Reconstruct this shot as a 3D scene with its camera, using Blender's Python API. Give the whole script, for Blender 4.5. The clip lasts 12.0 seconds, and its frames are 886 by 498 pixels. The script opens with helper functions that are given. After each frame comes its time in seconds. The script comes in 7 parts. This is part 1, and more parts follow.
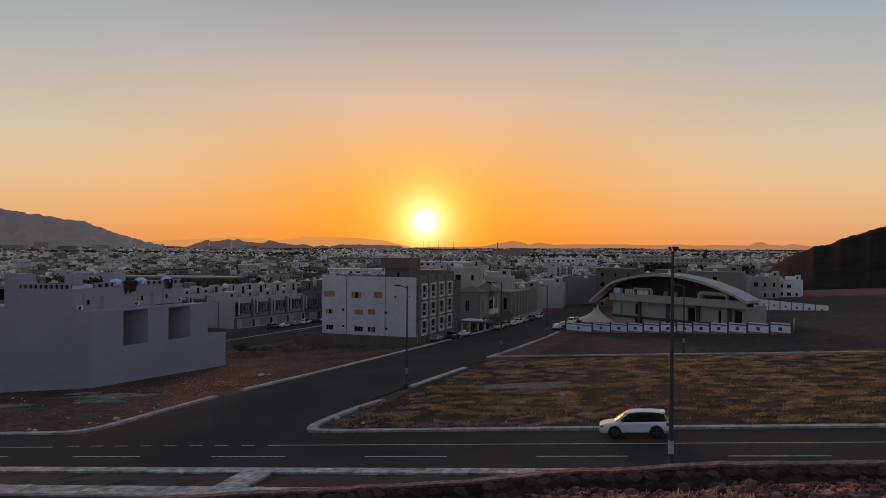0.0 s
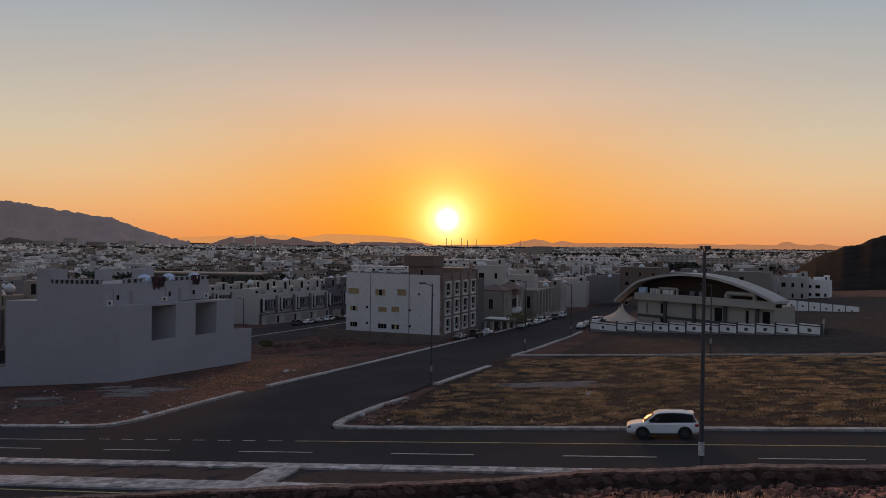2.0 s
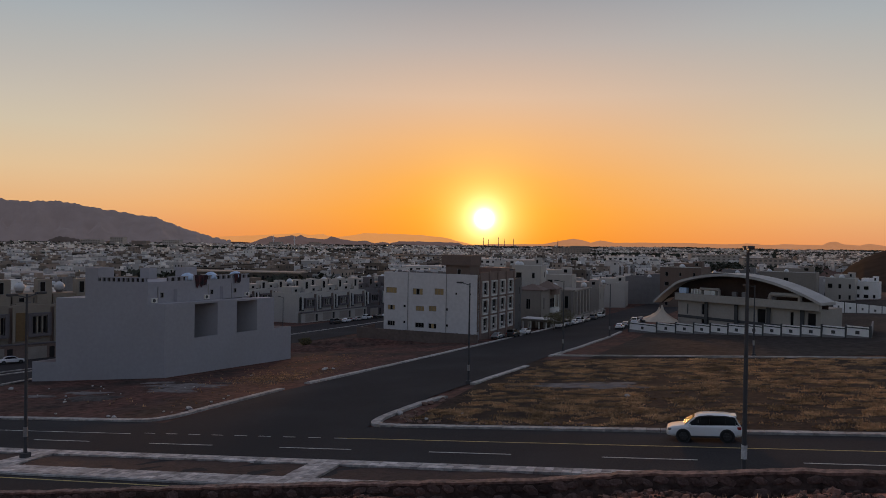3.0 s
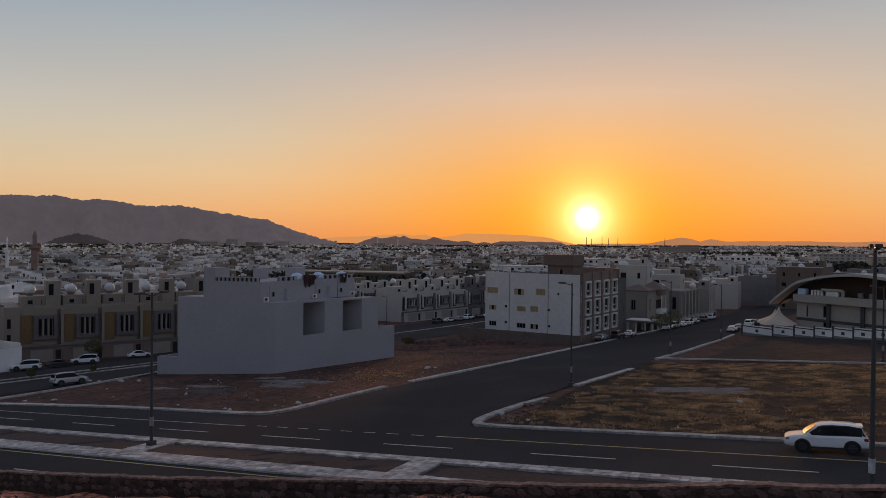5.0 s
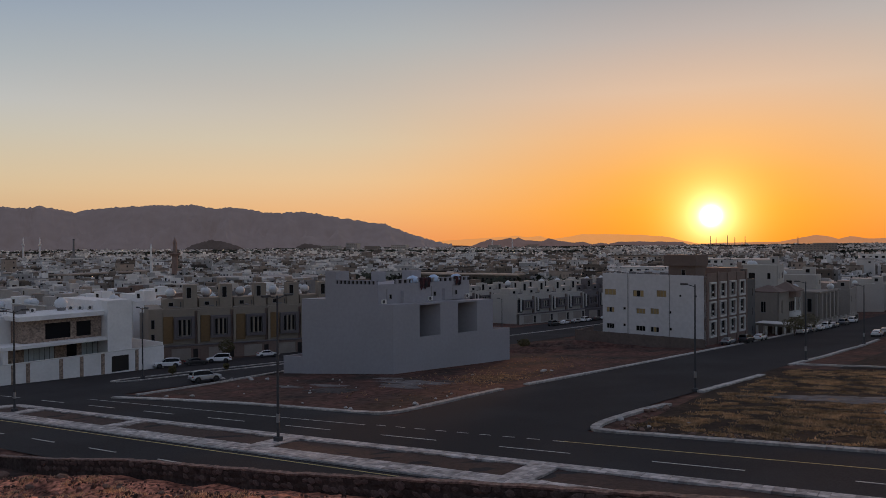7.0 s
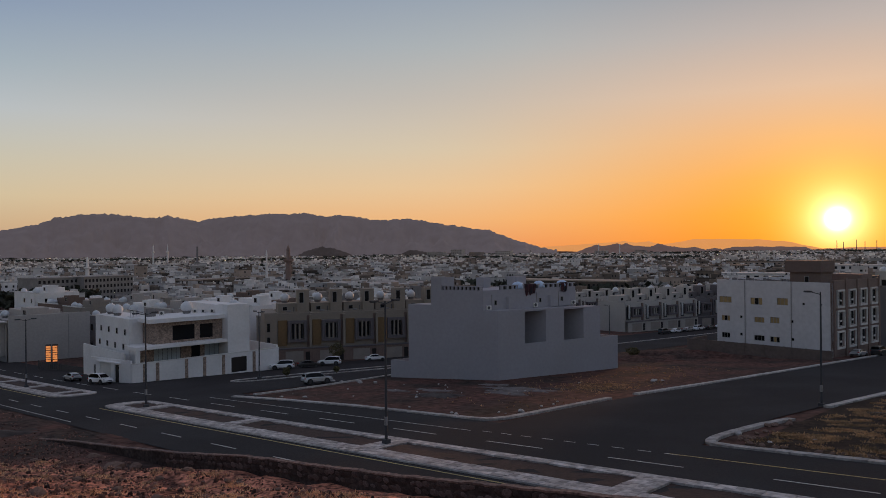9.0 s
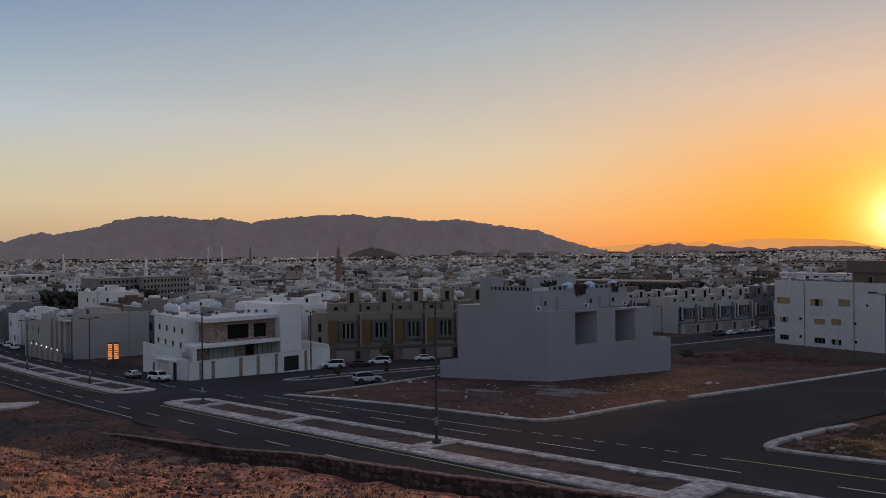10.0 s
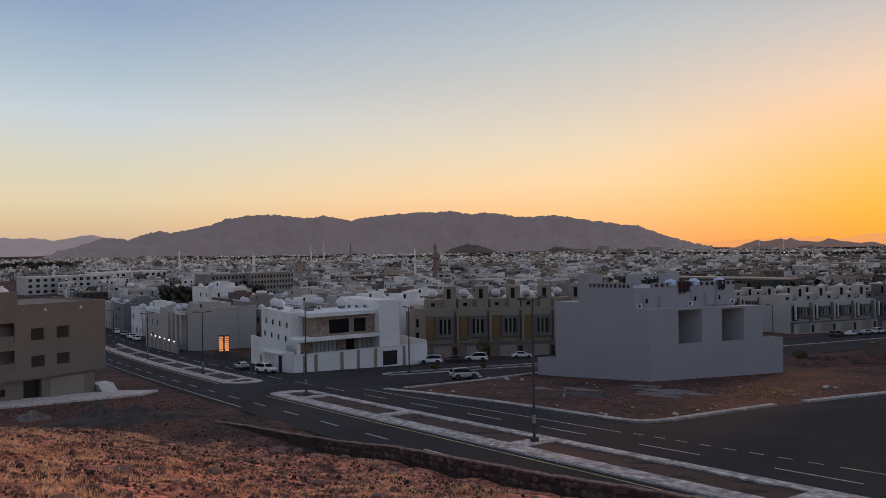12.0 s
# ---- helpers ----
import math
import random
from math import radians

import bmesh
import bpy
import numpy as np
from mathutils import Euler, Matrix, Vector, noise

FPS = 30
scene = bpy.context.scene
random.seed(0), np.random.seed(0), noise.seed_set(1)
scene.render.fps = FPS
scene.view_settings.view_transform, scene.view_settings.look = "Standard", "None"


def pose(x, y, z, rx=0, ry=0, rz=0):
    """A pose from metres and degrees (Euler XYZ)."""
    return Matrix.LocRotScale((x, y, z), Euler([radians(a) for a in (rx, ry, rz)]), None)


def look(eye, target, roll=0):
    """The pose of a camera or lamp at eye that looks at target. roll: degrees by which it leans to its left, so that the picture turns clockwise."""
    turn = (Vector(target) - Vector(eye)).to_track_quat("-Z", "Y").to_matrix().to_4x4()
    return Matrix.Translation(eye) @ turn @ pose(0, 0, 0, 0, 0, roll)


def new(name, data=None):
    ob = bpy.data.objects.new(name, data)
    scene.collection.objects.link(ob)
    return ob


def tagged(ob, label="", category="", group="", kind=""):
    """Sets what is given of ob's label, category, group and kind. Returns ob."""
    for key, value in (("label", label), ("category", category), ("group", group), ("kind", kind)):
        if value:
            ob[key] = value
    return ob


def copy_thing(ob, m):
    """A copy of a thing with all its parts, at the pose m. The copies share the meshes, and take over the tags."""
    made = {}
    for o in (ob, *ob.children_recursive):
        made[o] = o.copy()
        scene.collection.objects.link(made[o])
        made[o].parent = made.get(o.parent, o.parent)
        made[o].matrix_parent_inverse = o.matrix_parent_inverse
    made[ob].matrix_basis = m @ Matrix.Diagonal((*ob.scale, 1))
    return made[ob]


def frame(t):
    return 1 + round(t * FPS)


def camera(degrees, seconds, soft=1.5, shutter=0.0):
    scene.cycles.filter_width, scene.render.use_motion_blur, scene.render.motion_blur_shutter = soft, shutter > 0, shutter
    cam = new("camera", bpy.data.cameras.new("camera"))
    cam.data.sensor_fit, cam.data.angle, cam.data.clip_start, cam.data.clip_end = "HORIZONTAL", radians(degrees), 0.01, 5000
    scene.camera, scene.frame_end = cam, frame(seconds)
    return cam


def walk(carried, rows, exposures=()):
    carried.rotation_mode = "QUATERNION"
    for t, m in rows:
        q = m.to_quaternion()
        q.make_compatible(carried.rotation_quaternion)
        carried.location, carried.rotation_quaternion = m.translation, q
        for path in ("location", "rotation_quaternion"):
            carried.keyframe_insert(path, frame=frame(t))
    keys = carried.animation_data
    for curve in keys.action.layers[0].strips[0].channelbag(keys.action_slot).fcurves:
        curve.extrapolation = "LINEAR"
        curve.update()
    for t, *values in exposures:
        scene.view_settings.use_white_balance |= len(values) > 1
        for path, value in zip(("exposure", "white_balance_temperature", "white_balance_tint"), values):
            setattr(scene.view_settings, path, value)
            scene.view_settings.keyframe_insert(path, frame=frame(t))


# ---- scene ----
cam = camera(63.66, 12.0, soft=0.65)
PATH = [
    (0.0, pose(0.000, 0.000, 13.0, 89.771, -0.497, 13.063)),
    (0.5, pose(-0.097, 0.033, 13.0, 89.757, -0.525, 13.194)),
    (1.0, pose(-0.196, 0.032, 13.0, 89.717, -0.650, 13.439)),
    (1.5, pose(-0.316, -0.049, 13.0, 89.631, -0.762, 13.929)),
    (2.0, pose(-0.340, -0.058, 13.0, 89.584, -0.813, 14.859)),
    (2.5, pose(-0.357, -0.105, 13.0, 89.534, -0.878, 16.207)),
    (3.0, pose(-0.376, -0.170, 13.0, 89.492, -0.898, 17.831)),
    (5.0, pose(-0.325, -0.118, 13.0, 89.398, -0.549, 25.956)),
    (5.5, pose(-0.260, -0.061, 13.0, 89.440, -0.446, 28.284)),
    (6.0, pose(-0.290, 0.015, 13.0, 89.463, -0.266, 30.565)),
    (6.5, pose(-0.325, 0.055, 13.0, 89.482, 0.015, 32.826)),
    (7.0, pose(-0.325, 0.064, 13.0, 89.539, 0.267, 35.136)),
    (9.0, pose(-0.394, 0.020, 13.0, 90.078, 0.477, 43.492)),
    (9.5, pose(-0.430, -0.055, 13.0, 90.171, 0.530, 45.372)),
    (10.0, pose(-0.448, -0.099, 13.0, 90.153, 0.609, 47.372)),
    (10.5, pose(-0.475, -0.110, 13.0, 90.055, 0.736, 49.528)),
    (11.0, pose(-0.523, -0.085, 13.0, 89.941, 0.776, 51.695)),
    (11.5, pose(-0.575, -0.048, 13.0, 89.933, 0.796, 53.619)),
    (12.0, pose(-0.606, -0.002, 13.0, 89.962, 0.788, 55.095)),
]
walk(cam, PATH, [(0.0, -0.1), (3.0, -0.11), (5.0, -0.07), (7.0, -0.06), (9.5, -0.03), (10.5, 0.1), (12.0, 0.29)])

# ---- light: a sunset, the sun two degrees over the horizon ----
SUN_AZ, SUN_EL = 14.55, 1.97          # degrees to the left of +y, and up
SUN_DIR = Vector((-math.sin(radians(SUN_AZ)) * math.cos(radians(SUN_EL)), math.cos(radians(SUN_AZ)) * math.cos(radians(SUN_EL)), math.sin(radians(SUN_EL))))
world = bpy.data.worlds.new("sunset_sky")
scene.world = world
world.use_nodes = True
wn, wl = world.node_tree.nodes, world.node_tree.links
bg = wn["Background"]
sky = wn.new("ShaderNodeTexSky")
sky.sky_type, sky.sun_disc = "NISHITA", False
sky.sun_elevation, sky.sun_rotation = radians(SUN_EL), radians(-SUN_AZ)
sky.altitude, sky.air_density, sky.dust_density, sky.ozone_density = 700, 1.0, 3.0, 1.0


def wnode(kind, **sets):
    n = wn.new(kind)
    for k, v in sets.items():
        n.inputs[k].default_value = v
    return n


def wmath(op, a, b=None):
    n = wn.new("ShaderNodeMath")
    n.operation = op
    for i, v in enumerate((a, b)):
        if v is None:
            continue
        if isinstance(v, (int, float)):
            n.inputs[i].default_value = v
        else:
            wl.new(v, n.inputs[i])
    return n.outputs[0]


def wdot(a, vec):
    n = wn.new("ShaderNodeVectorMath")
    n.operation = "DOT_PRODUCT"
    wl.new(a, n.inputs[0])
    n.inputs[1].default_value = vec
    return n.outputs["Value"]


def wramp(fac, stops):
    """Colours by the height in degrees over the horizon."""
    n = wn.new("ShaderNodeValToRGB")
    el = n.color_ramp.elements
    while len(el) < len(stops):
        el.new(0.5)
    for e, (deg, c) in zip(el, stops):
        e.position = math.sin(radians(deg))
        e.color = (*[(v / 255) ** 2.2 for v in c], 1)
    wl.new(fac, n.inputs[0])
    return n.outputs[0]


def wmix(fac, a, b, blend="MIX"):
    n = wn.new("ShaderNodeMix")
    n.data_type, n.blend_type = "RGBA", blend
    for key, v in (("Factor", fac), ("A", a), ("B", b)):
        if isinstance(v, (int, float)):
            n.inputs[key].default_value = v
        elif isinstance(v, tuple):
            n.inputs[key].default_value = v
        else:
            wl.new(v, n.inputs[key])
    return n.outputs["Result"]


# the dusty evening sky: three bands of height colours, towards the sun, beside it and away from it
tc = wn.new("ShaderNodeTexCoord").outputs["Generated"]
up = wdot(tc, (0, 0, 1))
flat = wn.new("ShaderNodeVectorMath")
flat.operation = "MULTIPLY"
wl.new(tc, flat.inputs[0])
flat.inputs[1].default_value = (1, 1, 0)
flat_n = wn.new("ShaderNodeVectorMath")
flat_n.operation = "NORMALIZE"
wl.new(flat.outputs[0], flat_n.inputs[0])
side = wdot(flat_n.outputs[0], Vector((SUN_DIR.x, SUN_DIR.y, 0)).normalized())
ZEN = (130, 129, 147)
sunward = wramp(up, [(0, (255, 146, 36)), (2.5, (255, 160, 46)), (5, (252, 170, 76)), (8, (244, 181, 120)), (11.5, (225, 190, 162)), (15.5, (190, 178, 172)), (20, (150, 155, 163)), (40, (158, 147, 150)), (75, ZEN)])
beside = wramp(up, [(0, (236, 153, 101)), (2.5, (243, 182, 124)), (5, (236, 197, 151)), (8, (219, 199, 169)), (12, (197, 187, 175)), (16, (175, 180, 181)), (20, (153, 164, 177)), (40, (148, 148, 161)), (75, ZEN)])
away = wramp(up, [(0, (182, 152, 131)), (2, (201, 175, 141)), (4, (208, 192, 160)), (6.5, (198, 193, 175)), (10, (181, 190, 196)), (13, (159, 175, 187)), (17, (134, 152, 178)), (21, (116, 136, 168)), (40, (131, 146, 171)), (75, ZEN)])
near_sun = wn.new("ShaderNodeMapRange")
near_sun.inputs["From Min"].default_value, near_sun.inputs["From Max"].default_value = 0.80, 1.0
wl.new(side, near_sun.inputs["Value"])
half = wn.new("ShaderNodeMapRange")
half.inputs["From Min"].default_value, half.inputs["From Max"].default_value = 0.42, 0.93
wl.new(side, half.inputs["Value"])
bands = wmix(half.outputs[0], away, wmix(wmath("POWER", near_sun.outputs[0], 3.2), beside, sunward))
# behind the viewer the evening sky is dimmer
back = wn.new("ShaderNodeMapRange")
back.inputs["From Min"].default_value, back.inputs["From Max"].default_value = -1.0, 0.3
back.inputs["To Min"].default_value = 0.8
wl.new(side, back.inputs["Value"])
bands = wmix(1.0, bands, back.outputs[0], "MULTIPLY")
toward = wmath("MAXIMUM", wdot(tc, SUN_DIR), 0.0)
for power, colour in ((26000.0, (9.0, 8.0, 6.0, 1)), (3600.0, (0.9, 0.85, 0.55, 1)), (900.0, (0.52, 0.52, 0.20, 1)), (230.0, (0.12, 0.13, 0.02, 1))):
    bands = wmix(wmath("POWER", toward, power), bands, wmix(1.0, bands, colour, "ADD"))
bands = wmix(0.004, bands, sky.outputs[0], "ADD")
wl.new(bands, bg.inputs[0])
bg.inputs[1].default_value = 1.0
sun = new("sun", bpy.data.lights.new("sun", "SUN"))
sun.data.energy, sun.data.angle, sun.data.color = 1.3, radians(6.0), (1.0, 0.47, 0.20)
sun.matrix_world = look(SUN_DIR * 100, (0, 0, 0))


# ---- small tools ----
def ground(x, y):
    """Height of the sloping town ground, which runs out flat on the plain and lifts gently far away."""
    p = 0.07804 * x - 0.05003 * y + 2.157
    p = min(p, 9.0 + 0.02 * p)
    z = p + 4.0 * math.log1p(math.exp(min((-16.0 - p) / 4.0, 50)))
    far = max(0.0, math.hypot(x, y) - 500.0)
    if far > 0:
        z = z * max(0.0, 1 - (far / 4250.0) ** 2) + 0.0008 * far
    return z


def mat(name, colour, rough=0.8, metal=0.0, grain=None, vary=0.12, scale=4.0, bump=0.0, bump_scale=30.0, island=0.0, spec=0.5, second=None, second_scale=0.4, second_amount=0.5, each=0.0):
    """A painted or mineral surface: colour varied at two scales, with fine relief."""
    m = bpy.data.materials.new(name)
    m.use_nodes = True
    n, l = m.node_tree.nodes, m.node_tree.links
    b = n["Principled BSDF"]
    b.inputs["Roughness"].default_value, b.inputs["Metallic"].default_value = rough, metal
    b.inputs["Specular IOR Level"].default_value = spec
    co = n.new("ShaderNodeTexCoord")
    ns = n.new("ShaderNodeTexNoise")
    ns.inputs["Scale"].default_value, ns.inputs["Detail"].default_value = scale, 6
    l.new(co.outputs["Object"], ns.inputs["Vector"])
    ramp = n.new("ShaderNodeMapRange")
    ramp.inputs["From Min"].default_value, ramp.inputs["From Max"].default_value = 0.3, 0.7
    ramp.inputs["To Min"].default_value, ramp.inputs["To Max"].default_value = 1 - vary, 1 + vary
    l.new(ns.outputs["Fac"], ramp.inputs["Value"])
    base = n.new("ShaderNodeMix")
    base.data_type = "RGBA"
    base.inputs["A"].default_value = (*colour, 1)
    base.inputs["B"].default_value = (*(second or tuple(c * 0.75 for c in colour)), 1)
    big = n.new("ShaderNodeTexNoise")
    big.inputs["Scale"].default_value, big.inputs["Detail"].default_value = second_scale, 4
    l.new(co.outputs["Object"], big.inputs["Vector"])
    br = n.new("ShaderNodeMapRange")
    br.inputs["From Min"].default_value, br.inputs["From Max"].default_value = 0.42, 0.66
    br.inputs["To Max"].default_value = second_amount
    l.new(big.outputs["Fac"], br.inputs["Value"])
    l.new(br.outputs[0], base.inputs["Factor"])
    hsv = n.new("ShaderNodeHueSaturation")
    l.new(base.outputs["Result"], hsv.inputs["Color"])
    if island or each:
        geo = n.new("ShaderNodeObjectInfo" if each else "ShaderNodeNewGeometry")
        island = island or each
        ir = n.new("ShaderNodeMapRange")
        ir.inputs["To Min"].default_value, ir.inputs["To Max"].default_value = 1 - island, 1 + island
        l.new(geo.outputs["Random" if each else "Random Per Island"], ir.inputs["Value"])
        mul = n.new("ShaderNodeMath")
        mul.operation = "MULTIPLY"
        l.new(ir.outputs[0], mul.inputs[0])
        l.new(ramp.outputs[0], mul.inputs[1])
        l.new(mul.outputs[0], hsv.inputs["Value"])
    else:
        l.new(ramp.outputs[0], hsv.inputs["Value"])
    l.new(hsv.outputs[0], b.inputs["Base Color"])
    if bump:
        bn = n.new("ShaderNodeTexNoise")
        bn.inputs["Scale"].default_value, bn.inputs["Detail"].default_value = bump_scale, 5
        l.new(co.outputs["Object"], bn.inputs["Vector"])
        bp = n.new("ShaderNodeBump")
        bp.inputs["Strength"].default_value, bp.inputs["Distance"].default_value = bump, 0.05
        l.new(bn.outputs["Fac"], bp.inputs["Height"])
        l.new(bp.outputs[0], b.inputs["Normal"])
    return m


def glow_mat(name, colour, strength):
    m = bpy.data.materials.new(name)
    m.use_nodes = True
    b = m.node_tree.nodes["Principled BSDF"]
    b.inputs["Base Color"].default_value = (*colour, 1)
    b.inputs["Emission Color"].default_value, b.inputs["Emission Strength"].default_value = (*colour, 1), strength
    return m


def mesh_of(name, bm, material):
    me = bpy.data.meshes.new(name)
    bm.to_mesh(me)
    bm.free()
    for mm in material if isinstance(material, (list, tuple)) else [material]:
        me.materials.append(mm)
    return me


def thing(name, m=None, label="", category="", group="", kind=""):
    ob = new(name)
    if m is not None:
        ob.matrix_world = m
    return tagged(ob, label, category, group, kind)


def part(name, bm, material, parent=None, label=""):
    ob = new(name, mesh_of(name, bm, material))
    if parent is not None:
        ob.parent = parent
    if label:
        ob["label"] = label
    return ob


def again(ob, parent, m):
    """One more piece on the same mesh."""
    o = new(ob.name.split(".")[0], ob.data)
    o.parent = parent
    o.matrix_basis = m
    return o


def box(bm, x0, y0, z0, x1, y1, z1, mi=0):
    vs = [bm.verts.new(c) for c in ((x0, y0, z0), (x1, y0, z0), (x1, y1, z0), (x0, y1, z0), (x0, y0, z1), (x1, y0, z1), (x1, y1, z1), (x0, y1, z1))]
    for f in ((3, 2, 1, 0), (4, 5, 6, 7), (0, 1, 5, 4), (1, 2, 6, 5), (2, 3, 7, 6), (3, 0, 4, 7)):
        bm.faces.new([vs[i] for i in f]).material_index = mi
    return vs


def boxes(*rows, bevel=0.0):
    bm = bmesh.new()
    for r in rows:
        box(bm, *r)
    if bevel:
        bmesh.ops.bevel(bm, geom=bm.edges[:], offset=bevel, segments=1, affect="EDGES")
    return bm


def rod(bm, p, q, r0, r1=None, n=10, cap=True):
    r1 = r0 if r1 is None else r1
    p, q = Vector(p), Vector(q)
    rot = (q - p).to_track_quat("Z", "Y").to_matrix()
    rings = []
    for c, r in ((p, r0), (q, r1)):
        rings.append([bm.verts.new(c + rot @ Vector((r * math.cos(2 * math.pi * i / n), r * math.sin(2 * math.pi * i / n), 0))) for i in range(n)])
    for i in range(n):
        bm.faces.new((rings[0][i], rings[0][(i + 1) % n], rings[1][(i + 1) % n], rings[1][i]))
    if cap:
        bm.faces.new(rings[0][::-1])
        bm.faces.new(rings[1])


def wall_with_holes(bm, length, height, holes, t=0.3, z0=0.0):
    """A wall along +x from the origin, outer face at y=0, t thick towards +y, with openings (x0, z0, x1, z1) cut through."""
    xs = sorted({0.0, length, *[h[0] for h in holes], *[h[2] for h in holes]})
    zs = sorted({z0, height, *[h[1] for h in holes], *[h[3] for h in holes]})
    solid = [[not any(h[0] <= (xs[i] + xs[i + 1]) / 2 <= h[2] and h[1] <= (zs[k] + zs[k + 1]) / 2 <= h[3] for h in holes) for k in range(len(zs) - 1)] for i in range(len(xs) - 1)]
    cache = {}

    def v(i, j, k):
        if (i, j, k) not in cache:
            cache[(i, j, k)] = bm.verts.new((xs[i], t * j, zs[k]))
        return cache[(i, j, k)]
    nx, nz = len(xs) - 1, len(zs) - 1
    for i in range(nx):
        for k in range(nz):
            if not solid[i][k]:
                continue
            bm.faces.new((v(i, 0, k), v(i + 1, 0, k), v(i + 1, 0, k + 1), v(i, 0, k + 1)))
            bm.faces.new((v(i + 1, 1, k), v(i, 1, k), v(i, 1, k + 1), v(i + 1, 1, k + 1)))
            if i == 0 or not solid[i - 1][k]:
                bm.faces.new((v(i, 1, k), v(i, 0, k), v(i, 0, k + 1), v(i, 1, k + 1)))
            if i == nx - 1 or not solid[i + 1][k]:
                bm.faces.new((v(i + 1, 0, k), v(i + 1, 1, k), v(i + 1, 1, k + 1), v(i + 1, 0, k + 1)))
            if k == 0 or not solid[i][k - 1]:
                bm.faces.new((v(i, 1, k), v(i + 1, 1, k), v(i + 1, 0, k), v(i, 0, k)))
            if k == nz - 1 or not solid[i][k + 1]:
                bm.faces.new((v(i, 0, k + 1), v(i + 1, 0, k + 1), v(i + 1, 1, k + 1), v(i, 1, k + 1)))
    return bm


def place(bm, m):
    bmesh.ops.transform(bm, matrix=m, verts=bm.verts[:])
    return bm


def add(bm, other, m=None):
    """Joins another bmesh into bm."""
    if m is not None:
        place(other, m)
    tmp = bpy.data.meshes.new("tmp")
    other.to_mesh(tmp)
    other.free()
    bm.from_mesh(tmp)
    bpy.data.meshes.remove(tmp)
    return bm


# ---- materials ----
ASPHALT = mat("asphalt", (0.047, 0.044, 0.045), 0.97, spec=0.04, vary=0.18, scale=9, bump=0.25, bump_scale=60, second=(0.062, 0.06, 0.062), second_scale=0.09, second_amount=0.7)
SOIL = mat("red_soil", (0.122, 0.062, 0.05), 0.98, spec=0.1, vary=0.5, scale=1.1, bump=0.5, bump_scale=9, second=(0.05, 0.041, 0.036), second_scale=0.13, second_amount=0.9)
KERB = mat("kerb_concrete", (0.47, 0.44, 0.42), 0.9, vary=0.32, scale=3.0, bump=0.3, bump_scale=12, island=0.16, second=(0.27, 0.24, 0.22), second_scale=0.5)
KERB_STONE = mat("kerb_stone_concrete", (0.38, 0.35, 0.33), 0.9, vary=0.32, scale=3.0, bump=0.3, bump_scale=12, each=0.2, second=(0.30, 0.27, 0.25), second_scale=0.5)
PAVING = mat("paving_block", (0.47, 0.43, 0.41), 0.9, vary=0.32, scale=2.5, bump=0.3, bump_scale=14, island=0.38, second=(0.25, 0.2, 0.18), second_scale=0.6)
LINE = mat("road_paint", (0.55, 0.54, 0.5), 0.8, vary=0.3, scale=5, second=(0.2, 0.2, 0.2), second_scale=1.5)
YELLOW = mat("yellow_road_paint", (0.55, 0.42, 0.16), 0.8, vary=0.3, scale=5, second=(0.2, 0.18, 0.12), second_scale=1.5)
GREY_RENDER = mat("grey_render", (0.345, 0.335, 0.365), 0.9, vary=0.05, scale=2, bump=0.08, second=(0.31, 0.30, 0.31), second_scale=0.12)
WHITE_RENDER = mat("white_render", (0.80, 0.78, 0.77), 0.88, vary=0.05, scale=2, bump=0.06, second=(0.64, 0.62, 0.6), second_scale=0.2)
CREAM_RENDER = mat("cream_render", (0.46, 0.425, 0.39), 0.9, vary=0.06, scale=2, bump=0.08, second=(0.40, 0.365, 0.335), second_scale=0.2)
TAN_RENDER = mat("tan_render", (0.28, 0.235, 0.19), 0.9, vary=0.06, scale=2, bump=0.08, second=(0.24, 0.2, 0.16), second_scale=0.25)
OCHRE = mat("ochre_render", (0.20, 0.125, 0.06), 0.88, vary=0.08, scale=2, bump=0.06, second=(0.23, 0.145, 0.065), second_scale=0.4)
DARK_GREY = mat("dark_grey_render", (0.09, 0.088, 0.09), 0.85, vary=0.1, scale=2, bump=0.06)
MID_GREY = mat("mid_grey_render", (0.2, 0.19, 0.19), 0.88, vary=0.08, scale=2, bump=0.06)
FAR_ROCK = mat("far_mountain_rock", (0.10, 0.085, 0.095), 1.0, vary=0.2, scale=0.01, second=(0.11, 0.09, 0.095), second_scale=0.004)
STEEL = mat("galvanised_steel", (0.33, 0.33, 0.34), 0.5, 0.7, vary=0.1, scale=8)


# ---- ground, roads and kerbs ----
def sheet(name, xs, ys, up, material, wobble=0.0, wscale=0.2, height=ground):
    bm = bmesh.new()
    rows = []
    for x in xs:
        rows.append([bm.verts.new((x, y, height(x, y) + up + (wobble * noise.noise((x * wscale, y * wscale, 3.1)) if wobble else 0))) for y in ys])
    for i in range(len(xs) - 1):
        for j in range(len(ys) - 1):
            bm.faces.new((rows[i][j], rows[i + 1][j], rows[i + 1][j + 1], rows[i][j + 1]))
    ob = part(name, bm, material)
    for p in ob.data.polygons:
        p.use_smooth = True
    return ob


def steps(a, b, d):
    n = max(1, round((b - a) / d))
    return [a + (b - a) * i / n for i in range(n + 1)]


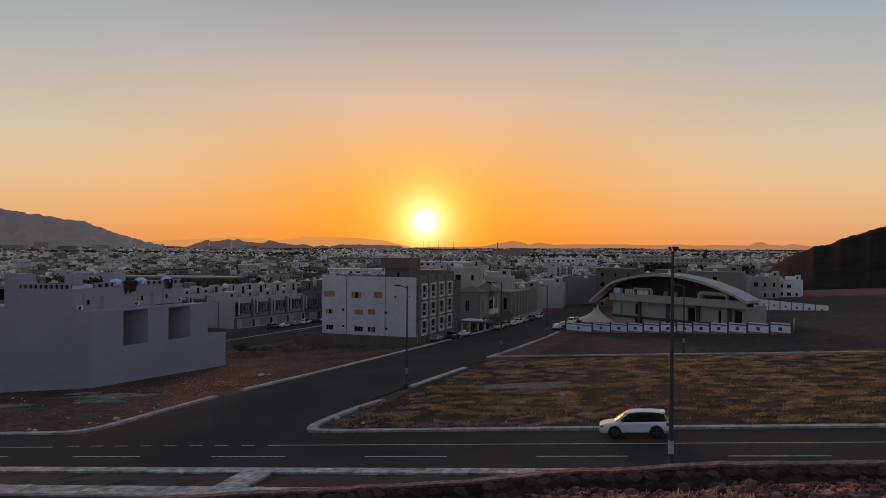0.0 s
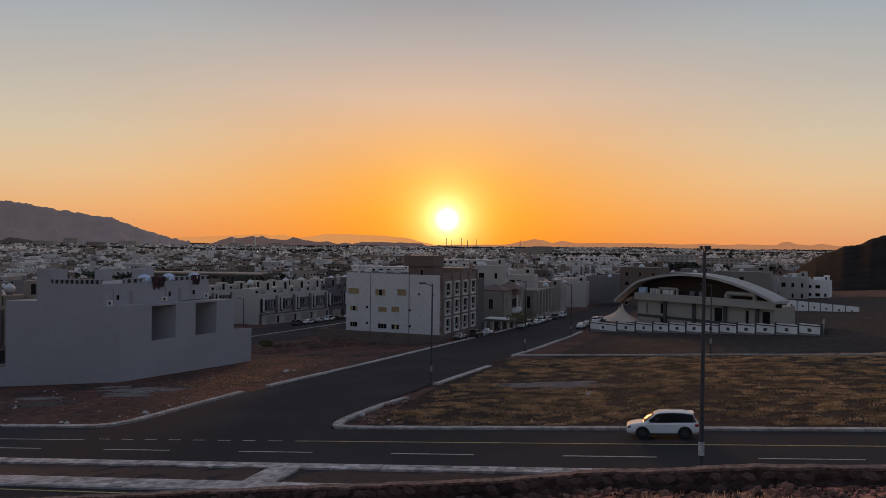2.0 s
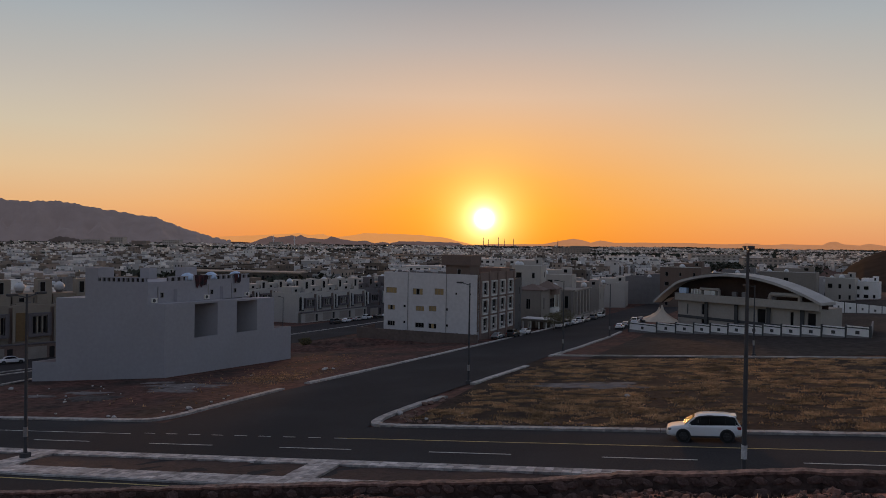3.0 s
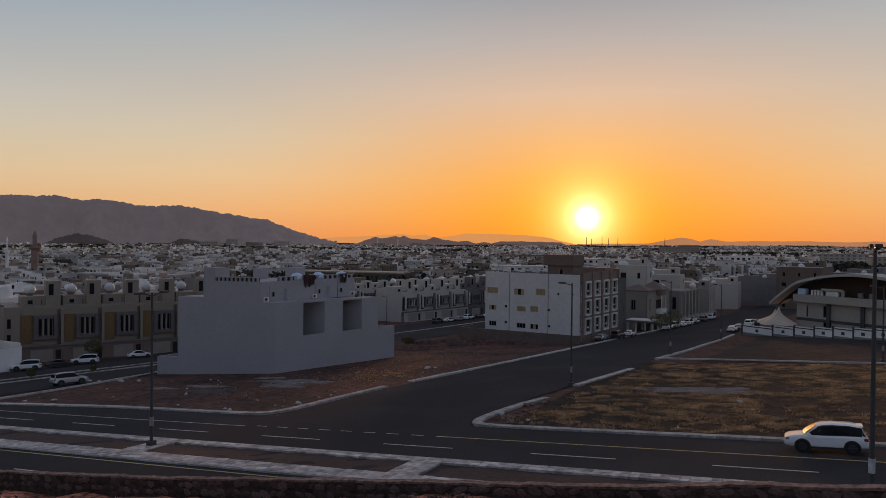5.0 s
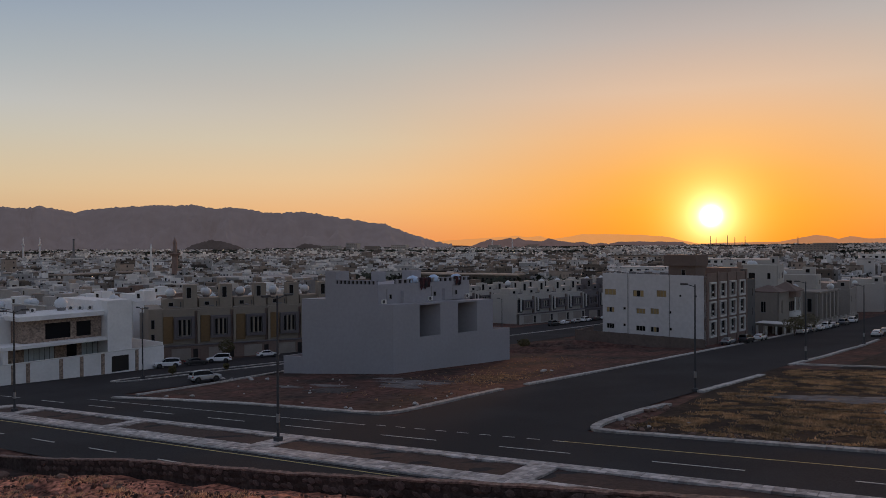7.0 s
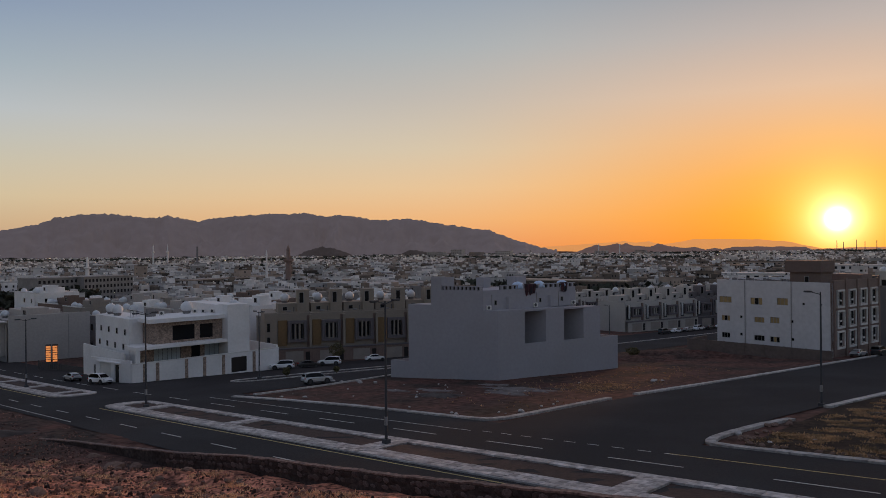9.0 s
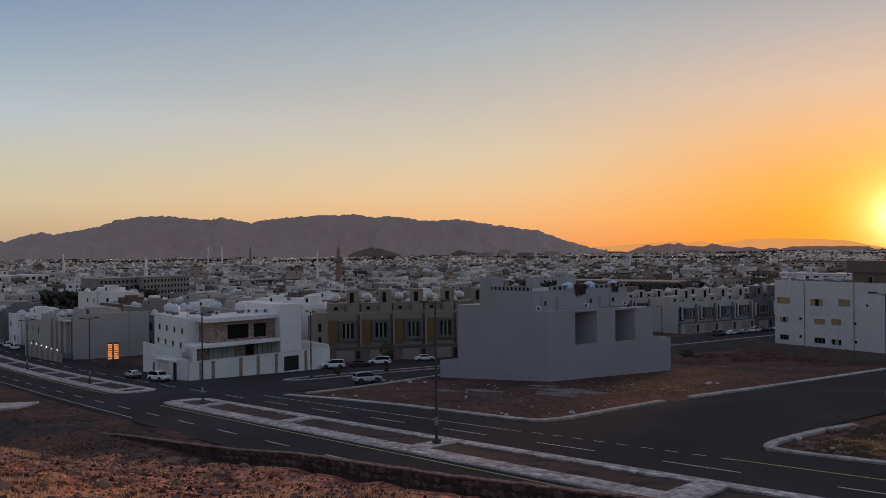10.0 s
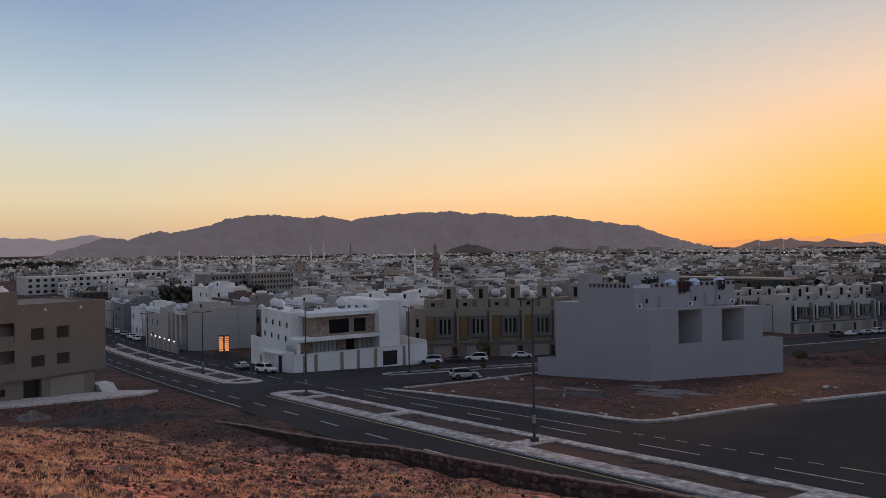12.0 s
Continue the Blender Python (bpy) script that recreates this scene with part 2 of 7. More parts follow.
def ribbon(bm, line, w0, w1, up, thick, seg=3.0, gap=0.0):
    """Blocks along a plan line, w0 to w1 to its left, on the ground; gap is the joint between them."""
    for (ax, ay), (bx, by) in zip(line[:-1], line[1:]):
        d = Vector((bx - ax, by - ay))
        length = d.length
        d.normalize()
        nrm = Vector((-d.y, d.x))
        n = max(1, round(length / seg))
        for i in range(n):
            s0, s1 = length * i / n + gap / 2, length * (i + 1) / n - gap / 2
            c = [Vector((ax, ay)) + d * s + nrm * w for s, w in ((s0, w0), (s1, w0), (s1, w1), (s0, w1))]
            j = random.uniform(-0.012, 0.012) if gap else 0
            top = [bm.verts.new((p.x, p.y, ground(p.x, p.y) + up + j)) for p in c]
            bot = [bm.verts.new((p.x, p.y, ground(p.x, p.y) + up - thick)) for p in c]
            bm.faces.new(top)
            for k in range(4):
                bm.faces.new((bot[k], bot[(k + 1) % 4], top[(k + 1) % 4], top[k]))


near = [-330, *steps(-300, 120, 4.0), 160, 220, 300]
ring = sorted({*[-v for v in (420, 600, 900, 1400, 2200, 3300, 4700)], *near, 420, 600, 900, 1400, 2200, 3300, 4700})
ringy = sorted({-2000, -900, -400, -150, *steps(-60, 330, 4.0), 380, 460, 600, 800, 1100, 1500, 2000, 2700, 3500, 4300, 4700})
tagged(sheet("ground", ring, ringy, -0.06, SOIL, 0.05, 0.25), "red-brown bare soil running out to a plain", "ground", kind="structure")

DARK_SOIL = mat("dark_gravel_soil", (0.038, 0.031, 0.029), 0.98, spec=0.1, vary=0.45, scale=0.9, bump=0.6, bump_scale=7, second=(0.058, 0.048, 0.044), second_scale=0.05, second_amount=0.6)
bm = bmesh.new()
rows = []
for y in [108.4, *[112 + 4 * i for i in range(56)]]:
    x0 = -17.0 + (y - 70) * 0.128
    rows.append([bm.verts.new((x0 + (175 - x0) * (i / 36), y, ground(x0 + (175 - x0) * (i / 36), y) - 0.005 + 0.05 * noise.noise((i * 1.1, y * 0.25, 3.1)))) for i in range(37)])
for r, q in zip(rows[:-1], rows[1:]):
    for i in range(36):
        bm.faces.new((r[i], r[i + 1], q[i + 1], q[i]))
tagged(part("ground", bm, DARK_SOIL), "dark gravelly bare ground round the hall", "ground", kind="structure")
tagged(sheet("road", steps(-330, 90, 4), steps(27.6, 53.8, 3.3), 0.02, ASPHALT), "dark grey asphalt dual carriageway", "road", kind="structure")


def side_x(x0, y):
    """The cross streets lean a little to the right as they run downhill."""
    return x0 + max(0, y - 70) * 0.128


def street(name, xl, xr, y0, y1, label):
    bm = bmesh.new()
    rows = []
    for y in steps(y0, y1, 4):
        a, b = side_x(xl, y), side_x(xr, y)
        rows.append([bm.verts.new((x, y, ground(x, y) + 0.03)) for x in [a + (b - a) * i / 5 for i in range(6)]])
    for r, s in zip(rows[:-1], rows[1:]):
        for i in range(len(r) - 1):
            bm.faces.new((r[i], r[i + 1], s[i + 1], s[i]))
    return tagged(part(name, bm, ASPHALT), label, "road", kind="structure")


street("side_road", -44.0, -24.0, 53.5, 330, "dark asphalt side road sloping down between kerbs")
street("cross_road", -125.0, -91.0, 53.5, 330, "dark asphalt cross road with a narrow median")


# ---- kerbs, median, road paint ----
def curve_pts(points, n=5):
    """A plan line with rounded corners (Catmull-Rom)."""
    out = []
    p = [points[0], *points, points[-1]]
    for i in range(1, len(p) - 2):
        for k in range(n):
            t = k / n
            out.append(tuple(0.5 * (2 * p[i][a] + (p[i + 1][a] - p[i - 1][a]) * t + (2 * p[i - 1][a] - 5 * p[i][a] + 4 * p[i + 1][a] - p[i + 2][a]) * t * t + (3 * p[i][a] - p[i - 1][a] - 3 * p[i + 1][a] + p[i + 2][a]) * t ** 3) for a in (0, 1)))
    out.append(points[-1])
    return out


def kerb(line, label, w=0.9, single=False):
    if single:
        row = thing("kerb", label=label, category="kerb", kind="structure")
        for a, c in zip(line[:-1], line[1:]):
            n = max(1, round(math.dist(a, c)))
            for i in range(n):
                q = [tuple(a[k] + (c[k] - a[k]) * f for k in (0, 1)) for f in (i / n, (i + 1) / n)]
                bm = bmesh.new()
                ribbon(bm, q, 0.0, w, 0.17, 0.3, 2.0, 0.03)
                part("kerb_stone", bm, KERB_STONE, row)
        return row
    bm = bmesh.new()
    ribbon(bm, line, 0.0, w, 0.17, 0.3, 1.0, 0.025)
    return tagged(part("kerb", bm, KERB), label, "kerb", kind="structure")


K = "pale concrete kerb stones along the road"
# lot with the grey house: along the road, round the corner and up the side road
kerb([(-88.5, 50.6), (-80, 52.2), (-66, 53.6)], K)
kerb([(-66, 53.6), (-49.0, 53.8), *curve_pts([(-49.0, 53.8), (-46.4, 54.3), (-45.0, 56.2), (-44.7, 60)]), (-44.1, 75)], K, single=True)
kerb([(-43.4, 80), (side_x(-44.1, 100), 100), (side_x(-44.1, 142), 142), (side_x(-44.1, 200), 200)], K)
# field: round the corner, along the road, back boundary
kerb([(-22.9, 70), (-23.9, 66), *curve_pts([(-23.9, 66), (-24.6, 60), (-24.6, 56.5), (-23.8, 54.4), (-21.5, 53.8)]), (0, 54.0), (40, 53.4)], K, 0.8, True)
kerb([(40, 53.4), (80, 53)], K, 0.8)
kerb([(-14.5, 140), (-16.0, 128), (-18.8, 112)], K, 0.7)
kerb([(-19.8, 98), (-22.6, 80)], K, 0.8)
kerb([(120, 92), (35, 102.4), (10, 108), (-18.4, 113.4)], "low pale kerb at the back of the dry field", 0.6)
kerb([(-11.5, 166), (-13.2, 148), (-14.5, 140)], K, 0.7)
kerb([(-78, 300), (-90.2, 214), (-95.8, 167), (-98, 140)], K, 0.6)
kerb([(-94.0, 96), (-91.5, 82), (-89.4, 68), *curve_pts([(-89.4, 68), (-88.6, 60), (-88.4, 54)])], K, 0.5)
# cross road median with its rounded end
kerb([(-100.8, 97), (-104.0, 76), *curve_pts([(-104.0, 76), (-105.0, 66), (-106.4, 62.4), (-108.2, 62.6), (-108.6, 66)]), (-107.4, 78), (-104.2, 97)], "pale kerb of the narrow median in the cross road", 0.55)


def strip(name, x0, x1, y0, y1, up, material, label, tile=0.0):
    bm = bmesh.new()
    if tile:
        for x in steps(x0, x1, tile)[:-1]:
            ribbon(bm, [(x + tile - 0.02, y0), (x + tile - 0.02, y1)], 0.0, tile - 0.02, up + random.uniform(-0.008, 0.008), 0.25, tile, 0.02)
    else:
        ribbon(bm, [(x0, y0), (x1, y0)], 0.0, y1 - y0, up, 0.3, 4.0)
    return tagged(part(name, bm, material), label, "pavement", kind="structure")


BED = mat("planting_bed_soil", (0.058, 0.030, 0.024), 0.95, vary=0.35, scale=2.5, bump=0.8, bump_scale=6)


def median(x0, x1, cross, name):
    """The road's wide median: paved edges and crossings of blocks round soil beds."""
    strip(name, x0, x1, 41.0, 42.1, 0.17, PAVING, "pale paving blocks edging the road median", 0.55)
    strip(name, x0, x1, 35.9, 37.7, 0.17, PAVING, "pale paving blocks edging the road median", 0.6)
    strip(name, x0, x1, 35.75, 35.9, 0.14, KERB, "pale kerb of the road median")
    strip(name, x0, x1, 42.1, 42.25, 0.14, KERB, "pale kerb of the road median")
    edges = [x0] + [v for c in cross for v in (c - 1.1, c + 1.1)] + [x1]
    for a, b in zip(edges[0::2], edges[1::2]):
        if b - a > 0.5:
            ob = sheet("planting_bed", steps(a, b, 1.2), [37.7, 38.8, 40.0, 41.0], 0.05, BED, 0.16, 0.9)
            tagged(ob, "dark bare soil bed in the road median", "planting bed", kind="structure")
    for c in cross:
        strip(name, c - 1.1, c + 1.1, 37.7, 41.0, 0.17, PAVING, "pale paved crossing between the median beds", 0.55)


median(-93.0, 30.0, [-86.7, -66.3, -44.6, -21.4, 2.8, 25], "median_paving")
median(-230.0, -113.0, [-214, -195, -176, -161, -146, -131, -117], "median_paving")
for xe, sgn in ((-93.0, -1), (-113.0, 1)):
    bm = bmesh.new()
    pts = [(xe + sgn * 2.2 * math.sin(math.pi * i / 8) * 1.1, 39.0 + 3.2 * math.cos(math.pi * i / 8)) for i in range(9)]
    top = [bm.verts.new((x, y, ground(x, y) + 0.17)) for x, y in pts]
    bot = [bm.verts.new((x, y, ground(x, y) - 0.1)) for x, y in pts]
    bm.faces.new(top if sgn < 0 else top[::-1])
    for i in range(9):
        bm.faces.new((bot[i], bot[(i + 1) % 9], top[(i + 1) % 9], top[i]))
    bmesh.ops.recalc_face_normals(bm, faces=bm.faces[:])
    tagged(part("median_paving", bm, PAVING), "rounded paved nose of the road median", "pavement", kind="structure")


def paint(name, segs, y, w, material, label):
    bm = bmesh.new()
    for a, b in segs:
        ribbon(bm, [(a, y - w / 2), (b, y - w / 2)], 0, w, 0.032, 0.01, 3.0)
    return tagged(part(name, bm, material), label, "road marking", kind="structure")


paint("lane_line", [(-38.9 + 11.5 * i, -33.2 + 11.5 * i) for i in range(-24, 10)], 45.7, 0.16, LINE, "broken white lane line")
paint("lane_line", [(-77.2 + 9.6 * i, -73.2 + 9.6 * i) for i in range(-16, 10)], 31.2, 0.16, LINE, "broken white lane line")
paint("edge_line", [(-24.5, 90)], 49.3, 0.15, YELLOW, "yellow edge line of the road")
paint("edge_line", [(-91, -43.5)], 48.9, 0.13, LINE, "pale edge line of the road")
paint("edge_line", [(-230, -113), (-93, 30)], 35.1, 0.15, YELLOW, "yellow edge line by the median")
paint("junction_dashes", [(-42.4 + 2.2 * i, -41.3 + 2.2 * i) for i in range(9)], 49.25, 0.13, LINE, "short white dashes across the junction")
paint("edge_line", [(-230, -84)], 28.6, 0.13, LINE, "pale edge line of the road")


# ---- the hillside in front, its stone wall, the mountains ----
WALL_TOP = [(-86, -6.0), (-80, -5.25), (-70, -3.95), (-60, -2.85), (-50, -1.55), (-42, -0.25), (-35, 0.62), (-28, 1.5), (-18.5, 2.85), (-11.5, 3.85), (-5, 4.7), (-1.3, 5.4), (4, 6.05), (8.5, 6.45), (20, 7.2), (40, 8.6)]


def lerp(table, x):
    for (a, b), (c, d) in zip(table[:-1], table[1:]):
        if x <= c:
            return b + (d - b) * max(0.0, x - a) / (c - a)
    return table[-1][1]


def wall_y(x):
    return 24.7 - 0.0016 * max(0.0, -x - 40) ** 2 * 0.9


def hill(x, y):
    """The slope under the viewer, falling to the stone wall and to the left."""
    crest = 11.15 + 0.182 * x if x < 0 else 11.15 + 0.06 * x
    wy = wall_y(x)
    foot = lerp(WALL_TOP, x) - 0.85 - 0.4 * max(0.0, min(1.0, (-x - 22) / 12))
    f = max(0.0, min(1.0, y / wy)) if y > 0 else 0.0
    z = crest + (foot - crest) * (f ** 0.82)
    if y < 0:
        z += -0.05 * y
    z += 0.28 * noise.noise((x * 0.13, y * 0.13, 0.5)) + 0.12 * noise.noise((x * 0.5, y * 0.5, 2.5)) + 0.09 * noise.noise((x * 1.5, y * 1.5, 4.5)) + 0.30 * max(0.0, noise.noise((x * 0.3, y * 0.42, 6.5))) * (1.0 if math.hypot(x, y) > 7 else 0.2)
    # a broad shoulder to the left of the viewer
    z += 0.42 * max(0.0, min(1.0, (-x - 8) / 8)) * max(0.0, min(1.0, (12 - y) / 6)) * max(0.0, min(1.0, (60 + x) / 15))
    z += 0.95 * max(0.0, min(1.0, (-x - 36) / 14)) * max(0.0, min(1.0, (18 - y) / 9)) * max(0.0, min(1.0, (75 + x) / 6))
    # a gully runs along the foot, in front of the wall
    if -62 < x < -8:
        g = y - (wy - 3.2 - 1.2 * noise.noise((x * 0.12, 3.0, 1.0)))
        z += (0.35 * math.exp(-((g + 1.7) / 0.9) ** 2) - 0.5 * math.exp(-(g / 0.8) ** 2)) * min(1.0, (x + 62) / 8, (-8 - x) / 8)
    if x < -70:
        z -= (-70 - x) * 0.03
    return z


HILL_SOIL = mat("stony_hill_soil", (0.55, 0.225, 0.145), 0.95, spec=0.1, vary=0.9, scale=3.5, bump=1.0, bump_scale=7, second=(0.11, 0.048, 0.038), second_scale=0.55, second_amount=1.0)
hx = [*steps(-104, -50, 1.0), *steps(-49, 14, 0.5), *steps(15, 60, 3)]
bm = bmesh.new()
rows = []
for x in hx:
    wy = wall_y(x) - 0.1
    ys = [-60, -40, -25, -15, -10, -6, *[-4 + (wy + 4) * i / 46 for i in range(47)]]
    rows.append([bm.verts.new((x, y, hill(x, y))) for y in ys])
for r, q in zip(rows[:-1], rows[1:]):
    for i in range(len(r) - 1):
        bm.faces.new((r[i], q[i], q[i + 1], r[i + 1]))
ob = part("hillside", bm, HILL_SOIL)
for p in ob.data.polygons:
    p.use_smooth = True
tagged(ob, "stony red-brown hillside with dry grass", "hillside", kind="structure")

# the stone wall along the foot of the hill: a mortared core with single stones proud of it
WALL_STONE = mat("rough_wall_stone", (0.125, 0.088, 0.078), 0.95, spec=0.15, vary=0.35, scale=3, bump=0.9, bump_scale=9, each=0.55, second=(0.075, 0.055, 0.052), second_scale=0.9)
WALL_MORTAR = mat("dark_wall_mortar", (0.062, 0.045, 0.04), 0.97, spec=0.1, vary=0.45, scale=4, bump=1.0, bump_scale=10, second=(0.11, 0.085, 0.078), second_scale=0.6)
COPING = mat("mortar_coping", (0.20, 0.128, 0.108), 0.9, vary=0.6, scale=5, bump=1.0, bump_scale=9, second=(0.12, 0.082, 0.072), second_scale=1.2, second_amount=0.8)
xs = steps(-80, 34, 0.3)
stone_wall = thing("stone_wall", label="rough stone retaining wall with a mortar coping along the hill's foot", category="wall", kind="structure")
bm = bmesh.new()
cap = bmesh.new()


def lump(x, k):
    return 0.045 * noise.noise((x * 0.7, k, 7.7)) + 0.035 * noise.noise((x * 2.3, k, 1.7)) + 0.03 * noise.noise((x * 6.0, k, 1.7)) - 0.05


for b, zt, zb, y0, y1 in ((bm, -0.085, -4.8, -0.02, 0.28), (cap, 0.0, -0.09, -0.05, 0.30)):
    prev = None
    for x in xs:
        t = lerp(WALL_TOP, x) + lump(x, 1)
        yy = wall_y(x)
        ring4 = [b.verts.new((x, yy + y0 + lump(x, 2) * 0.4, t + zb)), b.verts.new((x, yy + y1, t + zb)), b.verts.new((x, yy + y1, t + zt)), b.verts.new((x, yy + y0 + lump(x, 3) * 0.5, t + zt))]
        if prev:
            for i in range(4):
                b.faces.new((prev[i], prev[(i + 1) % 4], ring4[(i + 1) % 4], ring4[i]))
        else:
            b.faces.new(ring4[::-1])
        prev = ring4
    b.faces.new(prev)
    bmesh.ops.recalc_face_normals(b, faces=b.faces[:])
part("wall_core", bm, WALL_MORTAR, stone_wall)
part("coping", cap, COPING, stone_wall, "pinkish mortar coping")


def rock_mesh(name, material, seed, n=1, squash=0.7):
    b = bmesh.new()
    bmesh.ops.create_icosphere(b, subdivisions=n, radius=1.0)
    for v in b.verts:
        v.co *= 1 + 0.38 * noise.noise(v.co * 1.3 + Vector((seed, seed * 2.3, 0)))
        v.co.z *= squash
    return mesh_of(name, b, material)


stones = [rock_mesh("stone", WALL_STONE, 3.7 * i + 1, 1, 0.8) for i in range(6)]
rnd = random.Random(5)
count = 0
x = -52.0
while x < 16 and count < 300:
    for row in range(2):
        o = new("stone", rnd.choice(stones))
        o.parent = stone_wall
        t = lerp(WALL_TOP, x)
        sx = rnd.uniform(0.22, 0.36)
        o.matrix_basis = pose(x + rnd.uniform(-0.1, 0.1), wall_y(x) - 0.04, t - 0.32 - row * 0.38 + rnd.uniform(-0.05, 0.05), rnd.uniform(-12, 12), rnd.uniform(-20, 20), 0) @ Matrix.Diagonal((sx, 0.07, sx * rnd.uniform(0.6, 0.85), 1))
        count += 1
    x += 0.5

# loose rocks and rubble: on the slope, singly
ROCKS = mat("loose_rock", (0.17, 0.105, 0.08), 0.95, vary=0.35, scale=3, bump=0.7, bump_scale=8, second=(0.2, 0.125, 0.095), second_scale=0.4, second_amount=0.6)
PALE_ROCK = mat("pale_rubble", (0.46, 0.43, 0.41), 0.9, vary=0.2, scale=3, bump=0.5, bump_scale=8)
rocks = [rock_mesh("rock", ROCKS, 2.1 * i + 5, 2, 0.7) for i in range(5)]
pale = [rock_mesh("rubble_stone", PALE_ROCK, 1.7 * i + 9, 2, 0.7) for i in range(3)]


def rock(x, y, s, z, kind=rocks, label="brown rock lying on the stony slope"):
    o = new(kind[0].name.split(".")[0], rnd.choice(kind))
    o.matrix_world = pose(x, y, z + s * 0.2, rnd.uniform(-15, 15), rnd.uniform(-15, 15), rnd.uniform(0, 360)) @ Matrix.Diagonal((s, s * rnd.uniform(0.7, 1), s * rnd.uniform(0.6, 0.9), 1))
    tagged(o, label, "rock", "loose rocks")


for x, y, s in ((-61.5, 22.7, 0.7), (-66, 22.3, 0.4), (-54, 22.9, 0.5), (-64, 19.0, 0.5), (-52.5, 20.6, 0.95), (-50.3, 21.0, 0.6), (-29, 5.2, 0.45), (-44, 21, 0.4), (-38, 22, 0.4)):
    rock(x, y, s, hill(x, y))
for i in range(240):
    x, y = rnd.uniform(-70, 0), rnd.uniform(1, 23)
    rock(x, y, rnd.uniform(0.08, 0.2) if i % 5 else rnd.uniform(0.2, 0.42), hill(x, y))
L_PALE = "pale rubble stone on bare soil"
for x, y, s in ((-46.9, 61.0, 0.55), (-51.4, 55.6, 0.4), (-52.6, 56.2, 0.3), (-25.2 + 1.6, 60.0, 0.55), (-24.2, 61.2, 0.4), (-4.3, 71.3, 0.4), (-49.2, 95.3, 0.7), (-48.2, 96, 0.4), (-47.1, 150, 0.6), (-86.7, 72, 0.5), (-88, 72.8, 0.7), (-91, 71.6, 0.45), (-92.6, 71.2, 0.6), (-84.6, 73.2, 0.5), (-82.3, 54.6, 0.35), (-79, 56.0, 0.5), (-60, 57, 0.25), (-66, 64, 0.3), (-57, 88, 0.3), (-20.2, 57.6, 0.3), (-17.8, 60.4, 0.25)):
    rock(x, y, s * 0.7, ground(x, y), pale, L_PALE)
for i in range(60):
    x, y = rnd.uniform(-86, -47), rnd.uniform(55, 78)
    rock(x, y, rnd.uniform(0.06, 0.18), ground(x, y), pale if rnd.random() < 0.4 else rocks, "small stone on the bare red lot")

for i in range(46):
    a = rnd.uniform(0, 1)
    x, y = (-23.2 + rnd.uniform(0, 1.6), 55.8 + a * 13) if i % 2 else (-22.6 + a * 16, 55.4 + rnd.uniform(0, 1.0))
    rock(x, y, rnd.uniform(0.12, 0.34), ground(x, y), rocks, "dark clod of earth behind the kerb")
# small stones strewn over the slope, past counting
vs, fs = [], []
for i in range(20000):
    x, y = (rnd.uniform(-72, 3), rnd.uniform(0.5, 23.4)) if i < 13000 else ((rnd.uniform(-18, 16), rnd.uniform(19, 24.3)) if i < 17000 else (rnd.uniform(-108, -72), rnd.uniform(2, 27)))
    if math.hypot(x, y) < 5 or (y > wall_y(x) - 0.3 and i < 17000):
        continue
    s = rnd.uniform(0.03, 0.10) * (2.0 if rnd.random() < 0.12 else 1)
    z = max(hill(x, y), ground(x, y) - 0.06) + s * 0.3
    a = rnd.uniform(0, 6.28)
    k = len(vs)
    for j in range(5):
        q = a + j * 1.2566
        vs.append((x + math.cos(q) * s * rnd.uniform(0.7, 1.2), y + math.sin(q) * s * rnd.uniform(0.7, 1.2), z - s * 0.5))
    for j in range(5):
        q = a + j * 1.2566
        vs.append((x + math.cos(q) * s * 0.6, y + math.sin(q) * s * 0.6, z + s * rnd.uniform(0.3, 0.8)))
    for j in range(5):
        fs.append((k + j, k + (j + 1) % 5, k + 5 + (j + 1) % 5, k + 5 + j))
    fs.append(tuple(k + 5 + j for j in range(5)))
me = bpy.data.meshes.new("hill_stones")
me.from_pydata(vs, [], fs)
me.materials.append(mat("hill_pebble", (0.17, 0.088, 0.066), 0.95, vary=0.2, scale=3, island=0.85))
tagged(new("hill_stones", me), "small brown stones strewn over the hillside", "stones", kind="stuff")

# dry tufts of grass: blades in one mesh each for the slope and for the field
def thin(m, share=0.2):
    """Lets low light shine through thin blades."""
    n, l = m.node_tree.nodes, m.node_tree.links
    b, out = n["Principled BSDF"], n["Material Output"]
    tr, mx = n.new("ShaderNodeBsdfTranslucent"), n.new("ShaderNodeMixShader")
    l.new(b.inputs["Base Color"].links[0].from_socket, tr.inputs["Color"])
    mx.inputs[0].default_value = share
    l.new(b.outputs[0], mx.inputs[1])
    l.new(tr.outputs[0], mx.inputs[2])
    l.new(mx.outputs[0], out.inputs["Surface"])
    return m


STRAW = mat("dry_grass", (0.57, 0.34, 0.175), 0.9, vary=0.45, scale=0.9, island=0.3, second=(0.20, 0.13, 0.07), second_scale=0.3, second_amount=0.95)
thin(STRAW, 0.12)
HILL_STRAW = thin(mat("sunburnt_grass", (0.85, 0.55, 0.32), 0.9, vary=0.35, scale=1.2, island=0.3, second=(0.55, 0.29, 0.16), second_scale=0.4, second_amount=0.9), 0.2)


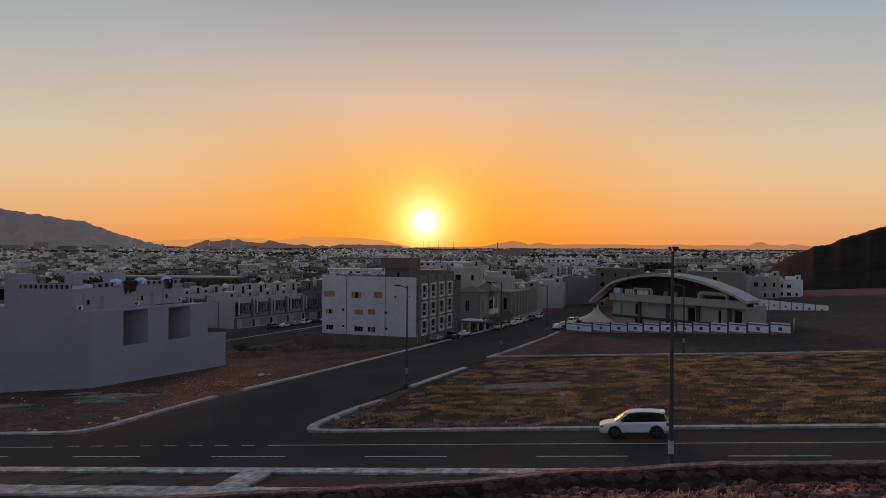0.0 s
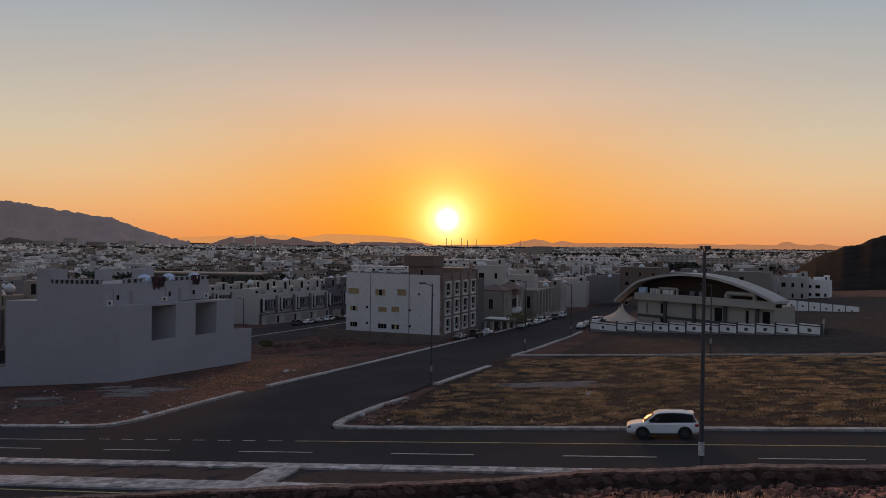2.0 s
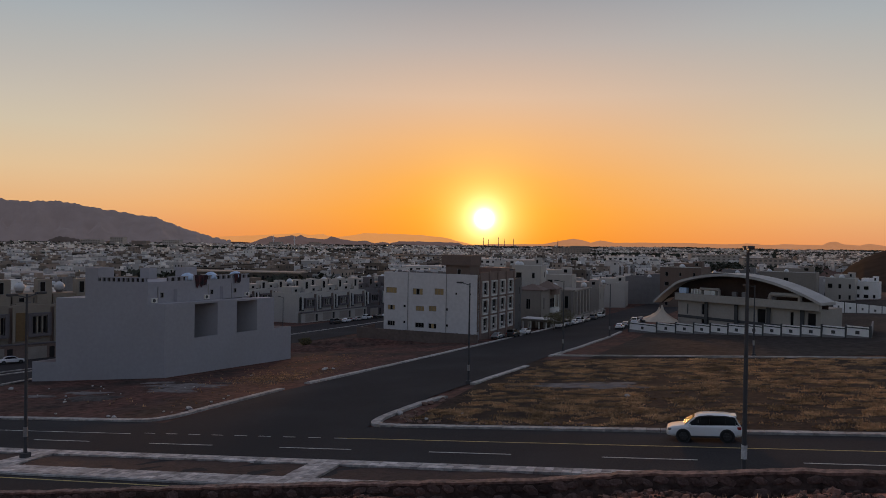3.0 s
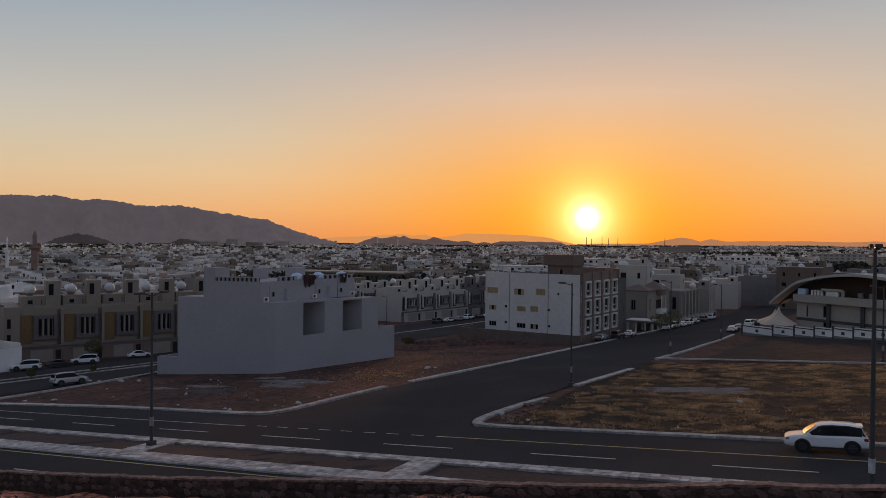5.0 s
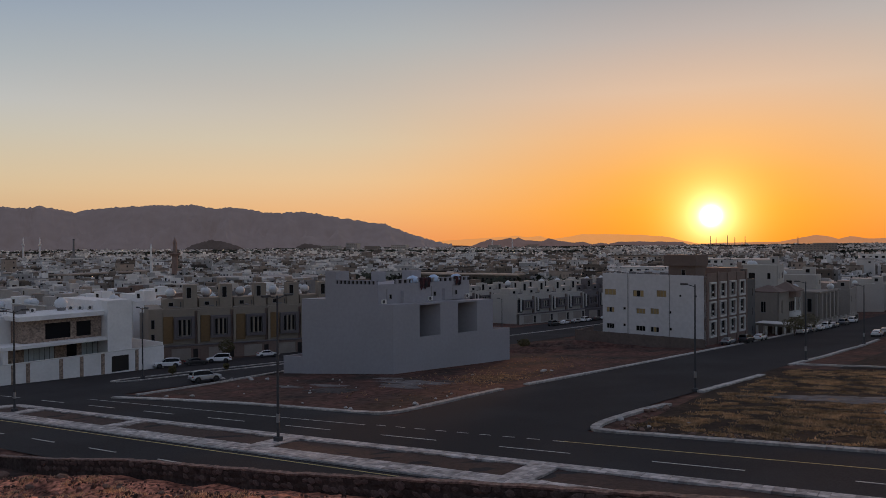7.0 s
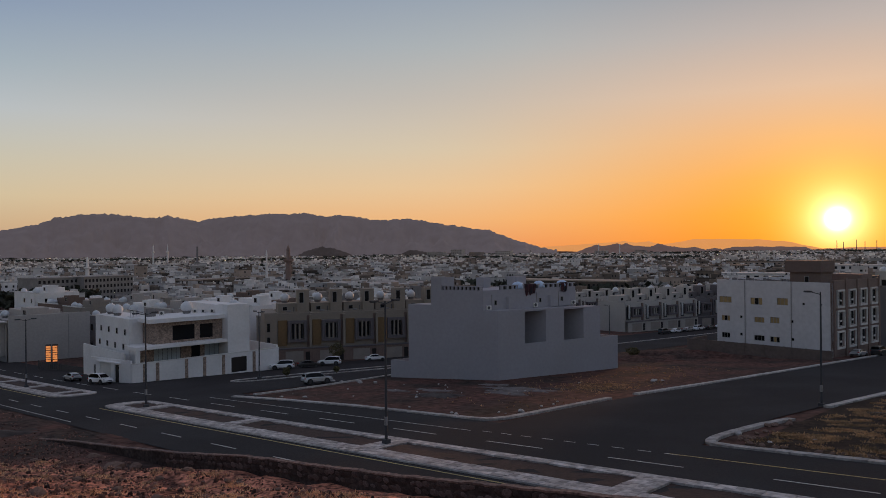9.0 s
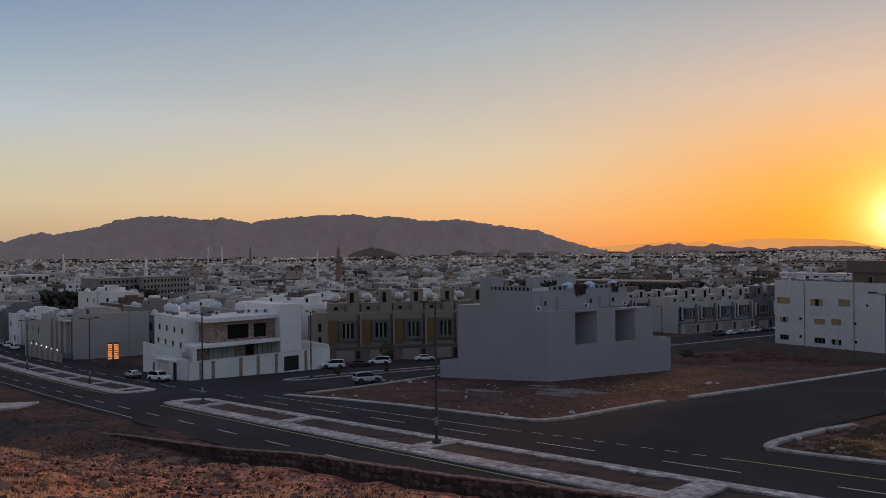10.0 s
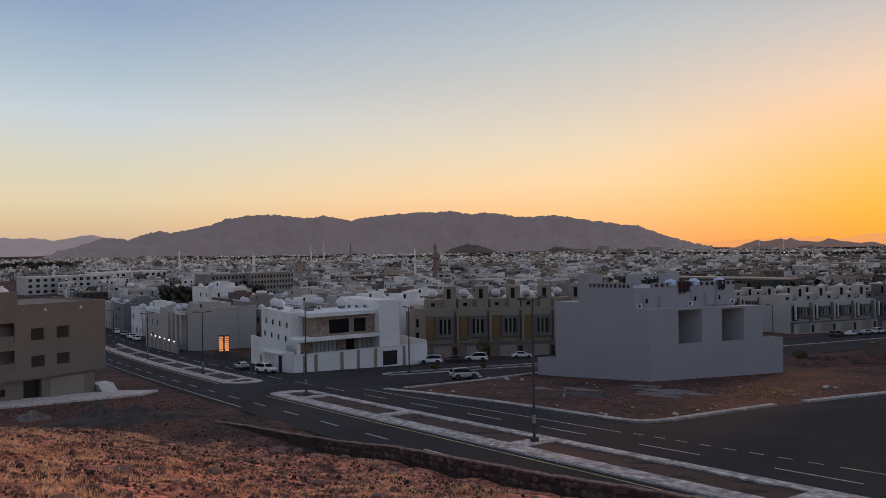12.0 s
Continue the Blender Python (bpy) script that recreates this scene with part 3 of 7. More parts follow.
def tufts(name, spots, material, blades, height, label, zf, spread=0.22, thick=0.028):
    vs, fs = [], []
    for x, y, s in spots:
        z = zf(x, y) - 0.03
        for b in range(blades):
            a, r = rnd.uniform(0, 6.283), rnd.uniform(0.0, spread) * s
            px, py = x + r * math.cos(a), y + r * math.sin(a)
            a2 = rnd.uniform(0, 6.283)
            lean = rnd.uniform(0.1, 0.75) * height * s
            h = height * s * rnd.uniform(0.5, 1.1)
            wx, wy_ = -math.sin(a2) * thick * s, math.cos(a2) * thick * s
            k = len(vs)
            vs += [(px - wx, py - wy_, z), (px + wx, py + wy_, z), (px + lean * math.cos(a2) * 0.5 + wx * 0.7, py + lean * math.sin(a2) * 0.5 + wy_ * 0.7, z + h * 0.65), (px + lean * math.cos(a2), py + lean * math.sin(a2), z + h)]
            fs += [(k, k + 1, k + 2), (k, k + 2, k + 3)]
    me = bpy.data.meshes.new(name)
    me.from_pydata(vs, [], fs)
    me.materials.append(material)
    return tagged(new(name, me), label, "grass", kind="stuff")


spots = []
while len(spots) < 12000:
    x, y = rnd.uniform(-75, 4), rnd.uniform(0.5, 23)
    d = math.hypot(x, y)
    if d < 6 or y > wall_y(x) - 0.6:
        continue
    dens = -0.05 + 1.3 * noise.noise((x * 0.16, y * 0.2, 9.0)) + 2.4 * noise.noise((x * 0.55, y * 0.6, 4.0)) + (0.3 if y < 10 else -0.12)
    if rnd.random() < dens:
        spots.append((x, y, rnd.uniform(0.4, 0.9) if rnd.random() < 0.8 else rnd.uniform(0.9, 1.5)))
tufts("dry_grass", spots, HILL_STRAW, 18, 0.14, "sparse straw-coloured dry grass on the slope", hill, 0.34, 0.014)
spots = []
while len(spots) < 46000:
    x, y = rnd.uniform(-22, 75), rnd.uniform(56, 106)
    if x < -22 + (y - 56) * 0.1:
        continue
    dens = 0.12 + 0.9 * noise.noise((x * 0.07, y * 0.2, 5.0)) + 3.2 * noise.noise((x * 0.42, y * 0.7, 2.0)) + (0.006 * x if x < 20 else 0.12) - (0.6 if (-16 < x < 0 and 75 < y < 82) else 0)
    if rnd.random() < dens:
        spots.append((x, y, rnd.uniform(0.6, 1.4)))
tufts("dry_grass", spots, STRAW, 9, 0.14, "straw-coloured dry grass on the fallow field", lambda x, y: ground(x, y), 0.55, 0.05)
spots = [(rnd.uniform(-64, -46), rnd.uniform(62, 118), rnd.uniform(0.5, 1)) for i in range(250)]
tufts("dry_grass", spots, STRAW, 8, 0.25, "thin dry weeds on the red lot", lambda x, y: ground(x, y))

spots = [(x, y, rnd.uniform(0.5, 1)) for x, y in ((rnd.gauss(-52.5, 2.6), rnd.gauss(86, 3.5)) for i in range(420)) if x < side_x(-45.5, y)]
tufts("dry_grass", spots, STRAW, 9, 0.16, "yellowish weeds on the red lot", lambda x, y: ground(x, y), 0.4, 0.035)

FIELD = mat("field_soil", (0.034, 0.023, 0.019), 0.95, spec=0.1, vary=0.65, scale=2.2, bump=1.0, bump_scale=4, second=(0.062, 0.042, 0.03), second_scale=0.45, second_amount=0.9)
tagged(sheet("field", [*steps(-21.5, 90, 2.0)], steps(54.9, 107, 1.6), 0.0, FIELD, 0.09, 0.6), "fallow dry-grass field of brown soil", "field", kind="structure")
DUST = mat("pale_spoil", (0.18, 0.158, 0.152), 0.95, vary=0.3, scale=1.2, bump=0.6, bump_scale=6, second=(0.11, 0.085, 0.075), second_scale=0.7, second_amount=0.9)


def spoil(cx, cy, rx, ry, h, material, label, seed):
    b = bmesh.new()
    n, m = 44, 7
    mid = b.verts.new((cx, cy, ground(cx, cy) + h))
    rings = []
    for k in range(1, m + 1):
        row = []
        for i in range(n):
            a = 2 * math.pi * i / n
            f = k / m * (1 + 0.75 * noise.noise((math.cos(a) * 1.9 + seed, math.sin(a) * 1.9, seed)) + 0.4 * noise.noise((math.cos(a) * 5 + seed, math.sin(a) * 5, seed)))
            x, y = cx + rx * f * math.cos(a), cy + ry * f * math.sin(a)
            row.append(b.verts.new((x, y, ground(x, y) + h * (1 - k / m) + (0.4 * h * noise.noise((x * 0.9, y * 0.9, seed)) if k < m else -0.12))))
        rings.append(row)
    for i in range(n):
        b.faces.new((mid, rings[0][i], rings[0][(i + 1) % n]))
        for r, q in zip(rings[:-1], rings[1:]):
            b.faces.new((r[i], q[i], q[(i + 1) % n], r[(i + 1) % n]))
    ob = part("earth_mound", b, material)
    for p in ob.data.polygons:
        p.use_smooth = True
    return tagged(ob, label, "mound")


DARK_SPOIL = mat("dark_spoil", (0.07, 0.055, 0.05), 0.95, vary=0.35, scale=1.2, bump=0.8, bump_scale=6)
spoil(-9, 78.8, 7.5, 2.4, 0.16, DUST, "flat pale patch of gravel on the dry field", 1.0)
spoil(-60, 74.5, 3.0, 1.0, 0.08, DUST, "small pale gravel patch on the red lot", 12.0)
spoil(-74, 68, 2.5, 0.9, 0.08, DUST, "small pale gravel patch on the red lot", 14.0)
spoil(-60.5, 78, 6.0, 2.2, 0.10, DUST, "flat pale gravel patch on the red lot", 2.0)
spoil(-66.5, 80.5, 2.6, 1.0, 0.07, DUST, "small pale gravel patch on the red lot", 15.0)
spoil(-58.5, 73.2, 3.6, 0.9, 0.07, DUST, "narrow pale gravel patch on the red lot", 16.0)
spoil(-62.6, 75.4, 1.6, 0.7, 0.09, DARK_SPOIL, "dark damp patch of earth on the red lot", 17.0)
spoil(-56.2, 80.6, 2.2, 0.7, 0.08, DARK_SPOIL, "dark damp patch of earth on the red lot", 18.0)
spoil(-84, 25.6, 9.0, 2.4, 0.10, SOIL, "thin drift of red dust spilt over the road's edge", 19.0)
spoil(-81.5, 15, 2.4, 8.0, 1.0, DARK_SPOIL, "long dark berm of earth at the foot of the hill", 21.0)
spoil(-70, 27.2, 6.0, 0.9, 0.08, SOIL, "thin drift of red dust along the road's edge", 20.0)
spoil(-70, 71, 3.4, 1.1, 0.08, DUST, "flat pale gravel patch on the red lot", 3.0)
spoil(-65, 67, 4.0, 2.0, 0.3, DARK_SPOIL, "low dark heap of earth on the red lot", 4.0)
spoil(-64, 140, 12, 6.0, 1.3, SOIL, "long heap of red earth before the plot wall", 5.0)
spoil(-70, 128, 8, 4.0, 0.9, SOIL, "long heap of red earth before the plot wall", 6.0)
spoil(-90.5, 7.5, 2.2, 1.6, 1.0, DUST, "small pale heap of gravel beside the street", 7.0)
spoil(-87, 14, 3.2, 2.0, 1.5, DARK_SPOIL, "dark heap of earth beside the street", 8.0)
spoil(-88, 18, 3.0, 2.0, 1.0, DARK_SPOIL, "dark heap of earth beside the street", 9.0)


def haze_glow(m, colour):
    """Puts the haze before a backdrop kilometres away into its material as emission."""
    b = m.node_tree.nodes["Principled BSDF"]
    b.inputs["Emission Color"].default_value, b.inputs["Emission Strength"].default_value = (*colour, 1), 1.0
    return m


haze_glow(FAR_ROCK, (0.064, 0.052, 0.053))
# mountains as solid ridges: a crest line in degrees, and its distance
def ridge(name, crest, dist, depth, material, label, rough=0.1, sub=12, base=-30, relief=1.0, levels=18, fold=0.3):
    b = bmesh.new()
    cols = []
    line = []
    for (a0, e0), (a1, e1) in zip(crest[:-1], crest[1:]):
        for k in range(sub):
            line.append((a0 + (a1 - a0) * k / sub, e0 + (e1 - e0) * k / sub))
    line.append(crest[-1])
    for a, e in line:
        d = dist * (1 + 0.03 * noise.noise((a * 0.3, 1.0, 0.0)))
        e += rough * noise.noise((a * 1.9, e * 0.3, 4.0)) + rough * 0.7 * noise.noise((a * 5.0, 0.7, 4.0)) + rough * 0.6 * noise.noise((a * 11.0, 0.7, 2.0)) - rough * 0.5 * abs(noise.noise((a * 3.1, 5.0, 2.0)))
        top = 13 + d * math.tan(radians(e))
        col = []
        for k in range(levels):
            f = k / (levels - 1)
            dd = d - depth * (1 - f) * (1 + fold * noise.noise((a * 0.8, f * 2.0, 6.0)))
            z = base + (top - base) * (f ** 1.15) + relief * (top - base) * (0.16 * noise.noise((a * 0.7, f * 2.2, 3.0)) - 0.16 * abs(noise.noise((a * 1.6 + f * 1.5, f * 2.6, 5.0))) + 0.05 * noise.noise((a * 4.0 - f * 3.0, f * 6.0, 5.0))) * math.sin(math.pi * f)
            col.append(b.verts.new((-dd * math.sin(radians(a)), dd * math.cos(radians(a)), z)))
        dd = d + depth * 0.7
        col.append(b.verts.new((-dd * math.sin(radians(a)), dd * math.cos(radians(a)), base)))
        cols.append(col)
    for c, q in zip(cols[:-1], cols[1:]):
        for k in range(len(c) - 1):
            b.faces.new((c[k], c[k + 1], q[k + 1], q[k]))
    bmesh.ops.recalc_face_normals(b, faces=b.faces[:])
    ob = part(name, b, material)
    for p in ob.data.polygons:
        p.use_smooth = True
    return tagged(ob, label, "mountain", kind="structure")


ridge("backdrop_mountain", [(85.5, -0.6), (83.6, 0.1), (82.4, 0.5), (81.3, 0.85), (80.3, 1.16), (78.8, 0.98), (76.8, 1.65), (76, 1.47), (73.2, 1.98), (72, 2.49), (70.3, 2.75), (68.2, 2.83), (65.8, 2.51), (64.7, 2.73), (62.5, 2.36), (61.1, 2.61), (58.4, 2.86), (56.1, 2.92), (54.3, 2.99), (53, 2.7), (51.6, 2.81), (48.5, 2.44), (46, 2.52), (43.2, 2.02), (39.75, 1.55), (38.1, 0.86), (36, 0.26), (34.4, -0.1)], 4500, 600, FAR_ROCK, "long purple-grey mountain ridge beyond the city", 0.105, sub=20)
ridge("backdrop_mountain", [(100, 0.5), (96, 0.7), (90, 1.0), (86.9, 1.15), (85, 1.1), (83.5, 0.92), (82.2, 1.25), (81.3, 1.34), (80.2, 1.05), (77, 0.4), (75, -0.3)], 4900, 300, haze_glow(mat("blue_far_rock", (0.2, 0.17, 0.17), 1.0, vary=0.1, scale=0.01), (0.125, 0.10, 0.105)), "mountain behind the long ridge, pale bluish from its haze glow", 0.06)
HILLS = haze_glow(mat("low_hill_rock", (0.12, 0.09, 0.085), 1.0, vary=0.2, scale=0.01), (0.07, 0.042, 0.036))
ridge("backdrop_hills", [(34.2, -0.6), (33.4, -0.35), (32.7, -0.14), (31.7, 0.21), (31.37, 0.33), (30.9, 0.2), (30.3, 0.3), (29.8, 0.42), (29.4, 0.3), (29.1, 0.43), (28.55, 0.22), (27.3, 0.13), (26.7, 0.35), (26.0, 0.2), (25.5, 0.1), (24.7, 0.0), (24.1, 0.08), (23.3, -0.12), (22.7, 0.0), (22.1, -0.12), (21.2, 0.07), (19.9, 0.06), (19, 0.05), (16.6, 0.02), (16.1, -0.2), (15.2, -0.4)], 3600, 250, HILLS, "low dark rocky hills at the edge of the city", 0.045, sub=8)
# the orange and brown haze over the horizon hills is emission of their rock
FAR_HAZE = haze_glow(mat("hazy_far_rock", (0.3, 0.2, 0.15), 1.0, vary=0.1, scale=0.01), (0.66, 0.255, 0.05))
ridge("backdrop_haze_hills", [(37, 0.1), (35.2, 0.2), (32, 0.39), (30, 0.5), (29.3, 0.58), (28.3, 0.44), (27.4, 0.55), (26.6, 0.3), (25.3, 0.44), (24.2, 0.66), (22.6, 0.66), (21.4, 0.63), (19.6, 0.58), (17.5, 0.38), (16.9, 0.2), (15, -0.2)], 4750, 150, FAR_HAZE, "faint orange hills on the far horizon, their haze a glow", 0.03, sub=8)
BROWN_HAZE = haze_glow(mat("brown_far_rock", (0.3, 0.2, 0.15), 1.0, vary=0.1, scale=0.01), (0.40, 0.155, 0.05))
ridge("backdrop_haze_hills", [(17, -0.3), (14, -0.05), (11.5, -0.02), (9.9, 0.0), (8.4, 0.31), (7.5, 0.48), (6.8, 0.38), (6.15, 0.18), (5.4, 0.37), (4.35, 0.2), (2, 0.25), (0.5, 0.24), (-0.9, 0.27), (-3.8, 0.2), (-5.4, 0.3), (-6.5, 0.2), (-7.9, 0.28), (-10.1, 0.23), (-10.5, 0.44), (-11, 0.52), (-11.5, 0.32), (-12.5, 0.26), (-13, 0.38), (-14.1, 0.24), (-20, 0.3), (-30, 0.5)], 4650, 150, BROWN_HAZE, "brown flat-topped hills on the far horizon, their haze a glow", 0.02, sub=8)
KNOLL = haze_glow(mat("knoll_rock", (0.06, 0.048, 0.045), 1.0, spec=0.05, vary=0.3, scale=0.03), (0.022, 0.018, 0.018))
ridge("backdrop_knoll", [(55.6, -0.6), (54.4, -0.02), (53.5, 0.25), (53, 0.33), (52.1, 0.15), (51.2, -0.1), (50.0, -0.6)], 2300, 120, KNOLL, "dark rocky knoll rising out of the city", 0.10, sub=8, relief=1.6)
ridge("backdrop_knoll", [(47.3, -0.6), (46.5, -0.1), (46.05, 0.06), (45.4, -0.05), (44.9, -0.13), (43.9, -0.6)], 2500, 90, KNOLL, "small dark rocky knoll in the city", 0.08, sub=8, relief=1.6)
# near-black colour puts the unlit side of the hill into its rock
SILHOUETTE_ROCK = mat("dark_basalt", (0.017, 0.0135, 0.013), 1.0, spec=0.05, vary=0.4, scale=0.08, second=(0.01, 0.009, 0.009), second_scale=0.03)
ridge("dark_hill", [(-10.6, -2.6), (-11.84, -1.19), (-12.76, -0.56), (-14.38, 0.19), (-15.44, 0.39), (-16.13, 0.79), (-17.66, 1.27), (-18.75, 1.65), (-21, 2.2), (-25, 3.2), (-32, 3.0), (-40, 1.0)], 640, 220, SILHOUETTE_ROCK, "bare rocky hill at the town's edge, coloured as a silhouette", 0.05, sub=8, base=-14, relief=0.08, fold=0.03)


# ---- buildings ----
GLASS = mat("dark_window_glass", (0.010, 0.011, 0.013), 0.25, vary=0.05, spec=0.2)
CURTAIN = mat("ochre_curtained_glass", (0.36, 0.25, 0.11), 0.35, vary=0.12, scale=1.5)
PALE_GLASS = mat("pale_curtained_glass", (0.40, 0.45, 0.47), 0.3, vary=0.1, scale=1.5)
FRAME = mat("window_frame_paint", (0.30, 0.29, 0.28), 0.6, vary=0.06)
WHITE_TRIM = mat("white_trim", (0.68, 0.66, 0.63), 0.8, vary=0.06)
DARK_TRIM = mat("charcoal_trim", (0.06, 0.06, 0.062), 0.75, vary=0.1)
DARK_DOOR = mat("dark_door", (0.016, 0.012, 0.011), 0.6, vary=0.1)
GARAGE = mat("grey_garage_door", (0.33, 0.29, 0.255), 0.6, vary=0.06)
TANK = mat("white_tank_plastic", (0.66, 0.68, 0.70), 0.45, vary=0.06, scale=3)
BROWN_TILE = mat("brown_stone_cladding", (0.22, 0.155, 0.13), 0.85, vary=0.15, scale=3, bump=0.2)
BROWN_RENDER = mat("dark_brown_render", (0.17, 0.12, 0.10), 0.9, vary=0.08, scale=2)
TAUPE = mat("taupe_render", (0.27, 0.235, 0.205), 0.9, vary=0.06, scale=1.5, bump=0.08, second=(0.23, 0.2, 0.175), second_scale=0.2)
LEDGE = mat("mauve_stone_surround", (0.145, 0.127, 0.13), 0.85, vary=0.1, scale=3)
CLOTH = mat("dark_cloth", (0.02, 0.018, 0.024), 0.95, vary=0.3, scale=2, second=(0.14, 0.025, 0.025), second_scale=0.9, second_amount=0.45)
BLUE_COVER = mat("blue_white_cover", (0.48, 0.60, 0.78), 0.6, vary=0.15, scale=2)
LAMP_GLOW = glow_mat("lit_lamp", (1.0, 0.86, 0.62), 6.0)


def along(p, q, zb):
    """The frame of a front that runs from p to q with its outside on the right."""
    return pose(p[0], p[1], zb, 0, 0, math.degrees(math.atan2(q[1] - p[1], q[0] - p[0])))


def fill(bm, *rows):
    for r in rows:
        box(bm, *r)
    return bm


def window(parent, x0, z0, x1, z1, y=0.14, panes=2, glass=GLASS, frame_m=FRAME, second=None, turn=None):
    """A framed window set into an opening; turn puts it on another side of the house."""
    b = bmesh.new()
    t = 0.07
    fill(b, (x0, y - 0.03, z0, x1, y + 0.04, z0 + t), (x0, y - 0.03, z1 - t, x1, y + 0.04, z1), (x0, y - 0.03, z0 + t, x0 + t, y + 0.04, z1 - t), (x1 - t, y - 0.03, z0 + t, x1, y + 0.04, z1 - t))
    for i in range(1, panes):
        xm = x0 + (x1 - x0) * i / panes
        box(b, xm - t / 2, y - 0.03, z0 + t, xm + t / 2, y + 0.04, z1 - t)
    if turn is not None:
        place(b, turn)
    w = part("window", b, frame_m, parent)
    for i in range(panes):
        a, c = x0 + (x1 - x0) * i / panes, x0 + (x1 - x0) * (i + 1) / panes
        b = boxes((a + t / 2, y, z0 + t / 2, c - t / 2, y + 0.025, z1 - t / 2))
        if turn is not None:
            place(b, turn)
        part("pane", b, second if (second and i % 2) else glass, w)
    return w


def slab(name, parent, m, *rows, bevel=0.0, label=""):
    return part(name, boxes(*rows, bevel=bevel), m, parent, label)


def wall_part(parent, m, length, height, holes, t=0.3, at=None, z0=0.0):
    b = bmesh.new()
    wall_with_holes(b, length, height, holes, t, z0)
    if at is not None:
        place(b, at)
    return part("wall", b, m, parent)


SIDE_R = lambda w: pose(w, 0, 0, 0, 0, 90)          # the right-hand side wall of a house w wide
tank_mesh = {}


def water_tank(m, r=0.95, label="white spherical plastic water tank on a roof"):
    """Round ribbed roof tank on a short stand."""
    if "tank" not in tank_mesh:
        b = bmesh.new()
        bmesh.ops.create_uvsphere(b, u_segments=20, v_segments=12, radius=1.0)
        for v in b.verts:
            a = math.atan2(v.co.y, v.co.x)
            k = 1 + 0.025 * math.cos(10 * a)
            v.co.x, v.co.y, v.co.z = v.co.x * k, v.co.y * k, v.co.z * 0.92
        for f in b.faces:
            f.smooth = True
        tank_mesh["tank"] = mesh_of("tank_body", b, TANK)
        b = bmesh.new()
        rod(b, (0, 0, 0), (0, 0, 0.16), 0.34, 0.34, 12)
        tank_mesh["lid"] = mesh_of("lid", b, TANK)
        b = bmesh.new()
        rod(b, (0, 0, -1.15), (0, 0, -0.55), 0.62, 0.75, 12)
        tank_mesh["stand"] = mesh_of("stand", b, MID_GREY)
    t = thing("water_tank", m, label, "water tank", "roof water tanks")
    for n, dz in (("tank_body", 0), ("lid", 0.86), ("stand", 0)):
        o = new(n, tank_mesh["tank" if n == "tank_body" else n])
        o.parent = t
        o.matrix_basis = Matrix.Translation((0, 0, (dz + 1.15) * r)) @ Matrix.Diagonal((r, r, r, 1))
    return t


ac_mesh = {}


def ac_unit(m, label="off-white air conditioner outdoor unit"):
    if not ac_mesh:
        ac_mesh["case"] = mesh_of("case", boxes((-0.45, 0, 0.05, 0.45, 0.34, 0.72), bevel=0.02), WHITE_TRIM)
        b = bmesh.new()
        rod(b, (-0.12, 0.01, 0.39), (-0.12, -0.02, 0.39), 0.27, 0.25, 16)
        ac_mesh["fan_grille"] = mesh_of("fan_grille", b, DARK_TRIM)
        ac_mesh["foot"] = mesh_of("foot", boxes((-0.4, 0.02, 0, -0.3, 0.32, 0.05), (0.3, 0.02, 0, 0.4, 0.32, 0.05)), STEEL)
    t = thing("air_conditioner", m, label, "air conditioner", "outdoor units")
    for n in ac_mesh:
        o = new(n, ac_mesh[n])
        o.parent = t
    return t


def downpipe(parent, x, z0, z1, y=-0.08, r=0.07, m=FRAME):
    b = bmesh.new()
    rod(b, (x, y, z0), (x, y, z1), r, r, 8)
    return part("downpipe", b, m, parent)


# --- the plain grey house on the corner lot ---
G = along((-70.0, 85.6), (-64.3, 112.0), -8.0)
SKEW = Matrix(((1, -0.435, 0, 0), (0, 0.90, 0, 0), (0, 0, 1, 0), (0, 0, 0, 1)))   # the plot is not square


def on_g(x, y, z):
    return G @ Matrix.Translation(SKEW @ Vector((x, y, z)))


gh = thing("grey_house", G, "plain grey rendered house with blank walls on a bare lot", "house")
b = bmesh.new()
fill(b, (0, 0, -0.6, 5.4, 2.6, 11.5), (9.9, 0, -0.6, 13.9, 2.6, 11.4), (18.4, 0, -0.6, 22.4, 2.6, 11.2), (5.4, 0, -0.6, 9.9, 0.3, 6.05), (13.9, 0, -0.6, 18.4, 0.3, 5.95), (5.4, 0.3, -0.6, 9.9, 2.6, 0.5), (13.9, 0.3, -0.6, 18.4, 2.6, 0.5))
bmesh.ops.remove_doubles(b, verts=b.verts[:], dist=0.001)
part("lower_wing", b, GREY_RENDER, gh)
slab("upper_storey", gh, GREY_RENDER, (0.003, 2.603, 11.42, 20.0, 12.0, 14.6))
b = bmesh.new()
fill(b, (0.004, 2.604, -0.6, 5.4, 12.0, 11.418), (9.9, 2.604, -0.6, 13.9, 12.0, 11.418), (18.4, 2.604, -0.6, 20.0, 12.0, 11.418), (5.4, 2.604, -0.6, 9.9, 9.5, 0.5), (13.9, 2.604, -0.6, 18.4, 9.5, 0.5), (5.4, 9.5, -0.6, 9.9, 12, 11.418), (13.9, 9.5, -0.6, 18.4, 12, 11.418))
bmesh.ops.remove_doubles(b, verts=b.verts[:], dist=0.001)
part("middle_storey", b, GREY_RENDER, gh)
slab("terrace_roof", gh, GREY_RENDER, (5.403, 0.02, 11.12, 9.897, 9.5, 11.40), (13.903, 0.02, 11.0, 18.397, 9.5, 11.30))
slab("side_wing", gh, GREY_RENDER, (0.006, 12.003, -0.6, 20.0, 16.4, 12.1))
slab("stair_tower", gh, GREY_RENDER, (0.002, 10.1, 14.6, 2.6, 12.0, 16.6))
slab("stair_tower", gh, GREY_RENDER, (8.5, 10.0, 14.6, 10.0, 11.4, 16.3))
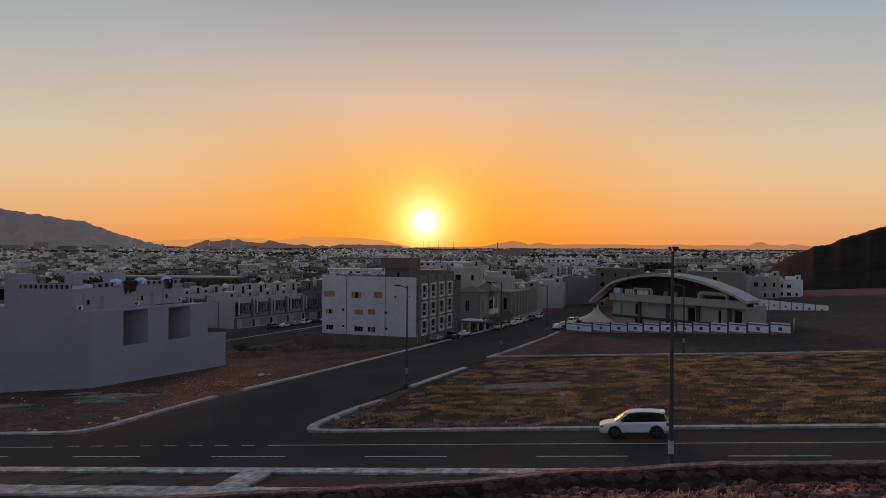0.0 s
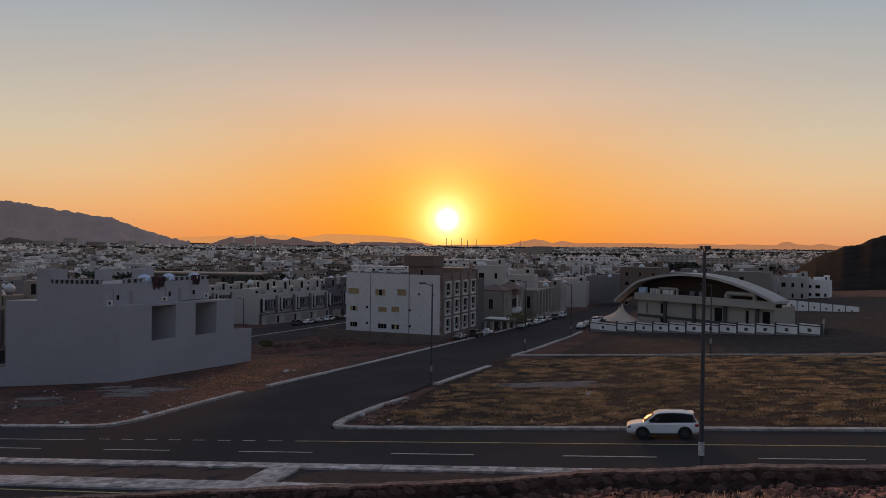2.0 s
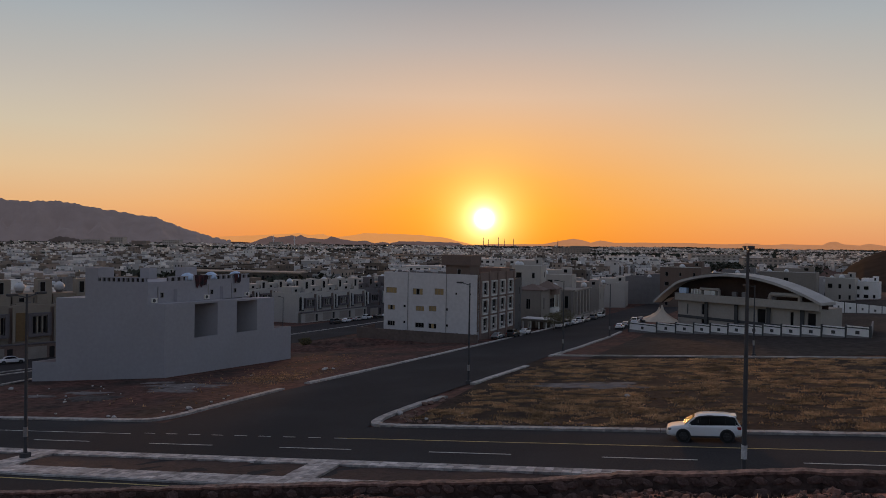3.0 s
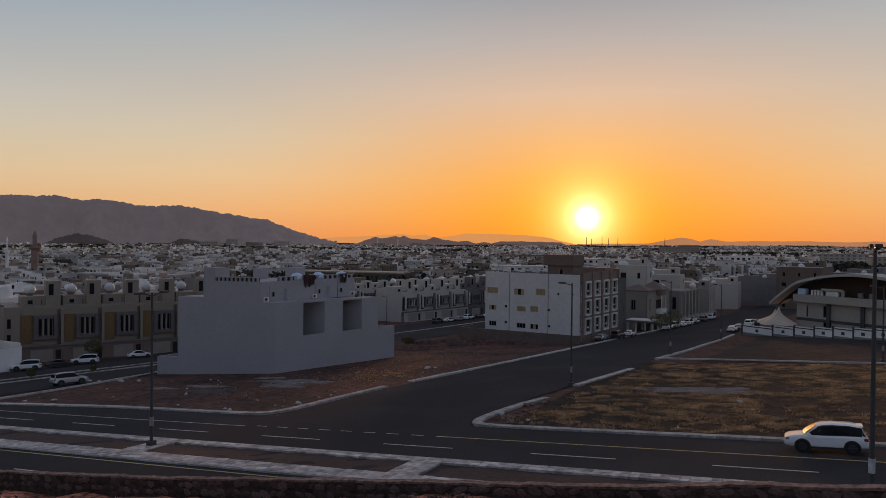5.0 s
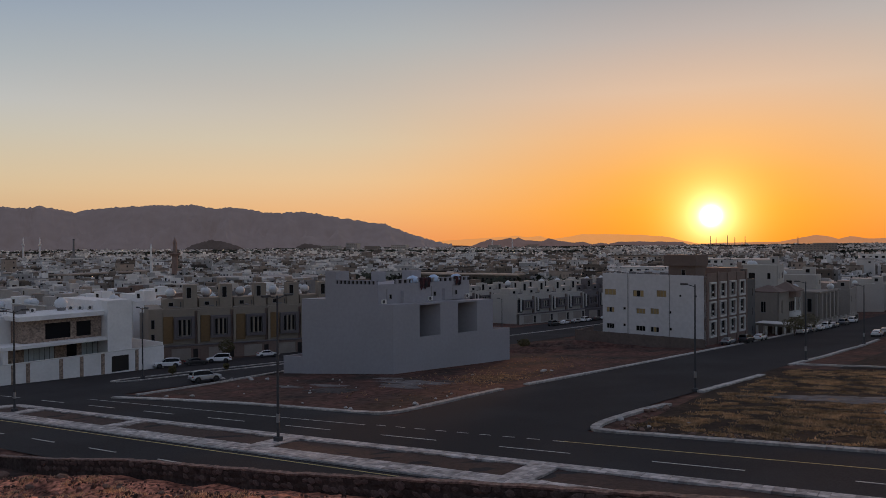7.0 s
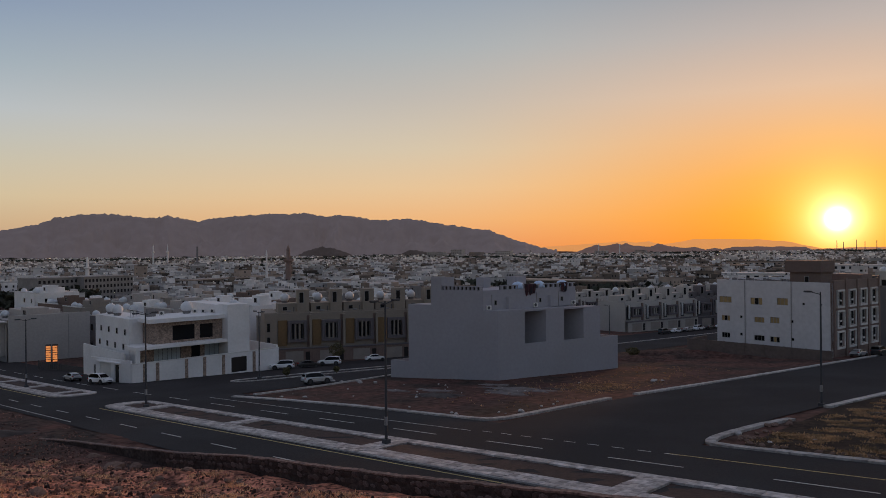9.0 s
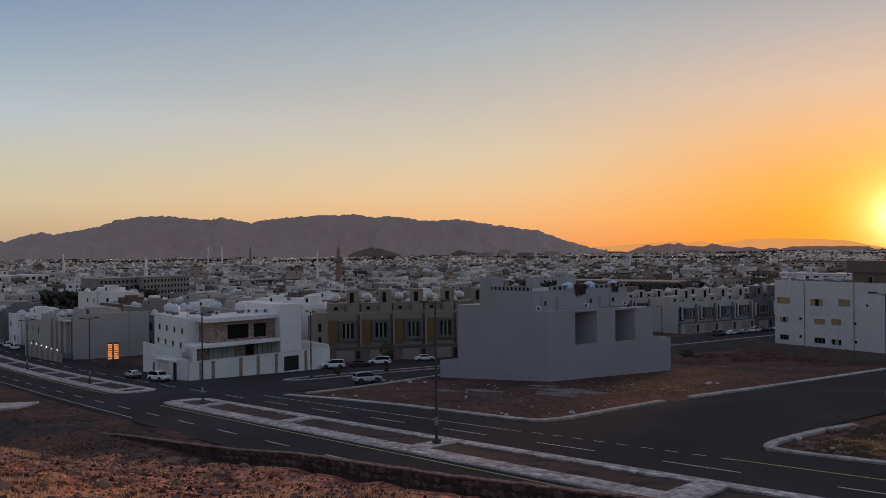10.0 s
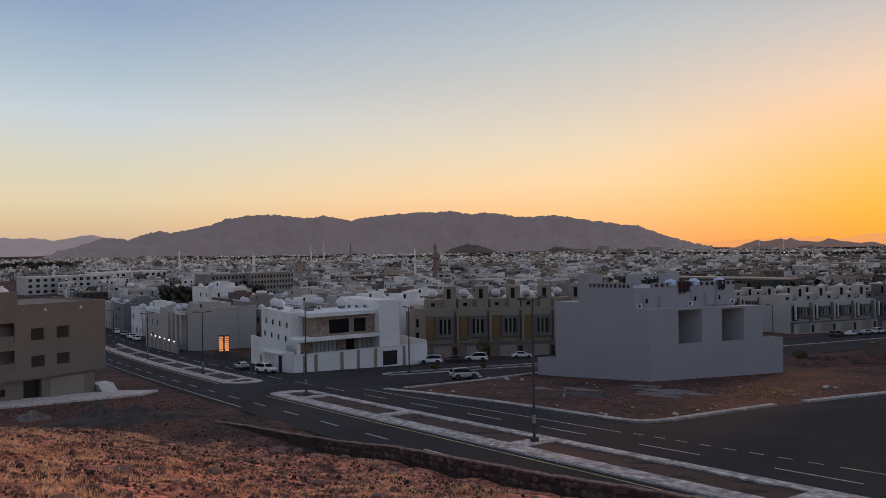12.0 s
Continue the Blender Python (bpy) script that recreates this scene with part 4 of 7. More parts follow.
slab("stair_tower", gh, GREY_RENDER, (15.3, 9.7, 14.6, 17.5, 11.5, 16.3))
slab("garden_wall", gh, GREY_RENDER, (22.4, 0.05, -0.6, 26.8, 0.35, 5.8), (26.5, 0.35, -0.6, 26.8, 14.0, 5.8))
slab("garden_wall", gh, GREY_RENDER, (0.1, 16.4, -0.8, 0.4, 20.1, 2.6), (0.4, 19.8, -0.8, 14.0, 20.1, 2.6))
b = bmesh.new()
for i in range(15):
    box(b, 3.8 + i * 1.1, 2.61, 14.6, 4.15 + i * 1.1, 2.85, 15.15)
box(b, 3.6, 2.61, 15.15, 20.0, 2.85, 15.3)
part("parapet", b, GREY_RENDER, gh)
b = bmesh.new()
for i in range(10):
    box(b, 0.02, 3.0 + i * 0.72, 14.6, 0.25, 3.2 + i * 0.72, 15.15)
box(b, 0.02, 2.86, 15.15, 0.25, 10.1, 15.28)
part("parapet", b, GREY_RENDER, gh)
# dark sheet added behind the balusters in place of the shade there
slab("parapet_screen", gh, DARK_DOOR, (3.7, 2.9, 14.6, 19.9, 2.95, 15.14), (0.29, 2.96, 14.6, 0.34, 10.1, 15.14), label="dark sheet added for the shade behind the balusters")
for x in (0.9, 10.6, 19.2):
    ac_unit(on_g(x, 2.25, 11.5))
for x in (2.2, 11.6, 16.5):
    window(gh, x, 12.2, x + 0.55, 13.0, 2.56, 1)
    downpipe(gh, x - 0.5, 11.4, 13.9, 2.52, 0.05)
for x in (1.2, 10.2):
    slab("roof_screen", gh, GREY_RENDER, (x + 3.4, 2.1, 11.4, x + 3.7, 2.6, 13.4))
for ob in gh.children_recursive:
    ob.data.transform(SKEW)
for i, x in enumerate((8.2, 12.8, 18.0)):
    b = bmesh.new()
    bmesh.ops.create_icosphere(b, subdivisions=3, radius=1.0)
    for v in b.verts:
        v.co *= 1 + 0.14 * noise.noise(v.co * 2.2 + Vector((i * 5.0, 0, 0)))
        v.co = Vector((v.co.x * 1.15, v.co.y * 0.95, max(v.co.z, -0.35) * 0.85 + 0.29))
    for f in b.faces:
        f.smooth = True
    cover = part("covered_tank", b, BLUE_COVER)
    cover.matrix_world = on_g(x, 3.5, 14.6) @ Matrix.Rotation(0.3, 4, "Z")
    tagged(cover, "roof tank under a pale blue sheet on the grey house", "water tank", "covered tanks")


def hanging_cloth(m, w, h, seed):
    b = bmesh.new()
    n, k = 10, 10
    grid = [[b.verts.new((w * (i / n - 0.5) * (1 - 0.25 * j / k), 0.07 * math.sin(i * 1.7 + seed) + (0.55 * max(0, 1 - j / 2.5) if j < 3 else 0) - 0.06, -h * max(0, j - 2) / (k - 2) * (0.75 + 0.35 * noise.noise((i * 0.5, seed, 0))))) for j in range(k + 1)] for i in range(n + 1)]
    for i in range(n):
        for j in range(k):
            b.faces.new((grid[i][j], grid[i + 1][j], grid[i + 1][j + 1], grid[i][j + 1]))
    o = part("hanging_cloth", b, CLOTH)
    o.matrix_world = m
    sol = o.modifiers.new("thick", "SOLIDIFY")
    sol.thickness = 0.02
    return tagged(o, "dark red and black cloth hung over the parapet", "cloth")


hanging_cloth(on_g(9.6, 2.50, 15.36), 2.6, 2.2, 1.0)
hanging_cloth(on_g(17.2, 2.50, 15.36), 1.8, 2.0, 4.0)


BLOCK_WHITE = mat("off_white_block_render", (0.60, 0.58, 0.585), 0.9, vary=0.07, scale=1.2, bump=0.06, second=(0.52, 0.50, 0.50), second_scale=0.25)
# --- the white block of flats beside the side road ---
W = along((-62.95, 150.97), (-39.6, 147.3), -10.0)
wb = thing("white_apartment_block", W, "white apartment block with ochre windows and a brown street front", "apartment block")
holes = [(0.5, 11.4, 3.3, 12.7), (7.5, 11.3, 10.0, 12.7), (13.0, 11.5, 15.2, 12.9), (1.0, 7.6, 2.9, 8.7), (8.3, 7.7, 10.4, 8.8), (11.6, 7.8, 13.5, 9.0), (1.0, 4.0, 2.9, 5.1), (8.2, 4.0, 10.4, 5.1), (11.6, 4.0, 13.5, 5.1),
         (5.1, 8.3, 5.7, 8.9), (5.1, 4.7, 5.7, 5.3), (15.7, 8.1, 16.3, 8.7), (15.8, 4.6, 16.4, 5.2), (18.0, 11.7, 18.5, 12.2), (21.4, 11.8, 21.8, 12.2)]
wall_part(wb, BLOCK_WHITE, 23.63, 16.2, holes, 0.35, None, -1.0)
for i, h in enumerate(holes):
    big = h[2] - h[0] > 1
    window(wb, *h, 0.16, 3 if big else 1, CURTAIN if (big and h[1] > 5) else GLASS, FRAME, CURTAIN if (big and i % 3 == 2) else (GLASS if big and i % 2 else None))
for x in (6.3, 15.9):
    downpipe(wb, x, 0, 16.2)
sideh = []
for i in range(4):
    for k in range(3):
        sideh.append((2.0 + i * 5.0, 4.0 + k * 3.9, 4.4 + i * 5.0, 6.6 + k * 3.9))
wall_part(wb, BROWN_TILE, 21.0, 16.6, sideh, 0.35, SIDE_R(23.63), -1.0)
for h in sideh:
    window(wb, *h, 0.16, 2, GLASS, WHITE_TRIM, None, SIDE_R(23.63))
for x0, z0, x1, z1 in sideh:
    b = bmesh.new()
    for r in ((x0 - 0.35, -0.3, z0 - 0.45, x1 + 0.35, 0, z0 - 0.1), (x0 - 0.35, -0.3, z1 + 0.1, x1 + 0.35, 0, z1 + 0.4), (x0 - 0.35, -0.3, z0 - 0.1, x0 - 0.1, 0, z1 + 0.1), (x1 + 0.1, -0.3, z0 - 0.1, x1 + 0.35, 0, z1 + 0.1), ((x0 + x1) / 2 - 0.4, -0.2, z0 + 0.8, (x0 + x1) / 2 + 0.4, 0, z0 + 1.1)):
        box(b, *r)
    part("window_surround", place(b, SIDE_R(23.63)), WHITE_TRIM, wb, "white window surround in relief")
for i in range(5):
    b = bmesh.new()
    box(b, 0.3 + i * 5.0, -0.25, 0, 0.9 + i * 5.0, 0, 17.0 if i in (1, 4) else 16.6)
    part("pilaster", place(b, SIDE_R(23.63)), BROWN_TILE, wb)
slab("wall", wb, BLOCK_WHITE, (0, 0.352, -1, 0.35, 21, 16.2), (0.352, 20.6, -1, 23.2, 21, 16.2))
slab("roof", wb, MID_GREY, (0.352, 0.352, 15.2, 23.26, 20.6, 15.5))
slab("roof_room", wb, BROWN_RENDER, (13.7, 4.0, 15.5, 19.7, 9.0, 18.6))
slab("roof_room_band", wb, BROWN_RENDER, (12.9, 3.5, 18.0, 20.0, 9.4, 20.3))
slab("roof_step", wb, BROWN_TILE, (17.4, 14.0, 15.5, 23.1, 19, 17.4))
window(wb, 16.6, 15.7, 17.5, 17.2, 3.95, 1)
b = bmesh.new()
for i in range(22):
    box(b, 1.0 + i * 0.62, 2.0 + (i % 3) * 1.2, 15.5, 1.35 + i * 0.62, 2.5 + (i % 3) * 1.2, 16.3 + 0.25 * (i % 2))
part("roof_clutter", b, MID_GREY, wb)["kind"] = "stuff"
pw = thing("plot_wall", along((-66.0, 143.0), (-38.0, 141.0), -9.0), "low dusty grey plot wall below the white block", "wall")
b = bmesh.new()
fill(b, (0, 0, -1.5, 28.0, 0.3, 3.2), (0.003, 0.3, -1.5, 0.3, 8, 3.1))
for i in range(8):
    box(b, i * 3.9, -0.06, -1.5, i * 3.9 + 0.35, 0.0, 3.3)
part("plot_wall_body", b, mat("dusty_brown_block", (0.15, 0.115, 0.10), 0.95, vary=0.15, scale=1.5, bump=0.3), pw)

# --- townhouse rows ---


def townhouse_row(p, q, n, zb, top, tower, wall_m, panel_m, group, label, depth=13.0, end=False):
    """n joined houses, each with a framed window bay, a coloured panel, a garage and a stair tower on the roof."""
    full = along(p, q, zb)
    pitch = math.hypot(q[0] - p[0], q[1] - p[1]) / n
    first = None
    for i in range(n):
        m = full @ pose(i * pitch, 0, -0.02 * i, 0, 0, 0)
        if first is not None:
            copy_thing(first, m)
            continue
        h = thing("townhouse", m, label, "townhouse", group)
        first = h
        w = pitch - 0.02
        wall_part(h, wall_m, w, top, [(w * 0.30, 5.2, w * 0.78, top - 1.7)], 0.3, pose(0, 0.8, 0), 3.2)
        slab("panel", h, panel_m, (w * 0.02, 0.62, 3.6, w * 0.28, 0.79, top - 1.5), label="ochre rendered panel" if panel_m is OCHRE else "")
        b = bmesh.new()
        x0, x1, z0, z1 = w * 0.30, w * 0.86, 4.4, top - 1.6
        fill(b, (x0, 0, z0, x0 + 0.7, 0.8, z1), (x1 - 0.7, 0, z0, x1, 0.8, z1), (x0 + 0.7, 0, z1 - 0.6, x1 - 0.7, 0.8, z1), (x0 + 0.7, 0, z0, x1 - 0.7, 0.8, z0 + 0.6))
        part("bay_frame", b, LEDGE, h, "mauve-grey window surround")
        k = (x1 - x0 - 1.4) / 3
        for j in range(3):
            window(h, x0 + 0.7 + j * k + 0.15, z0 + 0.65, x0 + 0.7 + (j + 1) * k - 0.15, z1 - 0.65, 0.5, 1)
        b = bmesh.new()
        for j in (1, 2):
            box(b, x0 + 0.7 + j * k - 0.14, 0.1, z0 + 0.6, x0 + 0.7 + j * k + 0.14, 0.8, z1 - 0.6)
        part("mullion", b, wall_m, h)
        slab("canopy", h, LEDGE, (0, -0.6, 2.95, w, 0.79, 3.2), bevel=0.03)
        wall_part(h, BROWN_TILE if panel_m is OCHRE else wall_m, w, 2.95, [(w * 0.22, 0, w * 0.74, 2.5), (w * 0.80, 0, w * 0.93, 2.3)], 0.25, pose(0, -0.4, 0), -1.2)
        gd = slab("garage_door", h, GARAGE, (w * 0.22, -0.3, 0, w * 0.74, -0.24, 2.5), label="closed grey-brown garage door")
        for j in range(5):
            slab("door_panel", gd, GARAGE, (w * 0.22 + 0.04, -0.33, 0.05 + j * 0.49, w * 0.74 - 0.04, -0.302, 0.5 + j * 0.49))
        slab("door", h, DARK_DOOR, (w * 0.80, -0.3, 0, w * 0.93, -0.24, 2.3))
        slab("body", h, wall_m, (0, 1.102, -1.2, w, depth, top - 0.8))
        slab("side_fin", h, wall_m, (w * 0.93, 0.0, 3.2, w, 0.79, top - 0.4))
        slab("parapet", h, wall_m, (0, 1.11, top - 0.8, 0.2, depth, top), (w - 0.2, 1.11, top - 0.8, w, depth, top), (0.2, depth - 0.2, top - 0.8, w - 0.2, depth, top))
        slab("roof_room", h, wall_m, (w * 0.05, 4.4, top - 0.8, w * 0.98, 9.0, top + 1.9))
        slab("stair_tower", h, wall_m, (w * 0.62, 3.4, top - 0.8, w * 0.98, 6.2, tower))
        window(h, w * 0.68, tower - 2.9, w * 0.82, tower - 0.5, 3.36, 1)
        window(h, w * 0.2, top + 0.3, w * 0.34, top + 1.2, 4.36, 1)
        # dark brown strip stands in for the deep shade between the units
        slab("recess_panel", h, BROWN_RENDER, (w * 0.862, 0.6, 3.22, w * 0.928, 0.79, top - 0.5))
        slab("ledge", h, wall_m, (0.25, 1.2, top - 0.8, w * 0.6, 1.5, top + 0.3))
        for fx, fm in ((0.06, GLASS), (0.14, WHITE_TRIM), (0.2, GLASS)) if panel_m is not OCHRE else ():
            slab("slot" if fm is GLASS else "fin", h, fm, (w * fx, 0.2 if fm is WHITE_TRIM else 0.56, 4.0, w * (fx + 0.05), 0.617, top - 1.0))
        slab("roof_unit", h, MID_GREY, (w * 0.3, 2.0, top - 0.8, w * 0.42, 2.8, top + 0.5))
        slab("dish_mount", h, DARK_TRIM, (w * 0.5, 2.6, top - 0.8, w * 0.52, 2.7, top + 1.3))
    return full, pitch


T, tp = townhouse_row((-133.0, 87.5), (-104.6, 139.6), 8, -11.3, 10.7, 15.6, TAN_RENDER, OCHRE, "tan townhouses", "tan rendered townhouse with ochre panels and a framed window bay")
for i in range(8):
    water_tank(T @ pose(i * tp + 2.2, 7.0, 12.6), 1.05)
    if i % 2:
        water_tank(T @ pose(i * tp + 0.9, 9.6, 10.0), 0.95)
    ac_unit(T @ pose(i * tp + 3.0, 3.5, 9.9))
e = thing("end_wall", T @ pose(-0.35, 0, 0), "tall plain taupe end wall of the townhouse row", "wall")
slab("end_wall_body", e, TAN_RENDER, (-2.4, 0.3, -1.2, 0.3, 13.0, 10.9))
for z in (3.8, 6.8):
    window(e, -1.9, z, -1.2, z + 1.9, 0.26, 1, GLASS, LEDGE)
R2, rp = townhouse_row((-114.6, 205.5), (-106.0, 238.0), 4, -13.6, 9.3, 13.4, CREAM_RENDER, DARK_TRIM, "pale townhouses", "pale rendered townhouse with grey panels and a stair tower")
townhouse_row((-106.0, 238.1), (-85.0, 318.0), 9, -13.9, 9.5, 13.6, LEDGE, DARK_TRIM, "taupe townhouses", "taupe rendered townhouse with grey panels and a stair tower")
for i in range(13):
    if i % 3 != 1:
        water_tank(R2 @ pose(i * rp + 2.5, 7.5, 11.8), 1.0)
R3, _ = townhouse_row((-160.0, 200.0), (-130.0, 318.0), 13, -14.0, 8.0, 11.0, CREAM_RENDER, LEDGE, "cream townhouses", "cream rendered townhouse with a stair tower")

# --- the white villa on the corner ---
V = along((-121.7, 51.3), (-120.7, 79.6), -9.6)
villa = thing("white_villa", V, "white modern villa with stone cladding and wide dark windows", "villa")
STONE_CLAD = mat("brown_stone_blocks", (0.33, 0.245, 0.195), 0.9, vary=0.55, scale=3.2, bump=0.4, bump_scale=8, island=0.3)
slab("body", villa, WHITE_RENDER, (2.6, 5.6, -1, 22.6, 20.0, 6.1))
slab("rear_wing", villa, WHITE_RENDER, (2.55, 8.0, -1.2, 8.0, 25.0, 10.6))
slab("rear_garden_wall", villa, WHITE_RENDER, (0.9, 6.0, -1.4, 1.2, 27.0, 4.8))
slab("raised_panel", villa, WHITE_RENDER, (2.9, 7.9, 6.6, 4.9, 7.998, 10.2), bevel=0.02)
slab("party_wall", villa, WHITE_RENDER, (18.3, 1.5, -1.2, 22.8, 5.5, 12.6), (18.4, 5.5, 8.6, 22.7, 19.9, 12.4))
fl = [(3.0, 2.5, 8.0, 5.2), (10.0, 2.4, 11.8, 5.4), (12.6, 2.5, 15.6, 5.2)]
wall_part(villa, STONE_CLAD, 15.3, 5.6, fl, 0.3, pose(2.7, 4.9, 0), -0.6)
for h in fl:
    n = 6 if h[2] - h[0] > 3 else (1 if h[2] - h[0] < 2 else 3)
    window(villa, h[0] + 2.7, h[1], h[2] + 2.7, h[3], 5.05, n, PALE_GLASS if n > 1 else GLASS, DARK_TRIM)
up_h = [(3.6, 6.6, 7.8, 9.3), (8.8, 6.6, 11.4, 9.2)]
wall_part(villa, STONE_CLAD, 13.2, 10.0, up_h, 0.3, pose(5.0, 3.6, 0), 6.0)
for h in up_h:
    slab("dark_window", villa, GLASS, (h[0] + 5.0, 3.8, h[1], h[2] + 5.0, 3.88, h[3]), label="wide black window")
slab("upper_side", villa, STONE_CLAD, (5.003, 3.9, 6.0, 5.3, 12.0, 10.0))
slab("upper_floor", villa, WHITE_RENDER, (5.3, 4.2, 6.0, 18.2, 12.0, 10.0))
slab("floor_slab", villa, WHITE_RENDER, (1.2, 1.6, 5.6, 18.3, 6.5, 6.2), bevel=0.04)
slab("roof_slab", villa, WHITE_RENDER, (4.0, 2.6, 10.0, 18.3, 12.6, 10.8), bevel=0.04)
slab("column", villa, WHITE_RENDER, (1.4, 1.9, -0.6, 2.1, 2.6, 5.6))
for i in range(4):
    for k in range(3):
        y0 = 9.4 + i * 4.0 + (k % 2) * 0.8
        window(villa, -(y0 + 0.8), 2.2 + k * 2.7, -y0, 3.3 + k * 2.7, -0.06, 1, GLASS, FRAME, None, pose(2.55, 0, 0, 0, 0, -90))
vw = thing("villa_garden_wall", V, "white garden wall with brown stone piers round the villa", "garden wall")
gate = (18.2, 0.0, 21.4, 2.8)
wall_part(vw, WHITE_RENDER, 28.3, 3.6, [gate], 0.3, None, -1.2)
slab("gate", vw, DARK_DOOR, (18.2, 0.12, 0, 21.4, 0.2, 2.8), label="dark brown vehicle gate")
for x in (1.8, 4.0, 9.2, 12.6, 16.3, 22.6):
    slab("pier", vw, STONE_CLAD, (x, -0.07, -1.0, x + 0.6, 0, 3.5), label="brown stone pier")
slab("coping", vw, WHITE_TRIM, (0, -0.08, 3.6, 28.3, 0.38, 3.72))
slab("side_wall", vw, WHITE_RENDER, (28.0, 0.3, -1.2, 28.3, 12.0, 4.2))
V2 = along((-133.2, 48.8), (-121.9, 51.2), -9.7)
vs_ = thing("villa_side_wall", V2, "white garden wall of the villa with a pale gate and a dark door", "garden wall")
wall_part(vs_, WHITE_RENDER, 11.4, 4.3, [(2.6, 0, 5.9, 3.6), (7.0, 0, 8.2, 3.4), (0.9, 0.3, 1.5, 3.0)], 0.3, None, -1.0)
slab("gate", vs_, WHITE_TRIM, (2.6, 0.15, 0, 5.9, 0.2, 3.6), label="pale metal gate")
slab("door", vs_, DARK_DOOR, (7.0, 0.15, 0, 8.2, 0.2, 3.4))
slab("door", vs_, DARK_DOOR, (0.9, 0.15, 0.3, 1.5, 0.2, 3.0))
slab("canopy", vs_, WHITE_RENDER, (2.0, -0.5, 3.7, 8.8, 0, 3.9))
for x, y in ((15.5, 9.0), (16.8, 8.0), (8.0, 10.5)):
    ac_unit(V @ pose(x, y, 10.8))
    ac_unit(V @ pose(x + 1.1, y - 1.2, 10.8))
water_tank(V @ pose(14.0, 9.6, 10.8), 1.1)
water_tank(V @ pose(4.2, 18.0, 10.6), 1.0)
water_tank(V @ pose(4.6, 22.5, 10.6), 1.0)
slab("roof_machine", villa, MID_GREY, (6.0, 8.0, 10.8, 7.4, 9.2, 12.2))
b = bmesh.new()
for i in range(4):
    rod(b, (4.0 + 0.5 * i, 11.0, 10.6), (4.0 + 0.5 * i, 11.0, 11.9 - 0.12 * i), 0.04, 0.04, 6)
part("solar_stand", b, STEEL, villa)
b = boxes((-1.25, 10.4, 0, 1.25, 11.6, 0.08))
part("solar_panel", place(b, Matrix.Translation((4.75, 0, 11.75)) @ Matrix.Rotation(0.25, 4, "Y")), DARK_TRIM, villa)

# --- the brown flats at the street corner ---
BROWN_PANE = mat("brown_tinted_glass", (0.055, 0.04, 0.032), 0.4, vary=0.1, spec=0.2)
BROWN_FLATS = mat("brown_flats_render", (0.20, 0.165, 0.14), 0.9, vary=0.06, scale=1.5, bump=0.08, second=(0.17, 0.14, 0.12), second_scale=0.2)
B = along((-106.2, -3.1), (-113.3, 18.9), -7.2)
br = thing("brown_apartment_block", B, "taupe brown apartment block with deep balconies and square windows", "apartment block")
Lb = 23.1
wins = [(13.0, 8.6, 14.7, 10.3), (16.3, 8.6, 18.0, 10.3), (13.0, 5.0, 14.7, 6.6), (16.3, 5.0, 18.0, 6.6)]
balc = [(7.4, z, 11.0, z + 2.6) for z in (5.0, 8.6, 11.9)] + [(1.0, z, 5.4, z + 2.6) for z in (5.0, 8.6, 11.9)]
wall_part(br, BROWN_FLATS, Lb, 13.5, wins + balc[:2] + balc[3:5], 0.4, None, 3.6)
slab("upper_wall", br, BROWN_FLATS, (0, 0.003, 13.5, 11.4, 0.4, 15.3))
for h in wins:
    window(br, *h, 0.2, 1, BROWN_PANE, BROWN_TILE)
for h in balc:
    if h[1] < 11:
        slab("balcony_back", br, BROWN_FLATS, (h[0] - 0.3, 1.5, h[1] - 0.3, h[2] + 0.3, 1.7, h[3] + 0.3))
        slab("balustrade", br, BROWN_FLATS, (h[0], 0.1, h[1], h[2], 0.25, h[1] + 0.9))
ground_h = [(12.2, 0.6, 14.5, 3.4), (9.0, 1.6, 10.0, 2.6)]
wall_part(br, BROWN_FLATS, Lb - 1.5, 3.6, ground_h, 0.4, pose(0, 0.6, 0), -1.5)
slab("entrance", br, DARK_DOOR, (12.2, 1.6, 0, 14.5, 1.7, 3.4), label="dark recessed entrance")
b = bmesh.new()
for i in range(5):
    box(b, 12.0, -1.4 + i * 0.36, -0.9, 14.6, 0.6, -0.6 + i * 0.28)
part("entrance_steps", b, KERB, br)
slab("shutter", br, TAUPE, (15.6, 0.54, 0.3, 20.2, 0.6, 3.2), label="closed taupe shop shutter")
slab("body", br, BROWN_FLATS, (0, 1.72, -1.5, Lb - 1.5, 16.0, 13.3))
slab("side_wall", br, BROWN_FLATS, (Lb - 0.4, 0.402, 3.6, Lb, 16.0, 13.5), (Lb - 1.5, 1.0, -1.5, Lb - 1.1, 16.0, 3.6))
slab("soffit", br, BROWN_FLATS, (0.01, 0.403, 3.3, Lb - 0.41, 15.9, 3.597))
slab("roof", br, WHITE_RENDER, (0.4, 0.5, 12.6, Lb - 0.41, 15.8, 12.9))
slab("roof_room", br, WHITE_RENDER, (5.0, 4.0, 13.31, 9.8, 10.0, 17.2))
slab("roof_room_cornice", br, DARK_TRIM, (4.7, 3.7, 17.2, 10.1, 10.3, 17.6))
window(br, 7.8, 14.4, 9.4, 16.2, 3.94, 1)
water_tank(B @ pose(11.2, 5.0, 13.3), 1.2)
for x in (14.8, 19.6):
    b = bmesh.new()
    rod(b, (x, -0.02, 12.6), (x, -0.14, 12.9), 0.22, 0.06, 10)
    part("flood_light", b, WHITE_TRIM, br)
b = bmesh.new()
pts = [(-114.6, 17.8), (-109.8, 25.2), (-105.8, 22.2), (-102.6, 2.0), (-99, -9), (-106.4, -9)]
lo = [b.verts.new((x, y, ground(x, y) - 0.3)) for x, y in pts]
